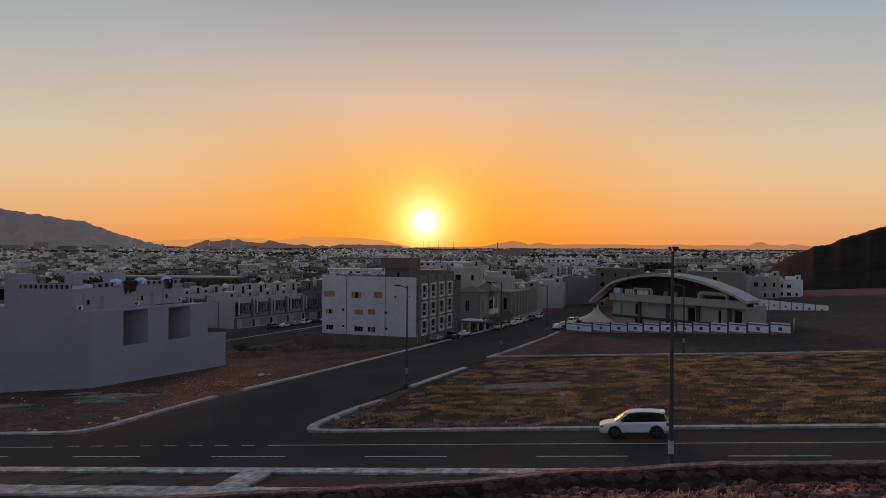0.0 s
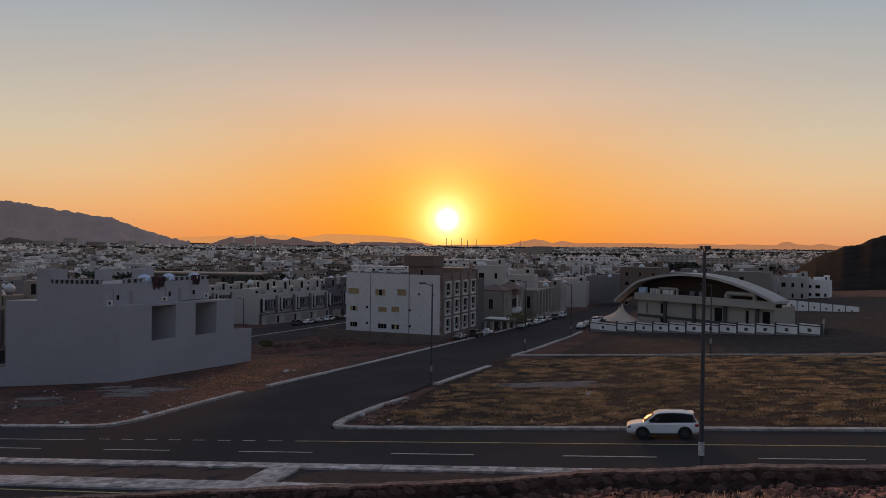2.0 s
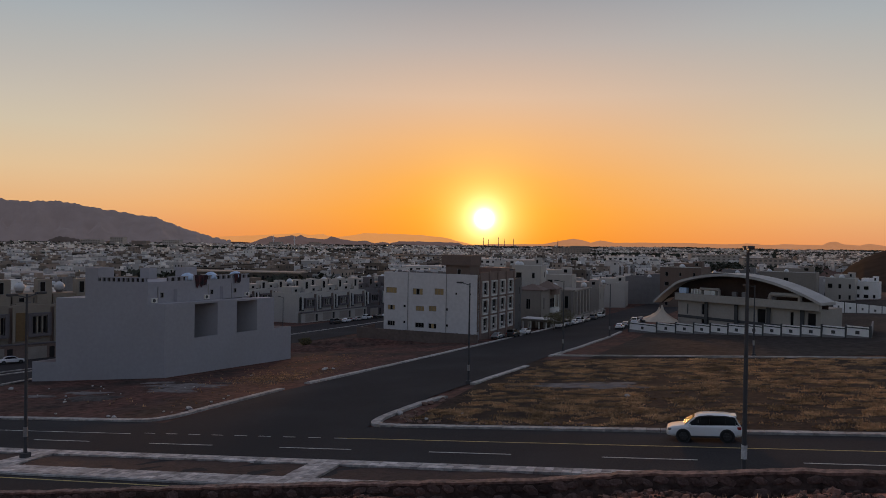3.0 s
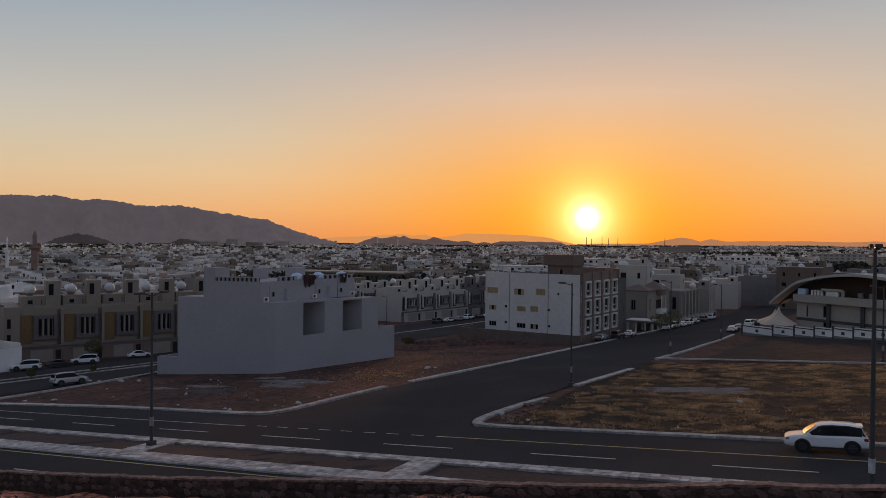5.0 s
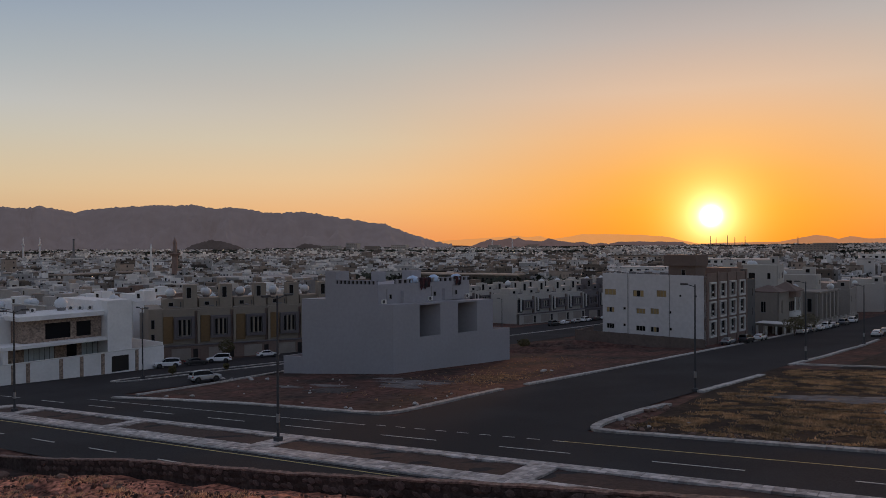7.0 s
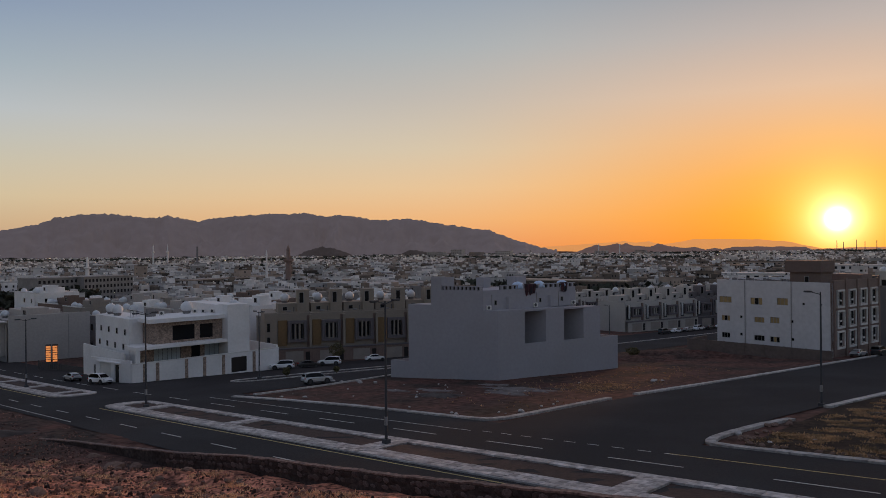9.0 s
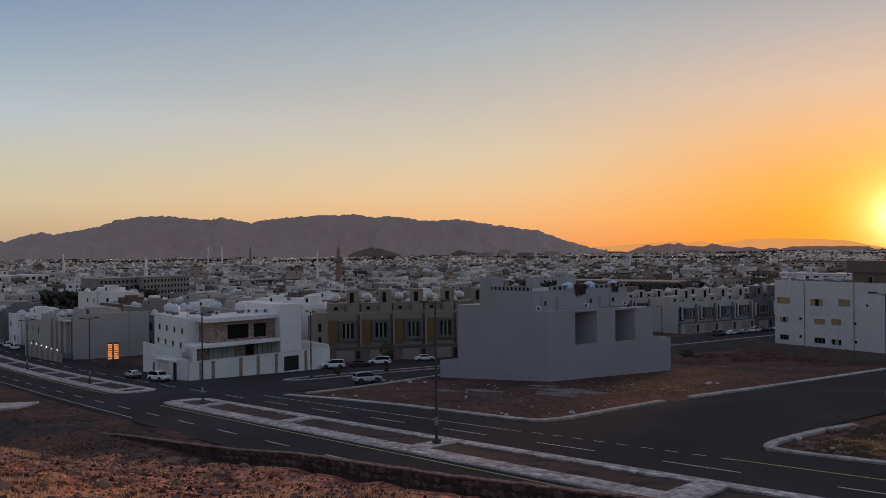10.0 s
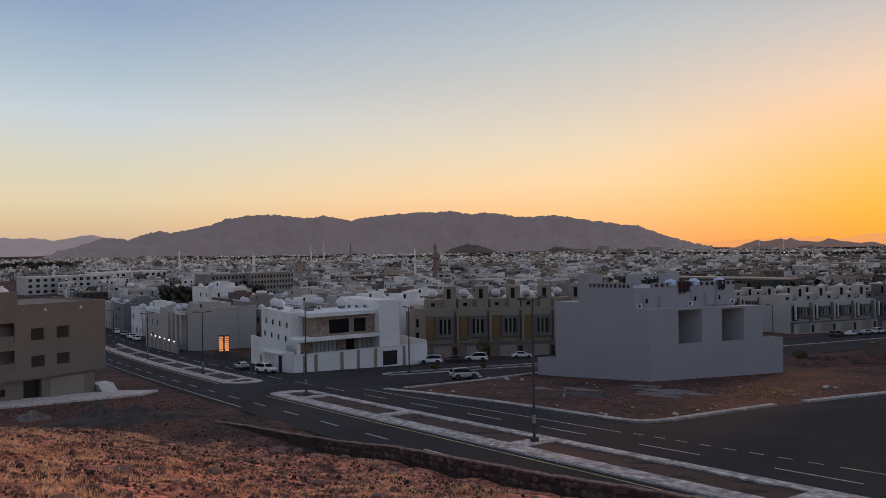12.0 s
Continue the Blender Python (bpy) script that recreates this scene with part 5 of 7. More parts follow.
hi_ = [b.verts.new((x, y, ground(x, y) + 0.22)) for x, y in pts]
b.faces.new(hi_)
for i in range(6):
    b.faces.new((lo[i], lo[(i + 1) % 6], hi_[(i + 1) % 6], hi_[i]))
bmesh.ops.recalc_face_normals(b, faces=b.faces[:])
tagged(part("pavement", b, PAVING), "pale concrete pavement before the brown flats", "pavement", kind="structure")
sp = thing("tiled_ramp", B @ pose(Lb - 1.0, 0.2, 0.05), "white tiled ramp at the corner of the flats", "ramp")
for i in range(6):
    slab("step", sp, WHITE_TRIM, (0, -i * 0.32, -0.2, 2.2, 2.6, 1.25 - i * 0.22))


# brown cladding with the shade under the vault put into its colour
SHADED_BROWN = mat("shaded_brown_cladding", (0.075, 0.058, 0.052), 0.9, vary=0.1, scale=2)
ROOF_METAL = mat("pale_roof_metal", (0.42, 0.40, 0.38), 0.6, vary=0.08, scale=0.6)
HALL_RENDER = mat("stone_grey_hall_render", (0.36, 0.325, 0.29), 0.9, vary=0.06, scale=2, second=(0.3, 0.27, 0.24), second_scale=0.3)
# --- the hall with the vaulted roof, and its fence ---
Hf = along((-9.57, 166.16), (31.7, 137.3), -6.9)
fence = thing("panelled_fence", Hf, "white panelled boundary wall with dark bands round the hall", "boundary wall")


def rise(s):
    """The fence steps up with the slope."""
    return 0.3 + 0.0872 * s


edges = [0, 7.4, 12.2, 16.5, 20.3, 24.2, 27.9, 31.4, 35.0, 38.6, 42.3, 46.4, 50.3]
for i, (a, c) in enumerate(zip(edges[:-1], edges[1:])):
    z = rise((a + c) / 2)
    pan = slab("panel", fence, WHITE_RENDER, (a + 0.3, 0.05, z - 1.2, c - 0.003, 0.3, z + 2.1))
    slab("band", pan, DARK_TRIM, (a + 0.3, 0.0, z + 1.72, c, 0.048, z + 1.92))
    slab("base_band", pan, MID_GREY, (a + 0.3, -0.03, z - 1.2, c, 0.046, z + 0.45))
    for q in ((a + c) / 2 + 0.1,):
        slab("vent", pan, DARK_TRIM, (q - 0.32, 0.0, z + 0.75, q + 0.32, 0.047, z + 1.35))
    slab("pier", fence, DARK_TRIM, (a, -0.06, z - 1.3, a + 0.296, 0.34, z + 2.25))
slab("pier", fence, DARK_TRIM, (50.3, -0.06, 3.4, 50.6, 0.34, 6.9))
part("side_fence", place(boxes((0, -0.13, 3.2, 19.0, 0.13, 6.1)), pose(50.4, 0.6, 0, 0, 0, 111)), MID_GREY, fence)
Hm = Hf @ pose(0, 9, 0)
hall = thing("vaulted_hall", Hm, "cream two-storey hall under a broad white vaulted roof", "hall")
hh = [(12.6, 5.0, 14.2, 7.4), (25.4, 4.4, 27.2, 7.4), (35.6, 4.6, 37.2, 7.4), (8.9, 4.8, 9.3, 7.2), (32.2, 4.5, 32.9, 7.3), (12.6, 3.0, 14.4, 4.2)]
wall_part(hall, HALL_RENDER, 31.4, 8.2, [(h[0] - 6.7, h[1], h[2] - 6.7, h[3]) for h in hh], 0.4, pose(6.7, 0, 0), 0)
for h in hh:
    window(hall, *h, 0.2, 1)
slab("body", hall, HALL_RENDER, (6.7, 0.402, 0, 38.1, 9.0, 8.2))
slab("balcony_band", hall, HALL_RENDER, (6.5, -1.1, 7.9, 38.3, -0.004, 9.5), bevel=0.04)
slab("dark_band", hall, DARK_TRIM, (6.7, -0.12, 4.0, 38.1, -0.002, 4.6))
for x in (13.6, 20.6, 27.6, 34.4):
    slab("pier", hall, DARK_TRIM, (x, -0.5, 0, x + 0.7, -0.125, 7.9))
b = bmesh.new()
n = 28
sec = []
for i in range(n + 1):
    f = i / n
    x = 1.2 + 37.6 * f
    z = 9.6 + 4.7 * (1 - (2 * f - 1) ** 2) - (2.2 * max(0, 0.16 - f) / 0.16) 
    sec.append((x, z))
ring_a = [[b.verts.new((x, y, z - t)) for x, z in sec] for y, t in ((-1.6, 0.55), (-1.6, 0.0), (4.5, 0.0), (4.5, 0.55))]
for r, q in ((0, 1), (1, 2), (2, 3), (3, 0)):
    for i in range(n):
        b.faces.new((ring_a[r][i], ring_a[r][i + 1], ring_a[q][i + 1], ring_a[q][i]))
for i in (0, n):
    b.faces.new([ring_a[k][i] for k in range(4)])
bmesh.ops.recalc_face_normals(b, faces=b.faces[:])
part("vaulted_roof", b, ROOF_METAL, hall, "broad white shallow vault")
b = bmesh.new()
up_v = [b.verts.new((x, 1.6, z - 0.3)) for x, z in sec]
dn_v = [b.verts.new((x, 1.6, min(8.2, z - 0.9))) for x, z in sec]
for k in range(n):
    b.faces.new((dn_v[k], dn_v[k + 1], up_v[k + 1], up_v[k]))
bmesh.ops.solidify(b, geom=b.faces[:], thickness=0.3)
part("gable", b, SHADED_BROWN, hall, "recessed brown gable, darkened in colour for the vault's shade")
b = bmesh.new()
for (x0, z0), (x1, z1) in (((28.6, 10.6), (34.4, 10.6)), ((34.4, 10.6), (34.4, 9.5)), ((28.6, 10.6), (28.3, 9.6))):
    rod(b, (x0, -0.6, z0), (x1, -0.6, z1), 0.42, 0.42, 12)
part("duct", b, HALL_RENDER, hall, "large pale air duct")
b = bmesh.new()
for (x0, z0), (x1, z1) in (((12.5, 10.7), (17.0, 10.7)), ((17.0, 10.7), (17.0, 9.5))):
    rod(b, (x0, -0.4, z0), (x1, -0.4, z1), 0.3, 0.3, 12)
part("duct", b, HALL_RENDER, hall)
slab("cool_box", hall, BLUE_COVER, (7.4, -0.8, 9.5, 9.2, 0.2, 10.7), bevel=0.06, label="pale blue water chiller box")
for x in (10.2, 10.9, 11.6, 12.3, 13.4, 14.2, 15.2, 20.0, 22.2, 28.4):
    slab("roof_unit", hall, WHITE_TRIM if x < 16 else MID_GREY, (x, -0.5, 9.5, x + (0.4 if x < 13 else 0.9), 0.2, 10.5 + 0.1 * (x % 1)), bevel=0.03)
TENT = mat("cream_tent_cloth", (0.55, 0.47, 0.38), 0.85, vary=0.08, scale=1.5)
tent = thing("tensile_tent", Hf @ pose(4.6, 6.0, 0), "cream tensile shade tent beside the hall", "tent")
for k, (tx, ty, th) in enumerate(((0, 0, 6.6), (-2.6, 2.5, 5.8))):
    b = bmesh.new()
    n = 20
    rings = []
    for j in range(6):
        f = j / 5
        row = []
        for i in range(n):
            a = 2 * math.pi * i / n
            r = 0.12 + 3.9 * f ** 1.5 * (1 + 0.16 * math.cos(4 * a + 0.6))
            row.append(b.verts.new((tx + r * math.cos(a), ty + r * math.sin(a), th - (th - 3.0) * f ** 0.75)))
        rings.append(row)
    for r, q in zip(rings[:-1], rings[1:]):
        for i in range(n):
            b.faces.new((r[i], r[(i + 1) % n], q[(i + 1) % n], q[i]))
    for fc in b.faces:
        fc.smooth = True
    c = part("canopy", b, TENT, tent)
    b = bmesh.new()
    rod(b, (tx, ty, 0.6), (tx, ty, th), 0.09, 0.07, 8)
    part("mast", b, STEEL, tent)
f2 = thing("panelled_fence", along((45.0, 236.0), (59.0, 215.0), -5.2), "white panelled boundary wall with dark bands beyond the hall", "boundary wall")
for i in range(6):
    pan = slab("panel", f2, WHITE_RENDER, (i * 4.2 + 0.25, 0, -1.2, i * 4.2 + 4.2, 0.3, 2.7))
    slab("vent", pan, DARK_TRIM, (i * 4.2 + 1.9, -0.05, 1.0, i * 4.2 + 2.5, -0.002, 1.6))
    slab("pier", f2, DARK_TRIM, (i * 4.2, -0.06, -1.2, i * 4.2 + 0.247, 0.34, 2.9))


# --- ordinary houses of the quarter ---
def house(p, ang, w, d, top, wall_m, seed, label, trim=WHITE_TRIM, blank=False, cols=3, group=""):
    """A flat-roofed house: window openings in the front and the right side, parapet, roof room and stair tower."""
    r = random.Random(seed)
    zb = ground(p[0], p[1]) - 0.2
    m = pose(p[0], p[1], zb, 0, 0, ang)
    h = top - zb
    o = thing("house", m, label, "house", group)
    levels = max(2, round(h / 4.2))
    lev = (h - 0.8) / levels

    def grid(length, n):
        out = []
        for k in range(levels):
            for i in range(n):
                c = length * (i + 0.5) / n
                ww = r.choice((0.45, 0.6, 0.9))
                if r.random() < 0.85:
                    out.append((c - ww, k * lev + 1.1, c + ww, k * lev + 1.1 + lev * 0.42))
        return out
    front = [] if blank else grid(w, cols)
    wall_part(o, wall_m, w, h, front, 0.3, None, -2.0)
    side_w = grid(d, max(2, cols - 1))
    wall_part(o, wall_m, d, h, side_w, 0.3, SIDE_R(w) @ pose(0.003, 0, 0), -2.0)
    for q in front:
        window(o, *q, 0.15, 1)
    for q in side_w:
        window(o, *q, 0.15, 1, GLASS, FRAME, None, SIDE_R(w) @ pose(0.003, 0, 0))
    slab("body", o, wall_m, (0, 0.31, -2.0, w - 0.31, d, h - 0.8))
    slab("parapet", o, wall_m, (0, 0.31, h - 0.8, 0.25, d, h), (0.25, d - 0.25, h - 0.8, w - 0.31, d, h))
    if not blank:
        slab("cornice", o, trim, (-0.15, -0.15, h - 0.02, w + 0.15, 0.34, h + 0.22))
    slab("roof_room", o, wall_m, (w * 0.25, d * 0.35, h - 0.8, w * 0.75, d * 0.8, h + 1.5))
    slab("stair_tower", o, wall_m, (w * 0.72, d * 0.3, h - 0.8, w * 0.95, d * 0.55, h + 2.4))
    window(o, w * 0.78, h + 0.6, w * 0.86, h + 1.8, d * 0.3 - 0.04, 1)
    for i in range(2):
        water_tank(m @ pose(w * r.uniform(0.1, 0.6), d * r.uniform(0.1, 0.3), h - 0.8), r.uniform(0.8, 1.05))
    for i in range(2):
        ac_unit(m @ pose(w * r.uniform(0.1, 0.9), d * r.uniform(0.12, 0.28), h - 0.8))
    return o, m, h


GREIGE_DIM = mat("dusty_greige_render", (0.33, 0.29, 0.26), 0.9, vary=0.08, scale=2, bump=0.08, second=(0.27, 0.24, 0.215), second_scale=0.2)
CL = "cream flat-roofed house along the side road"
house((-50.0, 169.0), 0, 13.0, 11.0, 4.4, DARK_GREY, 1, "dark grey narrow house beside the white block", cols=2)
house((-47.5, 216.0), 0, 9.0, 10.0, 6.4, CREAM_RENDER, 34, "tall pale house behind the hip-roofed villa", cols=2)
house((-48.0, 246.0), 0, 15.0, 12.0, 2.6, CREAM_RENDER, 2, CL)
house((-40.0, 258.5), 0, 15.0, 22.0, -2.2, GREIGE_DIM, 3, "greige flat-roofed house with a blank front along the side road", blank=True)
house((-33.0, 300.0), 0, 14.6, 20.0, -2.4, CREAM_RENDER, 4, "pale windowless hall beside the side road", blank=True)


# the villa with two hipped roofs and a rounded balcony, its carport and wall, and the house with fins
def hip(b, x0, y0, x1, y1, z, h, over=0.5):
    x0, y0, x1, y1 = x0 - over, y0 - over, x1 + over, y1 + over
    lo = [b.verts.new(c) for c in ((x0, y0, z), (x1, y0, z), (x1, y1, z), (x0, y1, z))]
    hi = [b.verts.new((c.co.x, c.co.y, z + 0.25)) for c in lo]
    top = b.verts.new(((x0 + x1) / 2, (y0 + y1) / 2, z + h))
    b.faces.new(lo[::-1])
    for k in range(4):
        b.faces.new((lo[k], lo[(k + 1) % 4], hi[(k + 1) % 4], hi[k]))
        b.faces.new((hi[k], hi[(k + 1) % 4], top))


hv = thing("hip_roofed_villa", pose(-46.0, 191.6, -10.2, 0, 0, -7.3), "beige villa with two brown hipped roofs and a rounded balcony", "villa")
wall_part(hv, TAUPE, 12.4, 10.6, [(8.2, 5.6, 9.4, 8.4), (10.4, 1.2, 11.4, 3.2)], 0.3, None, -1.5)
window(hv, 8.2, 5.6, 9.4, 8.4, 0.15, 2)
window(hv, 10.4, 1.2, 11.4, 3.2, 0.15, 1)
hs = [(1.6, 1.0, 3.0, 3.4), (2.4, 5.4, 3.2, 8.6), (8.2, 5.2, 13.2, 8.0), (16.0, 5.4, 17.6, 8.2), (9.0, 1.0, 11.6, 3.4)]
wall_part(hv, TAUPE, 19.5, 10.6, hs, 0.3, SIDE_R(12.4), -1.5)
for q in hs:
    window(hv, *q, 0.16, 3 if q[2] - q[0] > 3 else 1, GLASS, BROWN_TILE, None, SIDE_R(12.4))
slab("body", hv, TAUPE, (0, 0.31, -1.5, 12.09, 19.5, 10.3))
b = bmesh.new()
hip(b, 5.6, 0.4, 12.4, 6.0, 10.6, 1.8)
part("roof", b, BROWN_RENDER, hv, "brown hipped roof")
b = bmesh.new()
hip(b, 8.0, 8.0, 13.8, 13.6, 10.6, 2.4)
part("roof", b, BROWN_RENDER, hv, "brown hipped roof")
for z0, z1, r, mt in ((4.2, 5.5, 2.6, WHITE_TRIM), (9.2, 10.6, 2.6, BROWN_TILE)):
    b = bmesh.new()
    ring_v = [[b.verts.new((12.41 + 1.9 * math.sin(math.pi * k / 12), 10.8 - r * math.cos(math.pi * k / 12), z)) for k in range(13)] for z in (z0, z1)]
    for k in range(12):
        b.faces.new((ring_v[0][k], ring_v[0][k + 1], ring_v[1][k + 1], ring_v[1][k]))
    b.faces.new(ring_v[0][::-1])
    b.faces.new(ring_v[1])
    b.faces.new((ring_v[0][12], ring_v[0][0], ring_v[1][0], ring_v[1][12]))
    part("balcony" if z0 < 6 else "balcony_roof", b, mt, hv)
for yy in (8.6, 13.0):
    b = bmesh.new()
    rod(b, (13.6, yy + (0.3 if yy < 10 else -0.3), 5.5), (13.6, yy + (0.3 if yy < 10 else -0.3), 9.2), 0.16, 0.16, 8)
    part("column", b, WHITE_TRIM, hv)
cp = thing("carport", pose(-37.2, 181.5, -9.5, 0, 0, -7.3), "pale flat carport on square columns before the villa", "carport")
slab("roof", cp, TAUPE, (0, 0, 2.7, 6.8, 5.4, 3.2), bevel=0.04)
slab("fascia", cp, WHITE_TRIM, (-0.1, -0.1, 3.2, 6.9, 5.5, 3.34))
for xx in (0.1, 2.2, 4.4, 6.3):
    slab("column", cp, WHITE_TRIM, (xx, 0.1, -0.6, xx + 0.4, 0.5, 2.7))
    slab("column", cp, WHITE_TRIM, (xx, 4.9, -0.6, xx + 0.4, 5.3, 2.7))
slab("back_wall", cp, TAUPE, (0.0, 5.5, -0.6, 6.8, 5.7, 3.0))
gw = thing("plot_front_wall", along((-31.4, 187.5), (-22.4, 257.0), -10.8), "pale front wall with piers along the side road", "garden wall")
for k in range(14):
    dz = -0.12 * k
    slab("panel", gw, GREIGE_DIM, (k * 5.0 + 0.5, 0.1, -1.5 + dz, k * 5.0 + 5.0, 0.35, 2.9 + dz))
    slab("pier", gw, CREAM_RENDER, (k * 5.0, 0, -1.5 + dz, k * 5.0 + 0.497, 0.5, 3.4 + dz))
    if k % 3 == 1:
        slab("gate", gw, DARK_DOOR, (k * 5.0 + 1.2, 0.03, dz, k * 5.0 + 4.0, 0.097, 2.6 + dz))
fh = thing("finned_house", pose(-41.0, 224.3, -12.0, 0, 0, -7.3), "pale flat-roofed house with tall white fins and a roof pergola", "house")
slab("body", fh, TAUPE, (0, 0, -1.5, 12.0, 18.5, 10.6))
for k in range(5):
    slab("fin", fh, GREIGE_DIM, (12.003, 0.6 + k * 4.0, 3.2, 12.7, 1.5 + k * 4.0, 10.4))
    if k < 4:
        window(fh, 2.4 + k * 4.0, 5.0, 3.4 + k * 4.0, 9.2, -0.03, 1, GLASS, FRAME, None, SIDE_R(12.0))
slab("fin", fh, GREIGE_DIM, (11.2, -0.5, 3.2, 11.8, -0.003, 10.4), (7.4, -0.5, 3.2, 8.0, -0.003, 10.4))
window(fh, 9.0, 5.2, 10.2, 9.0, -0.06, 1)
slab("parapet", fh, GREIGE_DIM, (-0.2, -0.2, 10.603, 12.3, 0.15, 11.0), (11.9, 0.15, 10.603, 12.3, 18.6, 11.0))
water_tank(pose(-36.0, 228.0, -1.4), 1.0)
water_tank(pose(-30.8, 262.0, -2.9), 1.1)
house((-70.0, 196.0), 0, 17.0, 16.0, 2.0, CREAM_RENDER, 5, CL)
house((-72.0, 222.0), 0, 20.0, 18.0, 0.5, WHITE_RENDER, 6, "white flat-roofed house behind the apartment block")
house((-66.0, 260.0), 0, 18.0, 18.0, 1.5, TAUPE, 7, "taupe flat-roofed house behind the apartment block")
house((-22.0, 333.0), -12, 34.0, 16.0, -1.0, MID_GREY, 8, "long dark grey windowless warehouse", blank=True)
house((-5.0, 302.0), -14, 16.0, 18.0, 4.6, BROWN_RENDER, 9, "unfinished brown concrete block of flats")
house((14.0, 318.0), -14, 18.0, 18.0, 2.2, MID_GREY, 10, "grey flat-roofed house behind the hall")
house((34.0, 328.0), -14, 22.0, 18.0, 3.0, TAUPE, 11, "taupe flat-roofed house behind the hall")
house((62.0, 340.0), -18, 11.0, 14.0, 0.6, CREAM_RENDER, 32, "cream house with a roof terrace behind the hall")
house((74.0, 345.0), -18, 9.0, 14.0, -1.0, WHITE_RENDER, 12, "white villa with a roof terrace behind the hall")
GREIGE = mat("greige_render", (0.42, 0.385, 0.36), 0.9, vary=0.07, scale=2, bump=0.08, second=(0.36, 0.33, 0.305), second_scale=0.15)
gz, gm, gtop = house((-218.0, 51.0), 2, 24.4, 18.0, -2.9, GREIGE, 13, "greige house with tall dark window slots and a blank side", blank=True)
for x in (8.6, 12.6, 16.6, 20.6):
    window(gz, x, gtop - 8.2, x + 1.0, gtop - 1.2, -0.1, 1)
    slab("fin", gz, GREIGE, (x + 1.05, -0.9, gtop - 8.6, x + 2.6, -0.003, gtop - 0.6))
slab("balcony", gz, WHITE_TRIM, (19.6, -1.6, gtop - 0.6, 25.0, -0.003, gtop - 0.35), (19.6, -1.6, gtop - 0.35, 25.0, -1.5, gtop + 0.5))
bw = thing("beige_side_wall", along((-193.0, 52.0), (-191.4, 70.0), ground(-184, 60) - 0.3), "tall blank beige wall of a house beside the main road", "wall")
slab("wall_body", bw, GREIGE, (0, -0.6, -1.5, 18.0, -0.02, 11.2), bevel=0.02)
slab("downpipe", bw, FRAME, (13.0, -0.72, 0, 13.15, -0.602, 11.0))
fw = thing("front_garden_wall", along((-216.0, 46.6), (-189.0, 47.6), ground(-200, 47) - 0.2), "beige front wall with lit pillar lamps", "garden wall")
for i in range(7):
    slab("pier", fw, GREIGE, (i * 4.2, 0, -0.6, i * 4.2 + 0.7, 0.7, 3.3))
    slab("panel", fw, TAUPE, (i * 4.2 + 0.7, 0.2, -0.6, i * 4.2 + 4.2, 0.45, 2.7))
    b = bmesh.new()
    bmesh.ops.create_icosphere(b, subdivisions=2, radius=0.10, matrix=Matrix.Translation((i * 4.2 + 0.35, 0.35, 3.42)))
    part("lamp", b, LAMP_GLOW, fw, "lit globe lamp")
WL = "white flat-roofed house along the main road"
house((-246.0, 53.0), 2, 17.0, 16.0, -5.6, GREIGE, 14, "greige flat-roofed house along the main road")
house((-267.0, 53.0), 2, 14.0, 15.0, -5.8, WHITE_RENDER, 15, WL)
house((-286.0, 51.0), 2, 15.0, 16.0, -5.0, MID_GREY, 16, "grey flat-roofed house along the main road")
house((-306.0, 50.0), 2, 16.0, 16.0, -5.5, GREIGE, 33, "greige flat-roofed house along the main road")
house((-278.0, 77.0), 2, 19.0, 14.0, -0.2, WHITE_RENDER, 41, "tall white house behind the main road")
hr = random.Random(77)
HM = [(WHITE_RENDER, "white"), (WHITE_RENDER, "white"), (CREAM_RENDER, "cream"), (MID_GREY, "grey"), (TAUPE, "taupe"), (GREIGE, "greige"), (BROWN_RENDER, "dark brown")]
n = 0
for j in range(7):
    for i in range(6):
        x, y = -248 + i * 18.5 + j * 3.0, 76 + j * 19.0
        if (x > -152 and y < 200) or x > -136 or (j == 0 and x > -160):
            continue
        hm, hn = hr.choice(HM)
        w = hr.uniform(11, 15)
        house((x + hr.uniform(-1, 1), y + hr.uniform(-1, 1)), 6 + hr.uniform(-3, 3), w, hr.uniform(12, 15), ground(x, y) + hr.uniform(8.5, 12.5), hm, 100 + n, hn + " flat-roofed house in the quarter behind the villa", cols=2)
        n += 1


# ---- the city on the plain ----
CITY_A = mat("city_white_walls", (0.58, 0.55, 0.53), 0.95, vary=0.08, scale=0.3, island=0.5, second=(0.50, 0.45, 0.41), second_scale=0.02)
CITY_B = mat("city_sand_walls", (0.24, 0.19, 0.155), 0.95, vary=0.08, scale=0.3, island=0.75)
CITY_C = mat("city_dark_openings", (0.022, 0.02, 0.02), 0.6, spec=0.2, vary=0.1, scale=0.3)
CITY_D = mat("city_roofs", (0.28, 0.255, 0.24), 0.95, vary=0.15, scale=0.3, island=0.2)
# copies for the far city: distance haze put into paler base colours
HAZED_A = mat("dusty_far_walls", (0.72, 0.65, 0.59), 0.95, vary=0.08, scale=0.3, island=0.45, second=(0.60, 0.53, 0.47), second_scale=0.01)
HAZED_B = mat("dusty_far_sand_walls", (0.30, 0.24, 0.20), 0.95, vary=0.08, scale=0.3, island=0.6)
HAZED_C = mat("dusty_far_openings", (0.12, 0.095, 0.085), 0.7, spec=0.2, vary=0.1, scale=0.3)
crnd = random.Random(11)


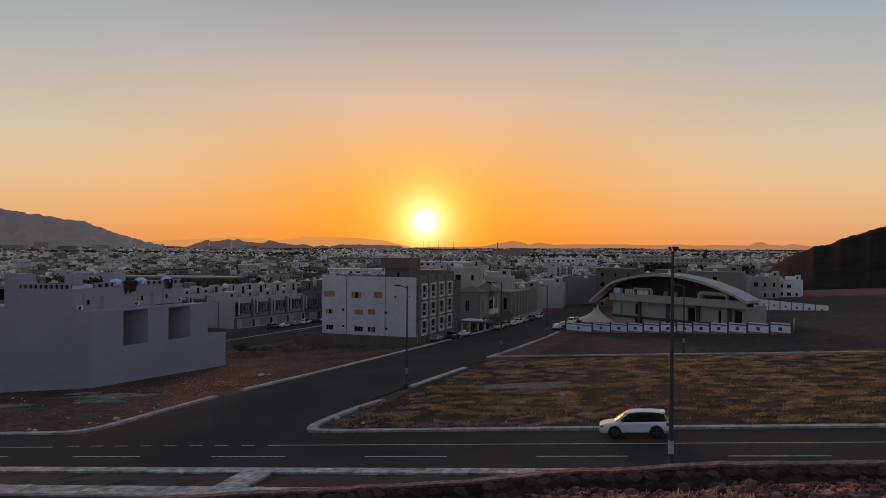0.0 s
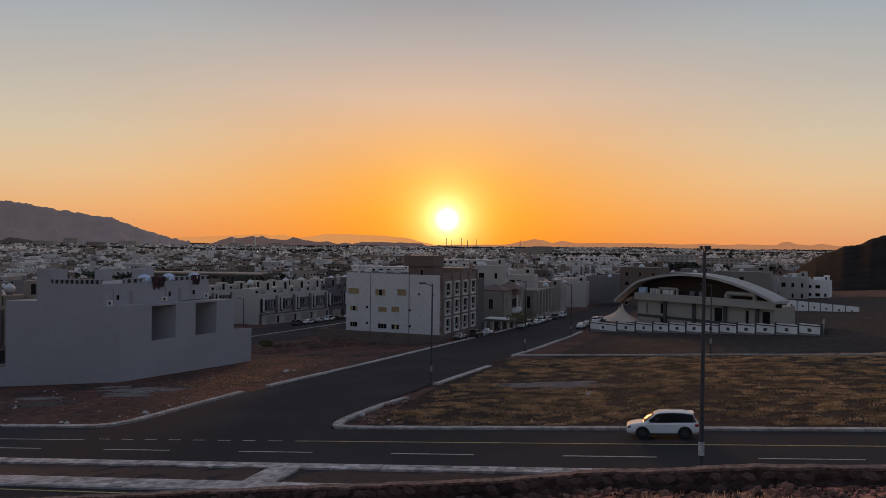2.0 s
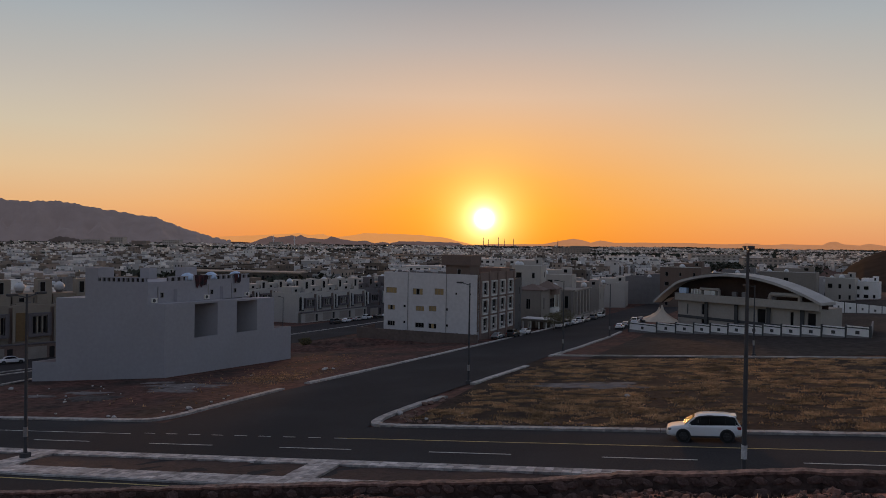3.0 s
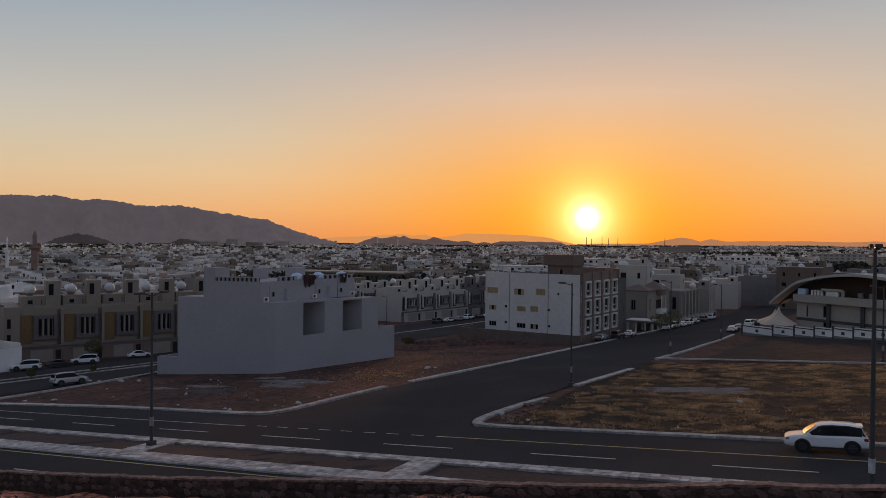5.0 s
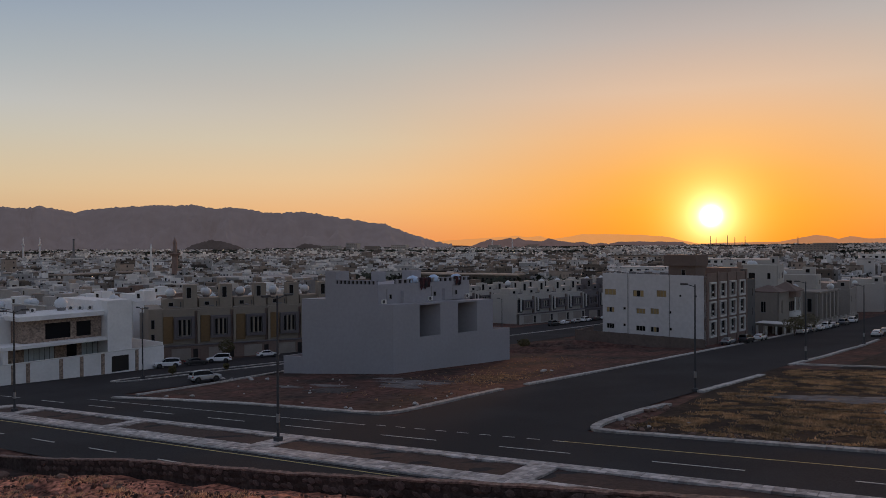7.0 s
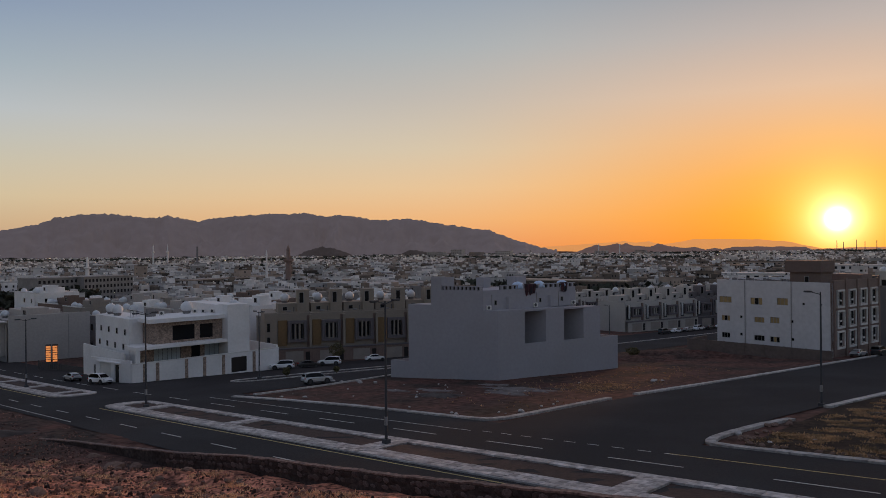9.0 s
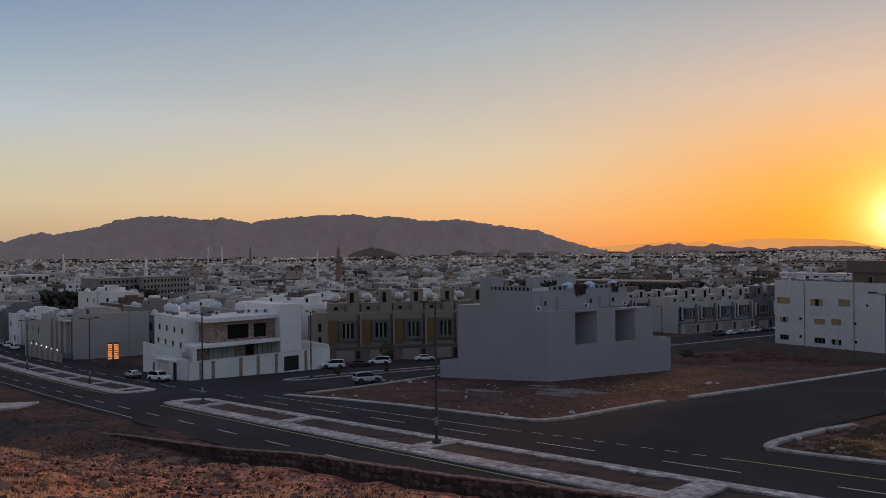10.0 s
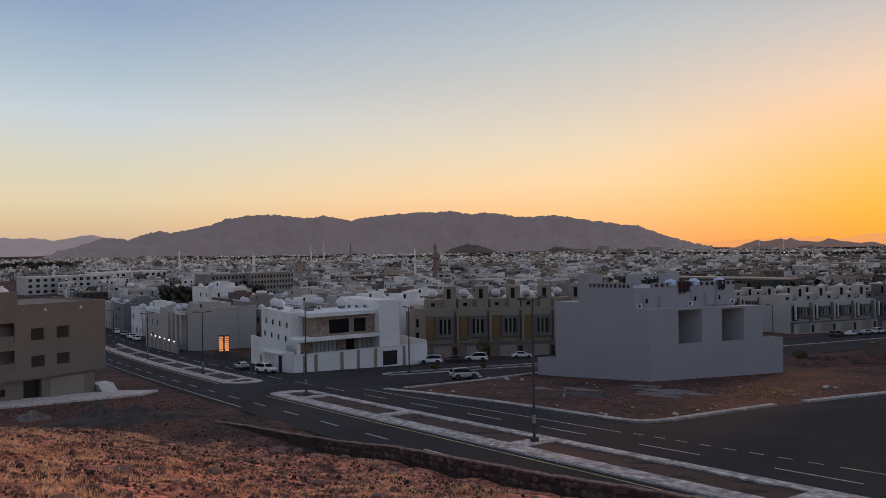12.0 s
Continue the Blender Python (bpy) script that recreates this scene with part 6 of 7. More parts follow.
class Blocks:
    """Collects many boxes in plain lists, for one mesh."""

    def __init__(self):
        self.v, self.f, self.m = [], [], []

    def add(self, cx, cy, z0, z1, w, d, ang, mi):
        c, s = math.cos(ang), math.sin(ang)
        k = len(self.v)
        for z in (z0, z1):
            for sx, sy in ((-1, -1), (1, -1), (1, 1), (-1, 1)):
                x, y = sx * w / 2, sy * d / 2
                self.v.append((cx + c * x - s * y, cy + s * x + c * y, z))
        for q in ((0, 1, 5, 4), (1, 2, 6, 5), (2, 3, 7, 6), (3, 0, 4, 7), (4, 5, 6, 7)):
            self.f.append(tuple(k + i for i in q))
            self.m.append(mi)

    def local(self, cx, cy, ang, lx, ly):
        c, s = math.cos(ang), math.sin(ang)
        return cx + c * lx - s * ly, cy + s * lx + c * ly

    def build(self, name, mats, label, category):
        me = bpy.data.meshes.new(name)
        me.from_pydata(self.v, [], self.f)
        for mm in mats:
            me.materials.append(mm)
        me.polygons.foreach_set("material_index", self.m)
        return tagged(new(name, me), label, category, kind="stuff")


def city_house(bl, x, y, w, d, h, ang, detail):
    """detail 2: windows, parapets and roof clutter; 1: a few windows and roof pieces; 0: body, roof room and tank."""
    z = ground(x, y)
    mi = 0 if crnd.random() < 0.6 else 1
    bl.add(x, y, z - 2, z + h, w, d, ang, mi)
    top = z + h
    tx, ty = bl.local(x, y, ang, crnd.uniform(-0.3, 0.3) * w, crnd.uniform(-0.2, 0.3) * d)
    bl.add(tx, ty, top - 0.05, top + crnd.uniform(2.2, 3.6), w * 0.32, d * 0.3, ang, mi)
    if detail == 0:
        tx, ty = bl.local(x, y, ang, crnd.uniform(-0.4, 0.4) * w, -d * 0.4)
        bl.add(tx, ty, top - 0.05, top + crnd.uniform(1.0, 2.4), crnd.uniform(1.5, 4.0), 2.0, ang, 0 if crnd.random() < 0.6 else 2)
        px, py = bl.local(x, y, ang, crnd.uniform(-0.2, 0.2) * w, -d / 2)
        bl.add(px, py, z + h * 0.2, z + h * 0.55, w * 0.45, 0.12, ang, 2)
        return
    for lx, ly, ww, dd in ((0, -d / 2 + 0.15, w, 0.3), (w / 2 - 0.15, 0, 0.3, d)):
        px, py = bl.local(x, y, ang, lx, ly)
        bl.add(px, py, top - 0.05, top + 0.9, ww, dd, ang, mi)
    for k in range(crnd.randint(5, 9) if detail == 2 else crnd.randint(2, 4)):
        tx, ty = bl.local(x, y, ang, crnd.uniform(-0.44, 0.44) * w, crnd.uniform(-0.46, 0.2) * d)
        q = crnd.uniform(0.5, 1.5)
        bl.add(tx, ty, top - 0.05, top + crnd.uniform(1.1, 2.2), q, q, ang + 0.6 * (k % 2), crnd.choice((0, 0, 0, 2, 3)))
    lev = max(2, int(h / 3.6))
    for k in range(lev):
        for side in (0, 1):
            length = w if side == 0 else d
            n = max(2, int(length / (3.2 if detail == 2 else 4.5)))
            for i in range(n):
                if crnd.random() < 0.25:
                    continue
                u = (i + 0.5) / n - 0.5
                ww = crnd.choice((0.7, 1.0, 1.6))
                zz = z + (k + 0.35) * h / lev
                if side == 0:
                    px, py = bl.local(x, y, ang, u * w, -d / 2)
                    bl.add(px, py, zz, zz + 1.5, ww, 0.1, ang, 2)
                else:
                    px, py = bl.local(x, y, ang, w / 2, u * d)
                    bl.add(px, py, zz, zz + 1.5, 0.1, ww, ang, 2)


def az_of(x, y):
    return math.degrees(math.atan2(-x, y))


def free(x, y):
    d, a = math.hypot(x, y), az_of(x, y)
    if not -24 < a < 97:
        return False
    if 16 < y < 66 and x > -900:
        return False
    sx = side_x(-34, y)
    if y < 900 and abs(x - sx) < 15:
        return False
    if y < 700 and abs(x - side_x(-106, y)) < 17:
        return False
    if 66.5 < a < 77 and 395 < d < 500:
        return False
    if a < -9.5 and d < 1000:
        return False
    if x > -20 and y < 352:
        return False
    if d < 262 or (x > -125 and y < 335) or (x > -260 and y < 172):
        return False
    if -165 < x < -95 and y < 330:
        return False
    return True


def quarter_house(x, y, w, d, h, ang):
    """One of the nearest houses of the plain: body, parapet, roof room, windows and roof tanks."""
    m = pose(x, y, ground(x, y), 0, 0, math.degrees(ang))
    white = crnd.random() < 0.6
    wm = crnd.choice((WHITE_RENDER, CREAM_RENDER, GREIGE)) if white else crnd.choice((TAUPE, MID_GREY, BROWN_RENDER))
    o = thing("house", m, ("pale" if white else "dark") + " flat-roofed house in the close-set old quarter", "house", "houses of the quarter")
    slab("body", o, wm, (-w / 2, -d / 2, -2, w / 2, d / 2, h))
    slab("parapet", o, wm, (-w / 2 - 0.02, -d / 2 - 0.02, h, w / 2, -d / 2 + 0.25, h + 0.9), (w / 2 - 0.25, -d / 2 + 0.25, h, w / 2 + 0.02, d / 2, h + 0.9))
    slab("roof_room", o, wm, (-w * 0.1, -d * 0.05, h, w * 0.28, d * 0.3, h + 2.8))
    slab("roof_door", o, DARK_DOOR, (0, -d * 0.05 - 0.06, h, 0.9, -d * 0.05 - 0.003, h + 2.1))
    lev = max(2, int(h / 3.6))
    for k in range(lev):
        for i in range(3):
            if crnd.random() < 0.8:
                c, z0 = ((i + 0.5) / 3 - 0.5) * w, (k + 0.35) * h / lev
                slab("window", o, GLASS, (c - 0.55, -d / 2 - 0.05, z0, c + 0.55, -d / 2 - 0.003, z0 + 1.4))
                slab("window", o, GLASS, (w / 2 + 0.003, c / w * d - 0.5, z0, w / 2 + 0.05, c / w * d + 0.5, z0 + 1.4))
    for k in range(2):
        water_tank(m @ pose(crnd.uniform(-0.4, 0.4) * w, -d * crnd.uniform(0.15, 0.4), h), crnd.uniform(0.7, 1.0))
    ac_unit(m @ pose(crnd.uniform(-0.3, 0.3) * w, -d * 0.42, h))
    ac_unit(m @ pose(-w * 0.42, -d * 0.2, h))


near_b, mid_b, far_b = Blocks(), Blocks(), Blocks()
singles = 0
groves = []
for pitch, lo, hi, bl, detail in ((15.0, 255, 640, near_b, 2), (16.0, 640, 1100, mid_b, 1), (17.0, 1100, 1700, far_b, 0), (24.0, 1700, 4200, far_b, 0)):
    n = int(hi / pitch) + 2
    for i in range(-n, n):
        for j in range(-2, n):
            gx, gy = i * pitch + (8 if i % 4 == 0 else 0), j * pitch + (7 if j % 5 == 0 else 0)
            x, y = gx * 0.992 + gy * 0.127, gy * 0.992 - gx * 0.02
            d = math.hypot(x, y)
            if not lo <= d < hi or not free(x, y):
                continue
            park = noise.noise((x * 0.0042, y * 0.0042, 8.0))
            if park > (0.24 if d < 1700 else 0.34):
                groves.append((x, y, d))
                continue
            if park < -0.36 or crnd.random() < 0.14:
                continue
            s = pitch / 20.0 if pitch > 20 else 0.82
            w, dd = crnd.uniform(9, 18) * s, crnd.uniform(9, 17) * s
            h = crnd.choice((3.6, 4.0, 4.2, 6.8, 7.2, 7.8, 8.4, 9.6)) * crnd.uniform(0.92, 1.08)
            if crnd.random() < 0.06 and d > 500:
                h *= crnd.uniform(1.3, 1.8)
            if d > 900:
                h *= 1.0 - (d - 900) / 9000
            if detail == 2 and d < 345 and singles < 46:
                singles += 1
                quarter_house(x, y, w, dd, h, -0.05 + crnd.uniform(-0.06, 0.06))
                continue
            city_house(bl, x + crnd.uniform(-2, 2), y + crnd.uniform(-2, 2), w, dd, h, -0.05 + crnd.uniform(-0.06, 0.06) + (0.3 * noise.noise((x * 0.001, y * 0.001, 0)) if d > 600 else 0), detail)
CM = [CITY_A, CITY_B, CITY_C, CITY_D]
near_b.build("city_houses", CM, "close-set white and sand flat-roofed houses of the city", "houses")
mid_b.build("city_houses", CM, "white and sand flat-roofed houses filling the plain", "houses")
far_b.build("city_houses", [HAZED_A, HAZED_B, HAZED_C, CITY_D], "far houses of the city towards the hills, paled for haze", "houses")

# larger buildings that stand out of the roofs
big, big_far = Blocks(), Blocks()


def long_block(bl, x, y, w, d, h, ang, mi, rows, cols):
    z = ground(x, y)
    bl.add(x, y, z - 2, z + h, w, d, ang, mi)
    bl.add(x, y, z + h, z + h + 0.8, w + 0.6, d + 0.6, ang, mi)
    for k in range(rows):
        for i in range(cols):
            px, py = bl.local(x, y, ang, ((i + 0.5) / cols - 0.5) * w, -d / 2)
            zz = z + (k + 0.3) * h / rows
            bl.add(px, py, zz, zz + h / rows * 0.5, w / cols * 0.5, 0.14, ang, 2)


def at_az(a, d):
    return -d * math.sin(radians(a)), d * math.cos(radians(a))


for a, d, w, h, mi, rows, cols in ((72.3, 480, 28, 14, 3, 4, 10), (69.2, 490, 34, 14, 3, 4, 14), (60.0, 560, 90, 9, 1, 2, 30), (66.0, 620, 70, 8, 1, 2, 22), (49.5, 430, 60, 9, 0, 2, 14), (46.5, 440, 46, 9, 0, 2, 12), (33.5, 480, 80, 8, 1, 1, 26), (26.5, 760, 110, 10, 1, 2, 20), (22.5, 820, 90, 10, 1, 2, 16), (18.0, 900, 120, 12, 1, 2, 20), (44.0, 1900, 50, 20, 0, 5, 8), (42.3, 1950, 34, 26, 0, 6, 6), (40.8, 2000, 40, 18, 1, 5, 8), (38.6, 1900, 44, 22, 0, 5, 8), (13.5, 700, 70, 13, 0, 3, 12), (8.0, 1500, 60, 20, 1, 5, 10), (7.0, 1520, 40, 24, 1, 6, 8), (3.0, 900, 60, 14, 0, 3, 10), (-3.0, 1100, 70, 16, 0, 4, 10), (-6.5, 1000, 60, 14, 1, 3, 10), (31.0, 2300, 40, 18, 0, 5, 8), (28.0, 2400, 36, 18, 1, 5, 8), (20.0, 560, 60, 10, 0, 2, 10), (83, 600, 60, 12, 0, 3, 12), (79, 640, 60, 13, 0, 3, 12)):
    x, y = at_az(a, d)
    long_block(big if d < 1000 else big_far, x, y, w, 18, h, 0.27 + math.pi / 2 if a > 55 else 0.2, mi, rows, cols)
big.build("city_blocks", CM, "larger pale blocks and schools with rows of dark windows", "buildings")
# low contrast of tower walls and windows stands in for haze
big_far.build("city_blocks", [mat("dusty_tower_walls", (0.42, 0.37, 0.33), 0.95, vary=0.08, scale=0.3, island=0.15), HAZED_B, mat("dusty_tower_windows", (0.2, 0.17, 0.15), 0.8, vary=0.1, scale=0.3), CITY_D], "far tower blocks at the plain's edge, paled for haze", "buildings")

# minarets and masts
PINK = mat("pink_stone", (0.25, 0.175, 0.15), 0.9, vary=0.1, scale=0.6)


def minaret(a, d, h, r, m, label):
    x, y = at_az(a, d)
    z = ground(x, y)
    t = thing("minaret", pose(x, y, z), label, "minaret", "minarets")
    b = bmesh.new()
    rod(b, (0, 0, -1), (0, 0, h * 0.62), r, r * 0.9, 12)
    part("shaft", b, m, t)
    b = bmesh.new()
    rod(b, (0, 0, h * 0.62), (0, 0, h * 0.66), r * 1.1, r * 1.7, 12)
    rod(b, (0, 0, h * 0.66), (0, 0, h * 0.69), r * 1.7, r * 1.7, 12)
    part("balcony", b, m, t)
    b = bmesh.new()
    rod(b, (0, 0, h * 0.69), (0, 0, h * 0.88), r * 0.62, r * 0.58, 12)
    part("upper_shaft", b, m, t)
    b = bmesh.new()
    rod(b, (0, 0, h * 0.88), (0, 0, h), r * 0.75, 0.04, 12)
    part("spire", b, m, t)


minaret(55.75, 520, 34, 2.2, PINK, "pink stone minaret with a round balcony")
minaret(57.4, 530, 30, 1.0, WHITE_RENDER, "slender white minaret over the roofs")
for a, d, h in ((64.6, 1400, 42), (65.6, 1420, 42), (31.2, 2300, 40), (29.6, 2250, 40), (75.4, 900, 30), (70.0, 620, 26)):
    minaret(a, d, h, 1.6, WHITE_RENDER, "far white minaret over the city")
for a, d, h in ((14.6, 3000, 44), (14.2, 3000, 38), (13.4, 3000, 46), (12.9, 3000, 40), (12.2, 3000, 42), (8.7, 2600, 40), (36.5, 2800, 36), (62.5, 900, 34)):
    x, y = at_az(a, d)
    o = thing("chimney", pose(x, y, ground(x, y)), "tall thin far chimney on the horizon", "chimney", "far chimneys")
    b = bmesh.new()
    rod(b, (0, 0, 0), (0, 0, h), 1.6, 1.0, 10)
    part("shaft", b, MID_GREY, o)
    b = bmesh.new()
    rod(b, (0, 0, h), (0, 0, h + 1), 1.1, 1.1, 10)
    part("rim", b, DARK_TRIM, o)

# groves of date palms and dark trees between the houses
LEAF = mat("dark_foliage", (0.04, 0.043, 0.028), 0.9, vary=0.25, scale=0.5, island=0.35)
vs, fs = [], []


def leaf_clump(x, y, z, r, n):
    for i in range(n):
        u, v_, t = crnd.gauss(0, 0.5), crnd.gauss(0, 0.5), crnd.uniform(0.1, 1.0)
        px, py, pz = x + u * r, y + v_ * r, z + t * r * 1.5
        a, b_ = crnd.uniform(0, 6.28), crnd.uniform(-0.7, 0.7)
        s = r * crnd.uniform(0.25, 0.5)
        dx, dy, dz = math.cos(a) * s, math.sin(a) * s, b_ * s
        ex, ey, ez = -math.sin(a) * s * 0.7, math.cos(a) * s * 0.7, s * 0.8
        k = len(vs)
        vs.extend([(px - dx, py - dy, pz - dz), (px + ex, py + ey, pz + ez), (px + dx, py + dy, pz + dz), (px - ex, py - ey, pz - ez)])
        fs.append((k, k + 1, k + 2, k + 3))


for x, y, d in groves:
    for i in range(3 if d < 1500 else 4):
        px, py = x + crnd.uniform(-0.5, 0.5) * (24 if d < 1500 else 56), y + crnd.uniform(-0.5, 0.5) * (24 if d < 1500 else 56)
        leaf_clump(px, py, ground(px, py), crnd.uniform(3.0, 5.0) * (1 if d < 1500 else 1.5), 12)
for i in range(2600):
    a, d = crnd.uniform(-20, 95), crnd.uniform(300, 1600)
    x, y = at_az(a, d)
    if free(x, y):
        leaf_clump(x, y, ground(x, y), crnd.uniform(2.4, 4.0), 10)
for i in range(60):
    x, y = at_az(crnd.uniform(69.5, 76.5), crnd.uniform(425, 455))
    leaf_clump(x, y, ground(x, y) + 1.5, crnd.uniform(3.5, 5.5), 16)
me = bpy.data.meshes.new("city_trees")
me.from_pydata(vs, [], fs)
me.materials.append(LEAF)
tagged(new("city_trees", me), "dark groves of trees between the houses", "trees", kind="stuff")

# street lights that are already lit, far off
sl = Blocks()
for i in range(150):
    a, d = crnd.uniform(10, 92), crnd.uniform(320, 2600)
    x, y = at_az(a, d)
    z = ground(x, y) + crnd.uniform(6, 10)
    s = d / 1000
    sl.add(x, y, z, z + 0.55 * s, 0.6 * s, 0.6 * s, 0.3, 0)
sl.build("far_street_lights", [glow_mat("far_lamp_glow", (1.0, 0.78, 0.5), 2.2)], "tiny lit street and house lamps across the city", "lamps")


# ---- street lamps ----
LENS = mat("lamp_lens", (0.12, 0.12, 0.12), 0.5, vary=0.05)
POLE = mat("grey_pole_paint", (0.055, 0.055, 0.06), 0.75, 0.0, vary=0.1, scale=3)
BAND = mat("reflective_band", (0.5, 0.5, 0.5), 0.5, vary=0.35, scale=6)


def street_lamp(x, y, h, double, ang, label):
    zb = ground(x, y) + (0.17 if double else 0.0)
    t = thing("street_lamp", pose(x, y, zb, 0, 0, ang), label, "street lamp", "street lamps")
    b = bmesh.new()
    rod(b, (0, 0, 0.35), (0, 0, h), 0.13, 0.075, 12)
    part("pole", b, POLE, t)
    b = boxes((-0.28, -0.28, -0.3, 0.28, 0.28, 0.35), bevel=0.03)
    part("base", b, POLE, t)
    b = bmesh.new()
    rod(b, (0, 0, 1.5), (0, 0, 2.2), 0.15, 0.147, 12)
    part("band", b, BAND if x > 0 and double else STEEL, t, "pale reflective band")
    for s in ((-1, 1) if double else (-1,)):
        b = bmesh.new()
        rod(b, (0, 0, h - 0.25), (s * 0.9, 0, h - 0.02), 0.05, 0.04, 8)
        part("arm", b, POLE, t)
        b = boxes((min(s * 0.8, s * 1.6), -0.16, h - 0.06, max(s * 0.8, s * 1.6), 0.16, h + 0.10), bevel=0.03)
        head = part("lamp_head", b, POLE, t)
        part("lens", boxes((min(s * 0.95, s * 1.5), -0.12, h - 0.09, max(s * 0.95, s * 1.5), 0.12, h - 0.062)), LENS, head)
    return t


LD = "tall grey street lamp with two arms in the paved median"
for x, y, h in ((3.3, 39.3, 12.3), (-44.6, 39.6, 11.8), (-87.7, 38.6, 11.6), (-131.1, 37.9, 11.2), (-174.5, 38.0, 10.6), (-215, 38, 10.5)):
    street_lamp(x, y, h, True, 90, LD)
LS = "tall grey street lamp with one arm beside the side road"
for x, y, h in ((-22.9, 80.4, 11.8), (-17.4, 118.6, 11.9), (-12.6, 152.6, 11.0), (10.8, 109.4, 10.0)):
    street_lamp(x, y, h, False, 0, LS)
street_lamp(-106.6, 66.4, 11.4, True, 0, "tall grey street lamp on the narrow cross-road median")
street_lamp(-99.0, 168.0, 10.0, False, 0, "grey street lamp beside the cross road")

# ---- vehicles ----
TYRE = mat("tyre_rubber", (0.02, 0.02, 0.02), 0.9, vary=0.1)
RIM = mat("alloy_rim", (0.07, 0.07, 0.075), 0.35, 0.8, vary=0.05)
CAR_GLASS = mat("tinted_car_glass", (0.008, 0.009, 0.011), 0.2, vary=0.05, spec=0.25)
HEAD = mat("headlamp_glass", (0.22, 0.23, 0.24), 0.25, vary=0.05)
TAIL = mat("tail_lamp", (0.32, 0.02, 0.02), 0.25, vary=0.05)
PLASTIC = mat("black_bumper_plastic", (0.025, 0.025, 0.027), 0.6, vary=0.1)


def paint_mat(name, c, metal=0.0):
    m = mat(name, c, 0.3, metal, vary=0.02, scale=2)
    m.node_tree.nodes["Principled BSDF"].inputs["Coat Weight"].default_value = 0.6
    return m


CAR_WHITE = paint_mat("white_car_paint", (0.82, 0.82, 0.83))
CAR_SILVER = paint_mat("silver_car_paint", (0.42, 0.43, 0.45), 0.4)
CAR_BLACK = paint_mat("black_car_paint", (0.015, 0.015, 0.018))
CAR_GREY = paint_mat("grey_car_paint", (0.14, 0.15, 0.17), 0.3)
# stations: x from the rear bumper, half width, underside, shoulder height, deck height
SUV = dict(L=4.8, body=[(0.0, 0.78, 0.55, 0.80, 0.95), (0.12, 0.88, 0.42, 0.95, 1.10), (0.5, 0.92, 0.36, 1.0, 1.13), (1.3, 0.925, 0.34, 1.02, 1.13), (2.6, 0.925, 0.34, 1.0, 1.11), (3.3, 0.92, 0.35, 0.99, 1.12), (3.9, 0.91, 0.36, 0.97, 1.09), (4.45, 0.88, 0.40, 0.90, 1.02), (4.72, 0.80, 0.44, 0.80, 0.90), (4.8, 0.62, 0.52, 0.68, 0.72)],
           cabin=[(0.12, 1.10, 0.86), (0.36, 1.70, 0.70), (1.0, 1.81, 0.72), (2.0, 1.84, 0.73), (2.55, 1.80, 0.72), (2.85, 1.70, 0.70), (3.62, 1.10, 0.80)], wheels=(0.95, 3.72), r=0.42)
SEDAN = dict(L=4.6, body=[(0.0, 0.72, 0.5, 0.72, 0.88), (0.15, 0.84, 0.38, 0.84, 0.99), (0.7, 0.88, 0.32, 0.90, 1.0), (1.5, 0.89, 0.3, 0.92, 0.99), (2.6, 0.89, 0.3, 0.9, 0.97), (3.3, 0.885, 0.3, 0.87, 0.94), (3.9, 0.87, 0.31, 0.80, 0.87), (4.4, 0.8, 0.34, 0.66, 0.74), (4.6, 0.6, 0.42, 0.58, 0.62)],
             cabin=[(0.65, 0.96, 0.80), (1.2, 1.34, 0.62), (1.7, 1.45, 0.62), (2.3, 1.46, 0.62), (2.7, 1.38, 0.62), (3.45, 0.93, 0.76)], wheels=(0.9, 3.65), r=0.33)


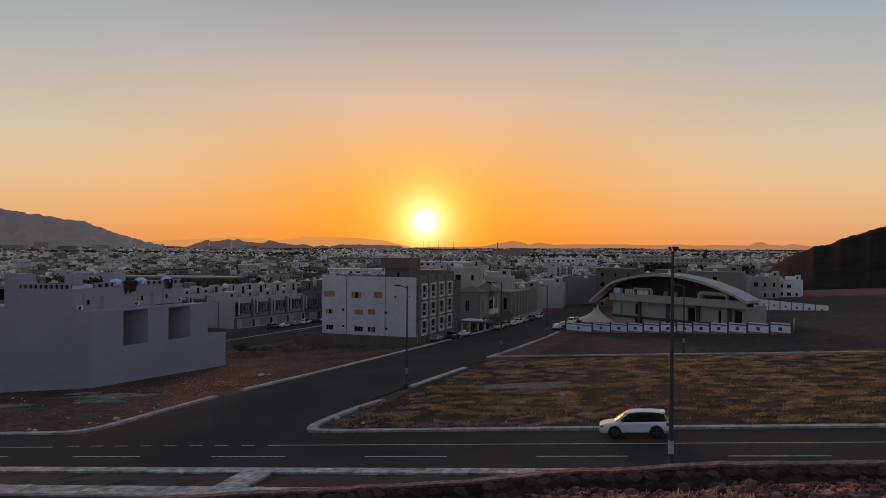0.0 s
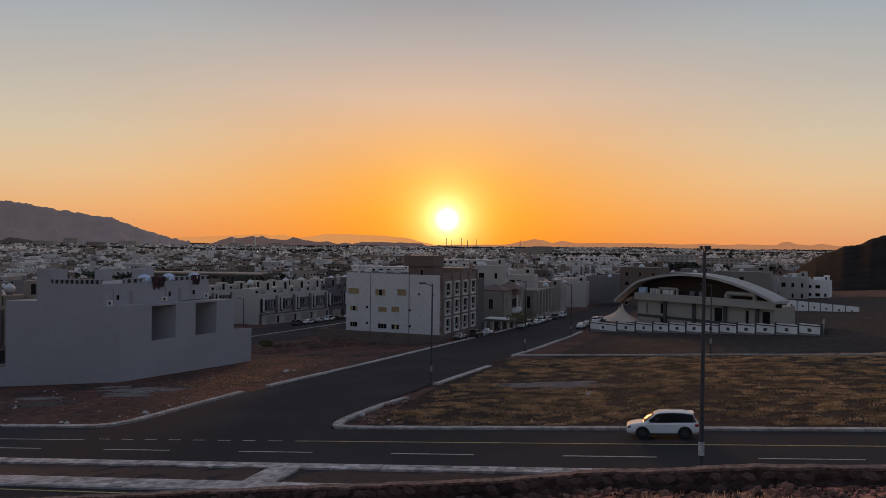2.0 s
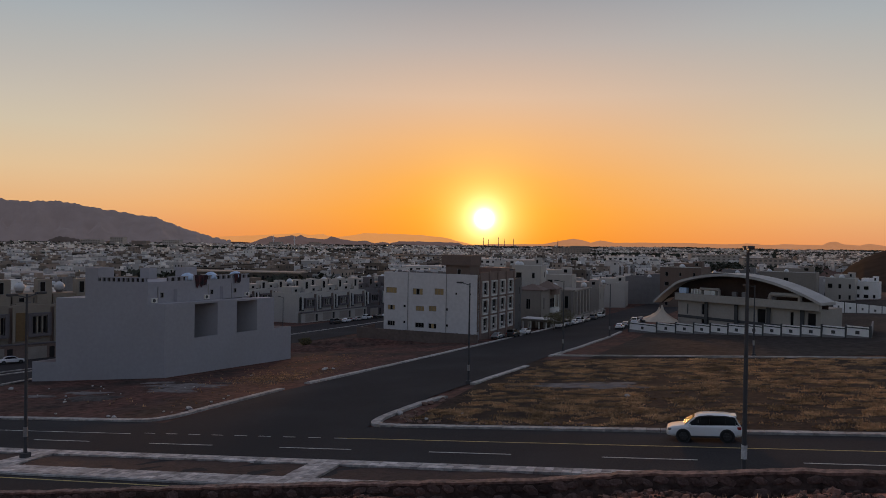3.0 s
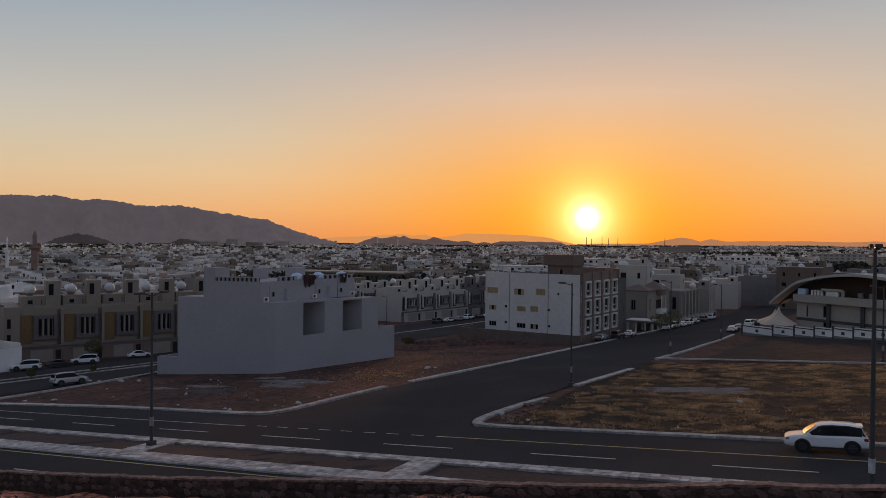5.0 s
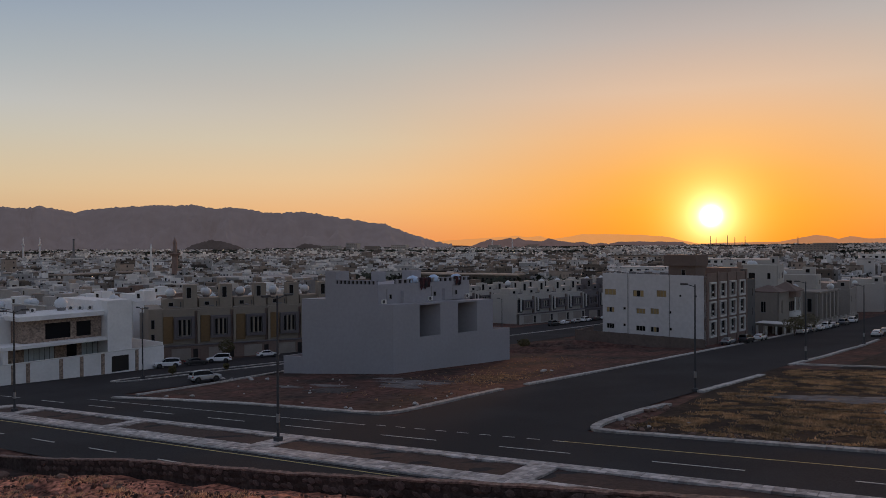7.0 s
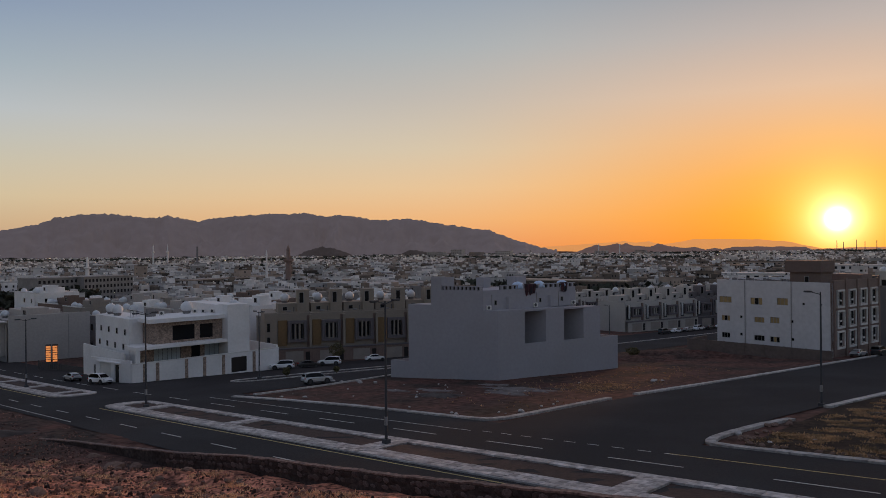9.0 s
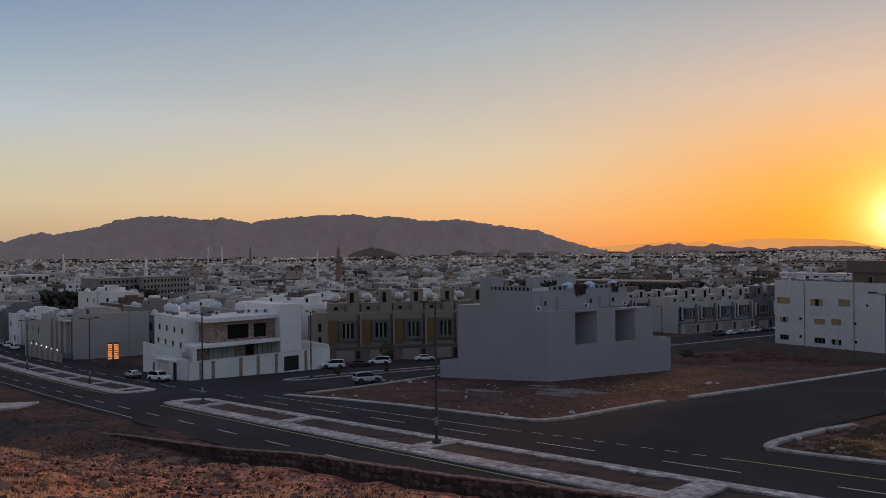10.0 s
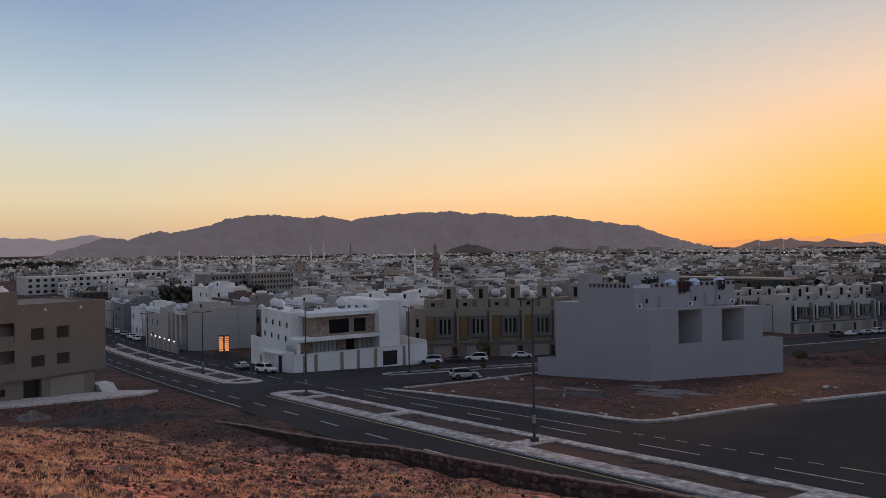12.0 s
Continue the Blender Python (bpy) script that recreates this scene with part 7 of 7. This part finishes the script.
def make_car(spec, colour, m, label, category="car"):
    t = thing("car" if spec is SEDAN else "suv", m, label, category, "parked vehicles")
    half_l = spec["L"] / 2
    b = bmesh.new()
    rings = []
    for x, w, z0, zs, zt in spec["body"]:
        pts = [(-w * 0.9, z0), (-w * 0.99, z0 + 0.12), (-w, (z0 + zs) / 2), (-w * 0.985, zs), (-w * 0.90, zt), (-w * 0.4, zt + 0.03), (w * 0.4, zt + 0.03), (w * 0.90, zt), (w * 0.985, zs), (w, (z0 + zs) / 2), (w * 0.99, z0 + 0.12), (w * 0.9, z0)]
        rings.append([b.verts.new((x - half_l, y, z)) for y, z in pts])
    for r, q in zip(rings[:-1], rings[1:]):
        for i in range(12):
            b.faces.new((r[i], r[(i + 1) % 12], q[(i + 1) % 12], q[i]))
    b.faces.new(rings[0])
    b.faces.new(rings[-1][::-1])
    bmesh.ops.recalc_face_normals(b, faces=b.faces[:])
    for f in b.faces:
        f.smooth = True
    for e_ in b.edges:
        e_.smooth = len(e_.link_faces) == 2 and e_.calc_face_angle() < 0.5
    part("body", b, colour, t)
    cab = spec["cabin"]

    def belt(x):
        for p, q in zip(spec["body"][:-1], spec["body"][1:]):
            if p[0] <= x <= q[0]:
                f = (x - p[0]) / (q[0] - p[0])
                return p[4] + (q[4] - p[4]) * f, (p[1] + (q[1] - p[1]) * f) * 0.90
        return spec["body"][-1][4], 0.5
    b = bmesh.new()
    rings = []
    for x, z, w in cab:
        zb_, wb_ = belt(x)
        wb_ = min(wb_, 0.84)
        z = max(z, zb_ + 0.02)
        rings.append([b.verts.new((x - half_l, y, zz)) for y, zz in ((-wb_, zb_ - 0.05), (-w, z - 0.06), (-w * 0.8, z), (w * 0.8, z), (w, z - 0.06), (wb_, zb_ - 0.05))])
    for r, q in zip(rings[:-1], rings[1:]):
        for i in range(5):
            f = b.faces.new((r[i], r[i + 1], q[i + 1], q[i]))
            f.material_index = 1 if i in (0, 4) and r is not rings[0] and q is not rings[-1] else 0
    b.faces.new(rings[0])
    b.faces.new(rings[-1][::-1])
    bmesh.ops.recalc_face_normals(b, faces=b.faces[:])
    for f in b.faces:
        f.smooth = True
    for e_ in b.edges:
        e_.smooth = len(e_.link_faces) == 2 and e_.calc_face_angle() < 0.5
    part("cabin", b, [colour, PLASTIC], t)

    def pane(corners, name, off):
        bb = bmesh.new()
        vs_ = [bb.verts.new(Vector(c) + Vector(off)) for c in corners]
        bb.faces.new(vs_)
        bmesh.ops.solidify(bb, geom=bb.faces[:], thickness=0.015)
        part(name, bb, CAR_GLASS, t)
    P = []
    for x, z, w in cab:
        zb_, wb_ = belt(x)
        P.append((x - half_l, z, w, zb_, min(wb_, 0.84)))
    for s in (-1, 1):
        last = len(P) - 2
        for i in range(len(P) - 1):
            p, q = P[i], P[i + 1]

            def edge(pp, f, dx):
                return Vector((pp[0] + dx, s * (pp[4] + (pp[2] - pp[4]) * f), (pp[3] - 0.05) + (pp[1] - 0.06 - pp[3] + 0.05) * f))
            lo_, hi_f = 0.13, 0.90
            quad = [edge(p, lo_ if i else 0.75, 0.006 if i in (1, 2, 3) else 0.0), edge(q, lo_ if i < last else 0.8, -0.006), edge(q, hi_f, -0.006), edge(p, hi_f, 0.006 if i in (1, 2, 3) else 0.0)]
            if i == 0:
                quad = [p_.lerp(quad[1].lerp(quad[2], 0.5), 0.25) for p_ in quad]
            pane(quad, "side_window", (0, s * 0.012, 0))
    a, c = P[-2], P[-1]
    pane([(c[0] - 0.02, -c[4] * 0.88, c[3] + 0.05), (c[0] - 0.02, c[4] * 0.88, c[3] + 0.05), (a[0] + 0.03, a[2] * 0.86, a[1] - 0.05), (a[0] + 0.03, -a[2] * 0.86, a[1] - 0.05)], "windscreen", (0.035, 0, 0.03))
    a, c = P[0], P[1]
    pane([(a[0] + 0.06, -a[4] * 0.8, a[3] + 0.12), (a[0] + 0.06, a[4] * 0.8, a[3] + 0.12), (c[0] - 0.06, c[2] * 0.86, c[1] - 0.12), (c[0] - 0.06, -c[2] * 0.86, c[1] - 0.12)], "rear_window", (-0.035, 0, 0.02))
    r = spec["r"]
    for x in spec["wheels"]:
        for s in (-1, 1):
            w0 = 0.912 if spec is SUV else 0.872
            b = bmesh.new()
            rod(b, (x - half_l, s * (w0 - 0.20), r), (x - half_l, s * (w0 + 0.018), r), r * 1.17, r * 1.15, 20)
            part("wheel_arch", b, PLASTIC, t)
            b = bmesh.new()
            rod(b, (x - half_l, s * (w0 - 0.22), r), (x - half_l, s * (w0 + 0.03), r), r, r * 0.97, 20)
            wheel = part("tyre", b, TYRE, t)
            b = bmesh.new()
            rod(b, (x - half_l, s * (w0 + 0.0), r), (x - half_l, s * (w0 + 0.034), r), r * 0.66, r * 0.64, 16)
            for k in range(6):
                a = k * math.pi / 3
                rod(b, (x - half_l, s * (w0 + 0.034), r), (x - half_l + math.cos(a) * r * 0.62, s * (w0 + 0.034), r + math.sin(a) * r * 0.62), 0.03, 0.024, 6)
            part("rim", b, RIM, wheel)
    xf, xr = half_l, -half_l
    fb = spec["body"][-3]
    for s in (-1, 1):
        part("headlight", boxes((xf - 0.42, min(s * 0.52, s * 0.86), fb[3] - 0.12, xf - 0.12, max(s * 0.52, s * 0.86), fb[3] + 0.03), bevel=0.03), HEAD, t)
        part("tail_light", boxes((xr + 0.04, min(s * 0.62, s * 0.90), 0.86, xr + 0.30, max(s * 0.62, s * 0.90), 1.04), bevel=0.03), TAIL, t)
        part("mirror", boxes((cab[-1][0] - half_l - 0.42, min(s * 0.90, s * 1.08), fb[4] + 0.06, cab[-1][0] - half_l - 0.25, max(s * 0.90, s * 1.08), fb[4] + 0.22), bevel=0.03), colour, t)
        part("sill", boxes((-1.0, min(s * 0.80, s * 0.93), spec["body"][3][2] - 0.02, 0.95, max(s * 0.80, s * 0.93), spec["body"][3][2] + 0.09), bevel=0.02), PLASTIC, t)
    part("grille", boxes((xf - 0.16, -0.48, 0.56, xf + 0.005, 0.48, 0.72), bevel=0.02), PLASTIC, t)
    part("bumper", boxes((xr - 0.03, -0.74, 0.42, xr + 0.2, 0.74, 0.6), bevel=0.03), PLASTIC if colour is not CAR_WHITE else colour, t)
    if spec is SUV:
        part("spoiler", boxes((xr + 0.26, -0.60, 1.66, xr + 0.60, 0.60, 1.74), bevel=0.02), colour, t)
    return t


def car_pose(x, y, ang):
    c, s = math.cos(radians(ang)), math.sin(radians(ang))
    dx = (ground(x + c, y + s) - ground(x - c, y - s)) / 2
    dy = (ground(x - s, y + c) - ground(x + s, y - c)) / 2
    return pose(x, y, ground(x, y) + 0.03, 0, 0, ang) @ Matrix.Rotation(-math.atan(dx), 4, "Y") @ Matrix.Rotation(math.atan(dy), 4, "X")


first = {}


def car(kind, colour, x, y, ang, label):
    key = (id(kind), colour.name)
    if key in first:
        o = copy_thing(first[key], car_pose(x, y, ang))
        o["label"] = label
        return o
    first[key] = make_car(kind, colour, car_pose(x, y, ang), label)
    return first[key]


car(SUV, CAR_WHITE, 1.9, 51.6, 180, "white large SUV parked at the kerb of the dry field")
car(SUV, CAR_SILVER, -92.0, 67.6, 75, "old silver SUV parked beside the bare lot")
car(SUV, CAR_WHITE, -119.3, 79.4, 232, "white SUV parked before the townhouses")
car(SEDAN, CAR_BLACK, -117.8, 84.6, 60, "black sedan parked before the townhouses")
car(SUV, CAR_WHITE, -117.6, 89.6, 226, "white SUV parked before the townhouses")
car(SEDAN, CAR_WHITE, -116.8, 101.4, 58, "white sedan parked before the townhouses")
car(SUV, CAR_GREY, -111.0, 109.5, 60, "dark grey SUV parked before the townhouses")
car(SEDAN, CAR_SILVER, -136.6, 46.9, 182, "silver sedan parked beside the villa wall")
car(SUV, CAR_WHITE, -125.6, 47.6, 12, "white SUV parked beside the villa wall")
for i in range(9):
    y = 204 + i * 6.4
    car(SEDAN if i % 3 else SUV, (CAR_BLACK, CAR_WHITE, CAR_SILVER, CAR_WHITE)[i % 4], side_x(-118.4, y) , y, 84, "sedan parked along the pale townhouses" if i % 3 else "SUV parked along the pale townhouses")
for x, y, k, c in ((-36.0, 150.5, SEDAN, CAR_SILVER), (-33.6, 155.5, SUV, CAR_BLACK), (-32.4, 162.5, SEDAN, CAR_WHITE), (-27.4, 184, SUV, CAR_WHITE), (-26.6, 191, SUV, CAR_SILVER), (-25.6, 197.5, SEDAN, CAR_WHITE), (-24.8, 204, SUV, CAR_WHITE), (-24.0, 211, SEDAN, CAR_SILVER), (-22.8, 221, SUV, CAR_GREY), (-21.6, 232, SUV, CAR_WHITE), (-12.0, 176.5, SEDAN, CAR_WHITE), (-11.0, 184.0, SEDAN, CAR_SILVER), (-9.4, 197, SUV, CAR_WHITE), (-8.4, 206, SEDAN, CAR_GREY)):
    car(k, c, x, y, 83, "car parked in the row along the side road")
for x, c in ((-238, CAR_WHITE), (-247, CAR_WHITE), (-257, CAR_SILVER), (-270, CAR_WHITE)):
    car(SUV, c, x, 48.6, 180, "SUV parked far along the main road")

# ---- trees and shrubs near by ----
BARK = mat("bark", (0.12, 0.085, 0.06), 0.95, vary=0.3, scale=6, bump=0.6)
GREEN = mat("dusty_green_leaves", (0.10, 0.085, 0.035), 0.8, vary=0.25, scale=2, island=0.4)


def small_tree(x, y, h, r, seed, label):
    rr = random.Random(seed)
    t = thing("tree", pose(x, y, ground(x, y)), label, "tree")
    b = bmesh.new()
    rod(b, (0, 0, -0.1), (0.05, 0, h * 0.45), 0.12, 0.08, 8)
    for i in range(5):
        a = i * 1.26
        rod(b, (0.05, 0, h * 0.38), (math.cos(a) * r * 0.55, math.sin(a) * r * 0.55, h * 0.72), 0.06, 0.02, 6)
    part("trunk", b, BARK, t)
    vv, ff = [], []
    for i in range(900):
        a, u, k = rr.uniform(0, 6.283), rr.uniform(-1, 1), rr.uniform(0.35, 1.0) ** 0.5
        q = math.sqrt(1 - u * u)
        bump = 1 + 0.35 * noise.noise((math.cos(a) * q * 2 + seed, math.sin(a) * q * 2, u * 2))
        p = Vector((math.cos(a) * q * r * k * bump, math.sin(a) * q * r * k * bump, h * 0.66 + u * h * 0.34 * k * bump))
        d1 = Vector((rr.uniform(-1, 1), rr.uniform(-1, 1), rr.uniform(-1, 1))).normalized() * rr.uniform(0.09, 0.2)
        d2 = d1.orthogonal().normalized() * rr.uniform(0.05, 0.1)
        n = len(vv)
        vv += [p - d1, p + d2, p + d1, p - d2]
        ff.append((n, n + 1, n + 2, n + 3))
    me = bpy.data.meshes.new("crown")
    me.from_pydata(vv, [], ff)
    me.materials.append(GREEN)
    o = new("crown", me)
    o.parent = t


small_tree(-26.2, 179.5, 5.0, 3.0, 3, "dusty green tree beside the parked cars")
small_tree(-28.0, 176.5, 4.2, 2.4, 4, "dusty green tree beside the parked cars")
small_tree(-120.3, 93.6, 4.4, 1.6, 5, "small dark tree before a townhouse")
small_tree(-104.6, 70.5, 1.8, 0.6, 6, "young shrub on the narrow median")
small_tree(-103.0, 80.0, 1.3, 0.5, 7, "young shrub on the narrow median")
small_tree(-72.0, 131.0, 2.2, 1.4, 8, "low shrub on the red lot")

# ---- lit sign board by the main road ----
sb = thing("sign_board", pose(-167.6, 53.4, ground(-167.6, 53.4), 0, 0, 62), "lit orange slatted sign board behind a dark fence", "sign board")
SIGN = glow_mat("lit_orange_panel", (1.0, 0.34, 0.10), 0.6)
for i, x in enumerate((-1.15, 0.15)):
    fr = slab("sign_frame", sb, DARK_TRIM, (x, 0, 0.2, x + 1.1, 0.25, 5.2), bevel=0.03)
    for k in range(7):
        slab("light_panel", fr, SIGN, (x + 0.1, -0.05, 1.5 + k * 0.5, x + 1.0, -0.002, 1.86 + k * 0.5))
df = thing("dark_fence", pose(-168.4, 51.0, ground(-168, 51), 0, 0, 12), "dark slatted fence round an empty plot", "fence")
for i in range(24):
    slab("slat", df, DARK_TRIM, (i * 0.7, 0, -0.3, i * 0.7 + 0.5, 0.06, 1.7))
for i in range(7):
    slab("post", df, DARK_TRIM, (i * 2.8 - 0.1, 0.07, -0.4, i * 2.8 + 0.02, 0.2, 1.9))
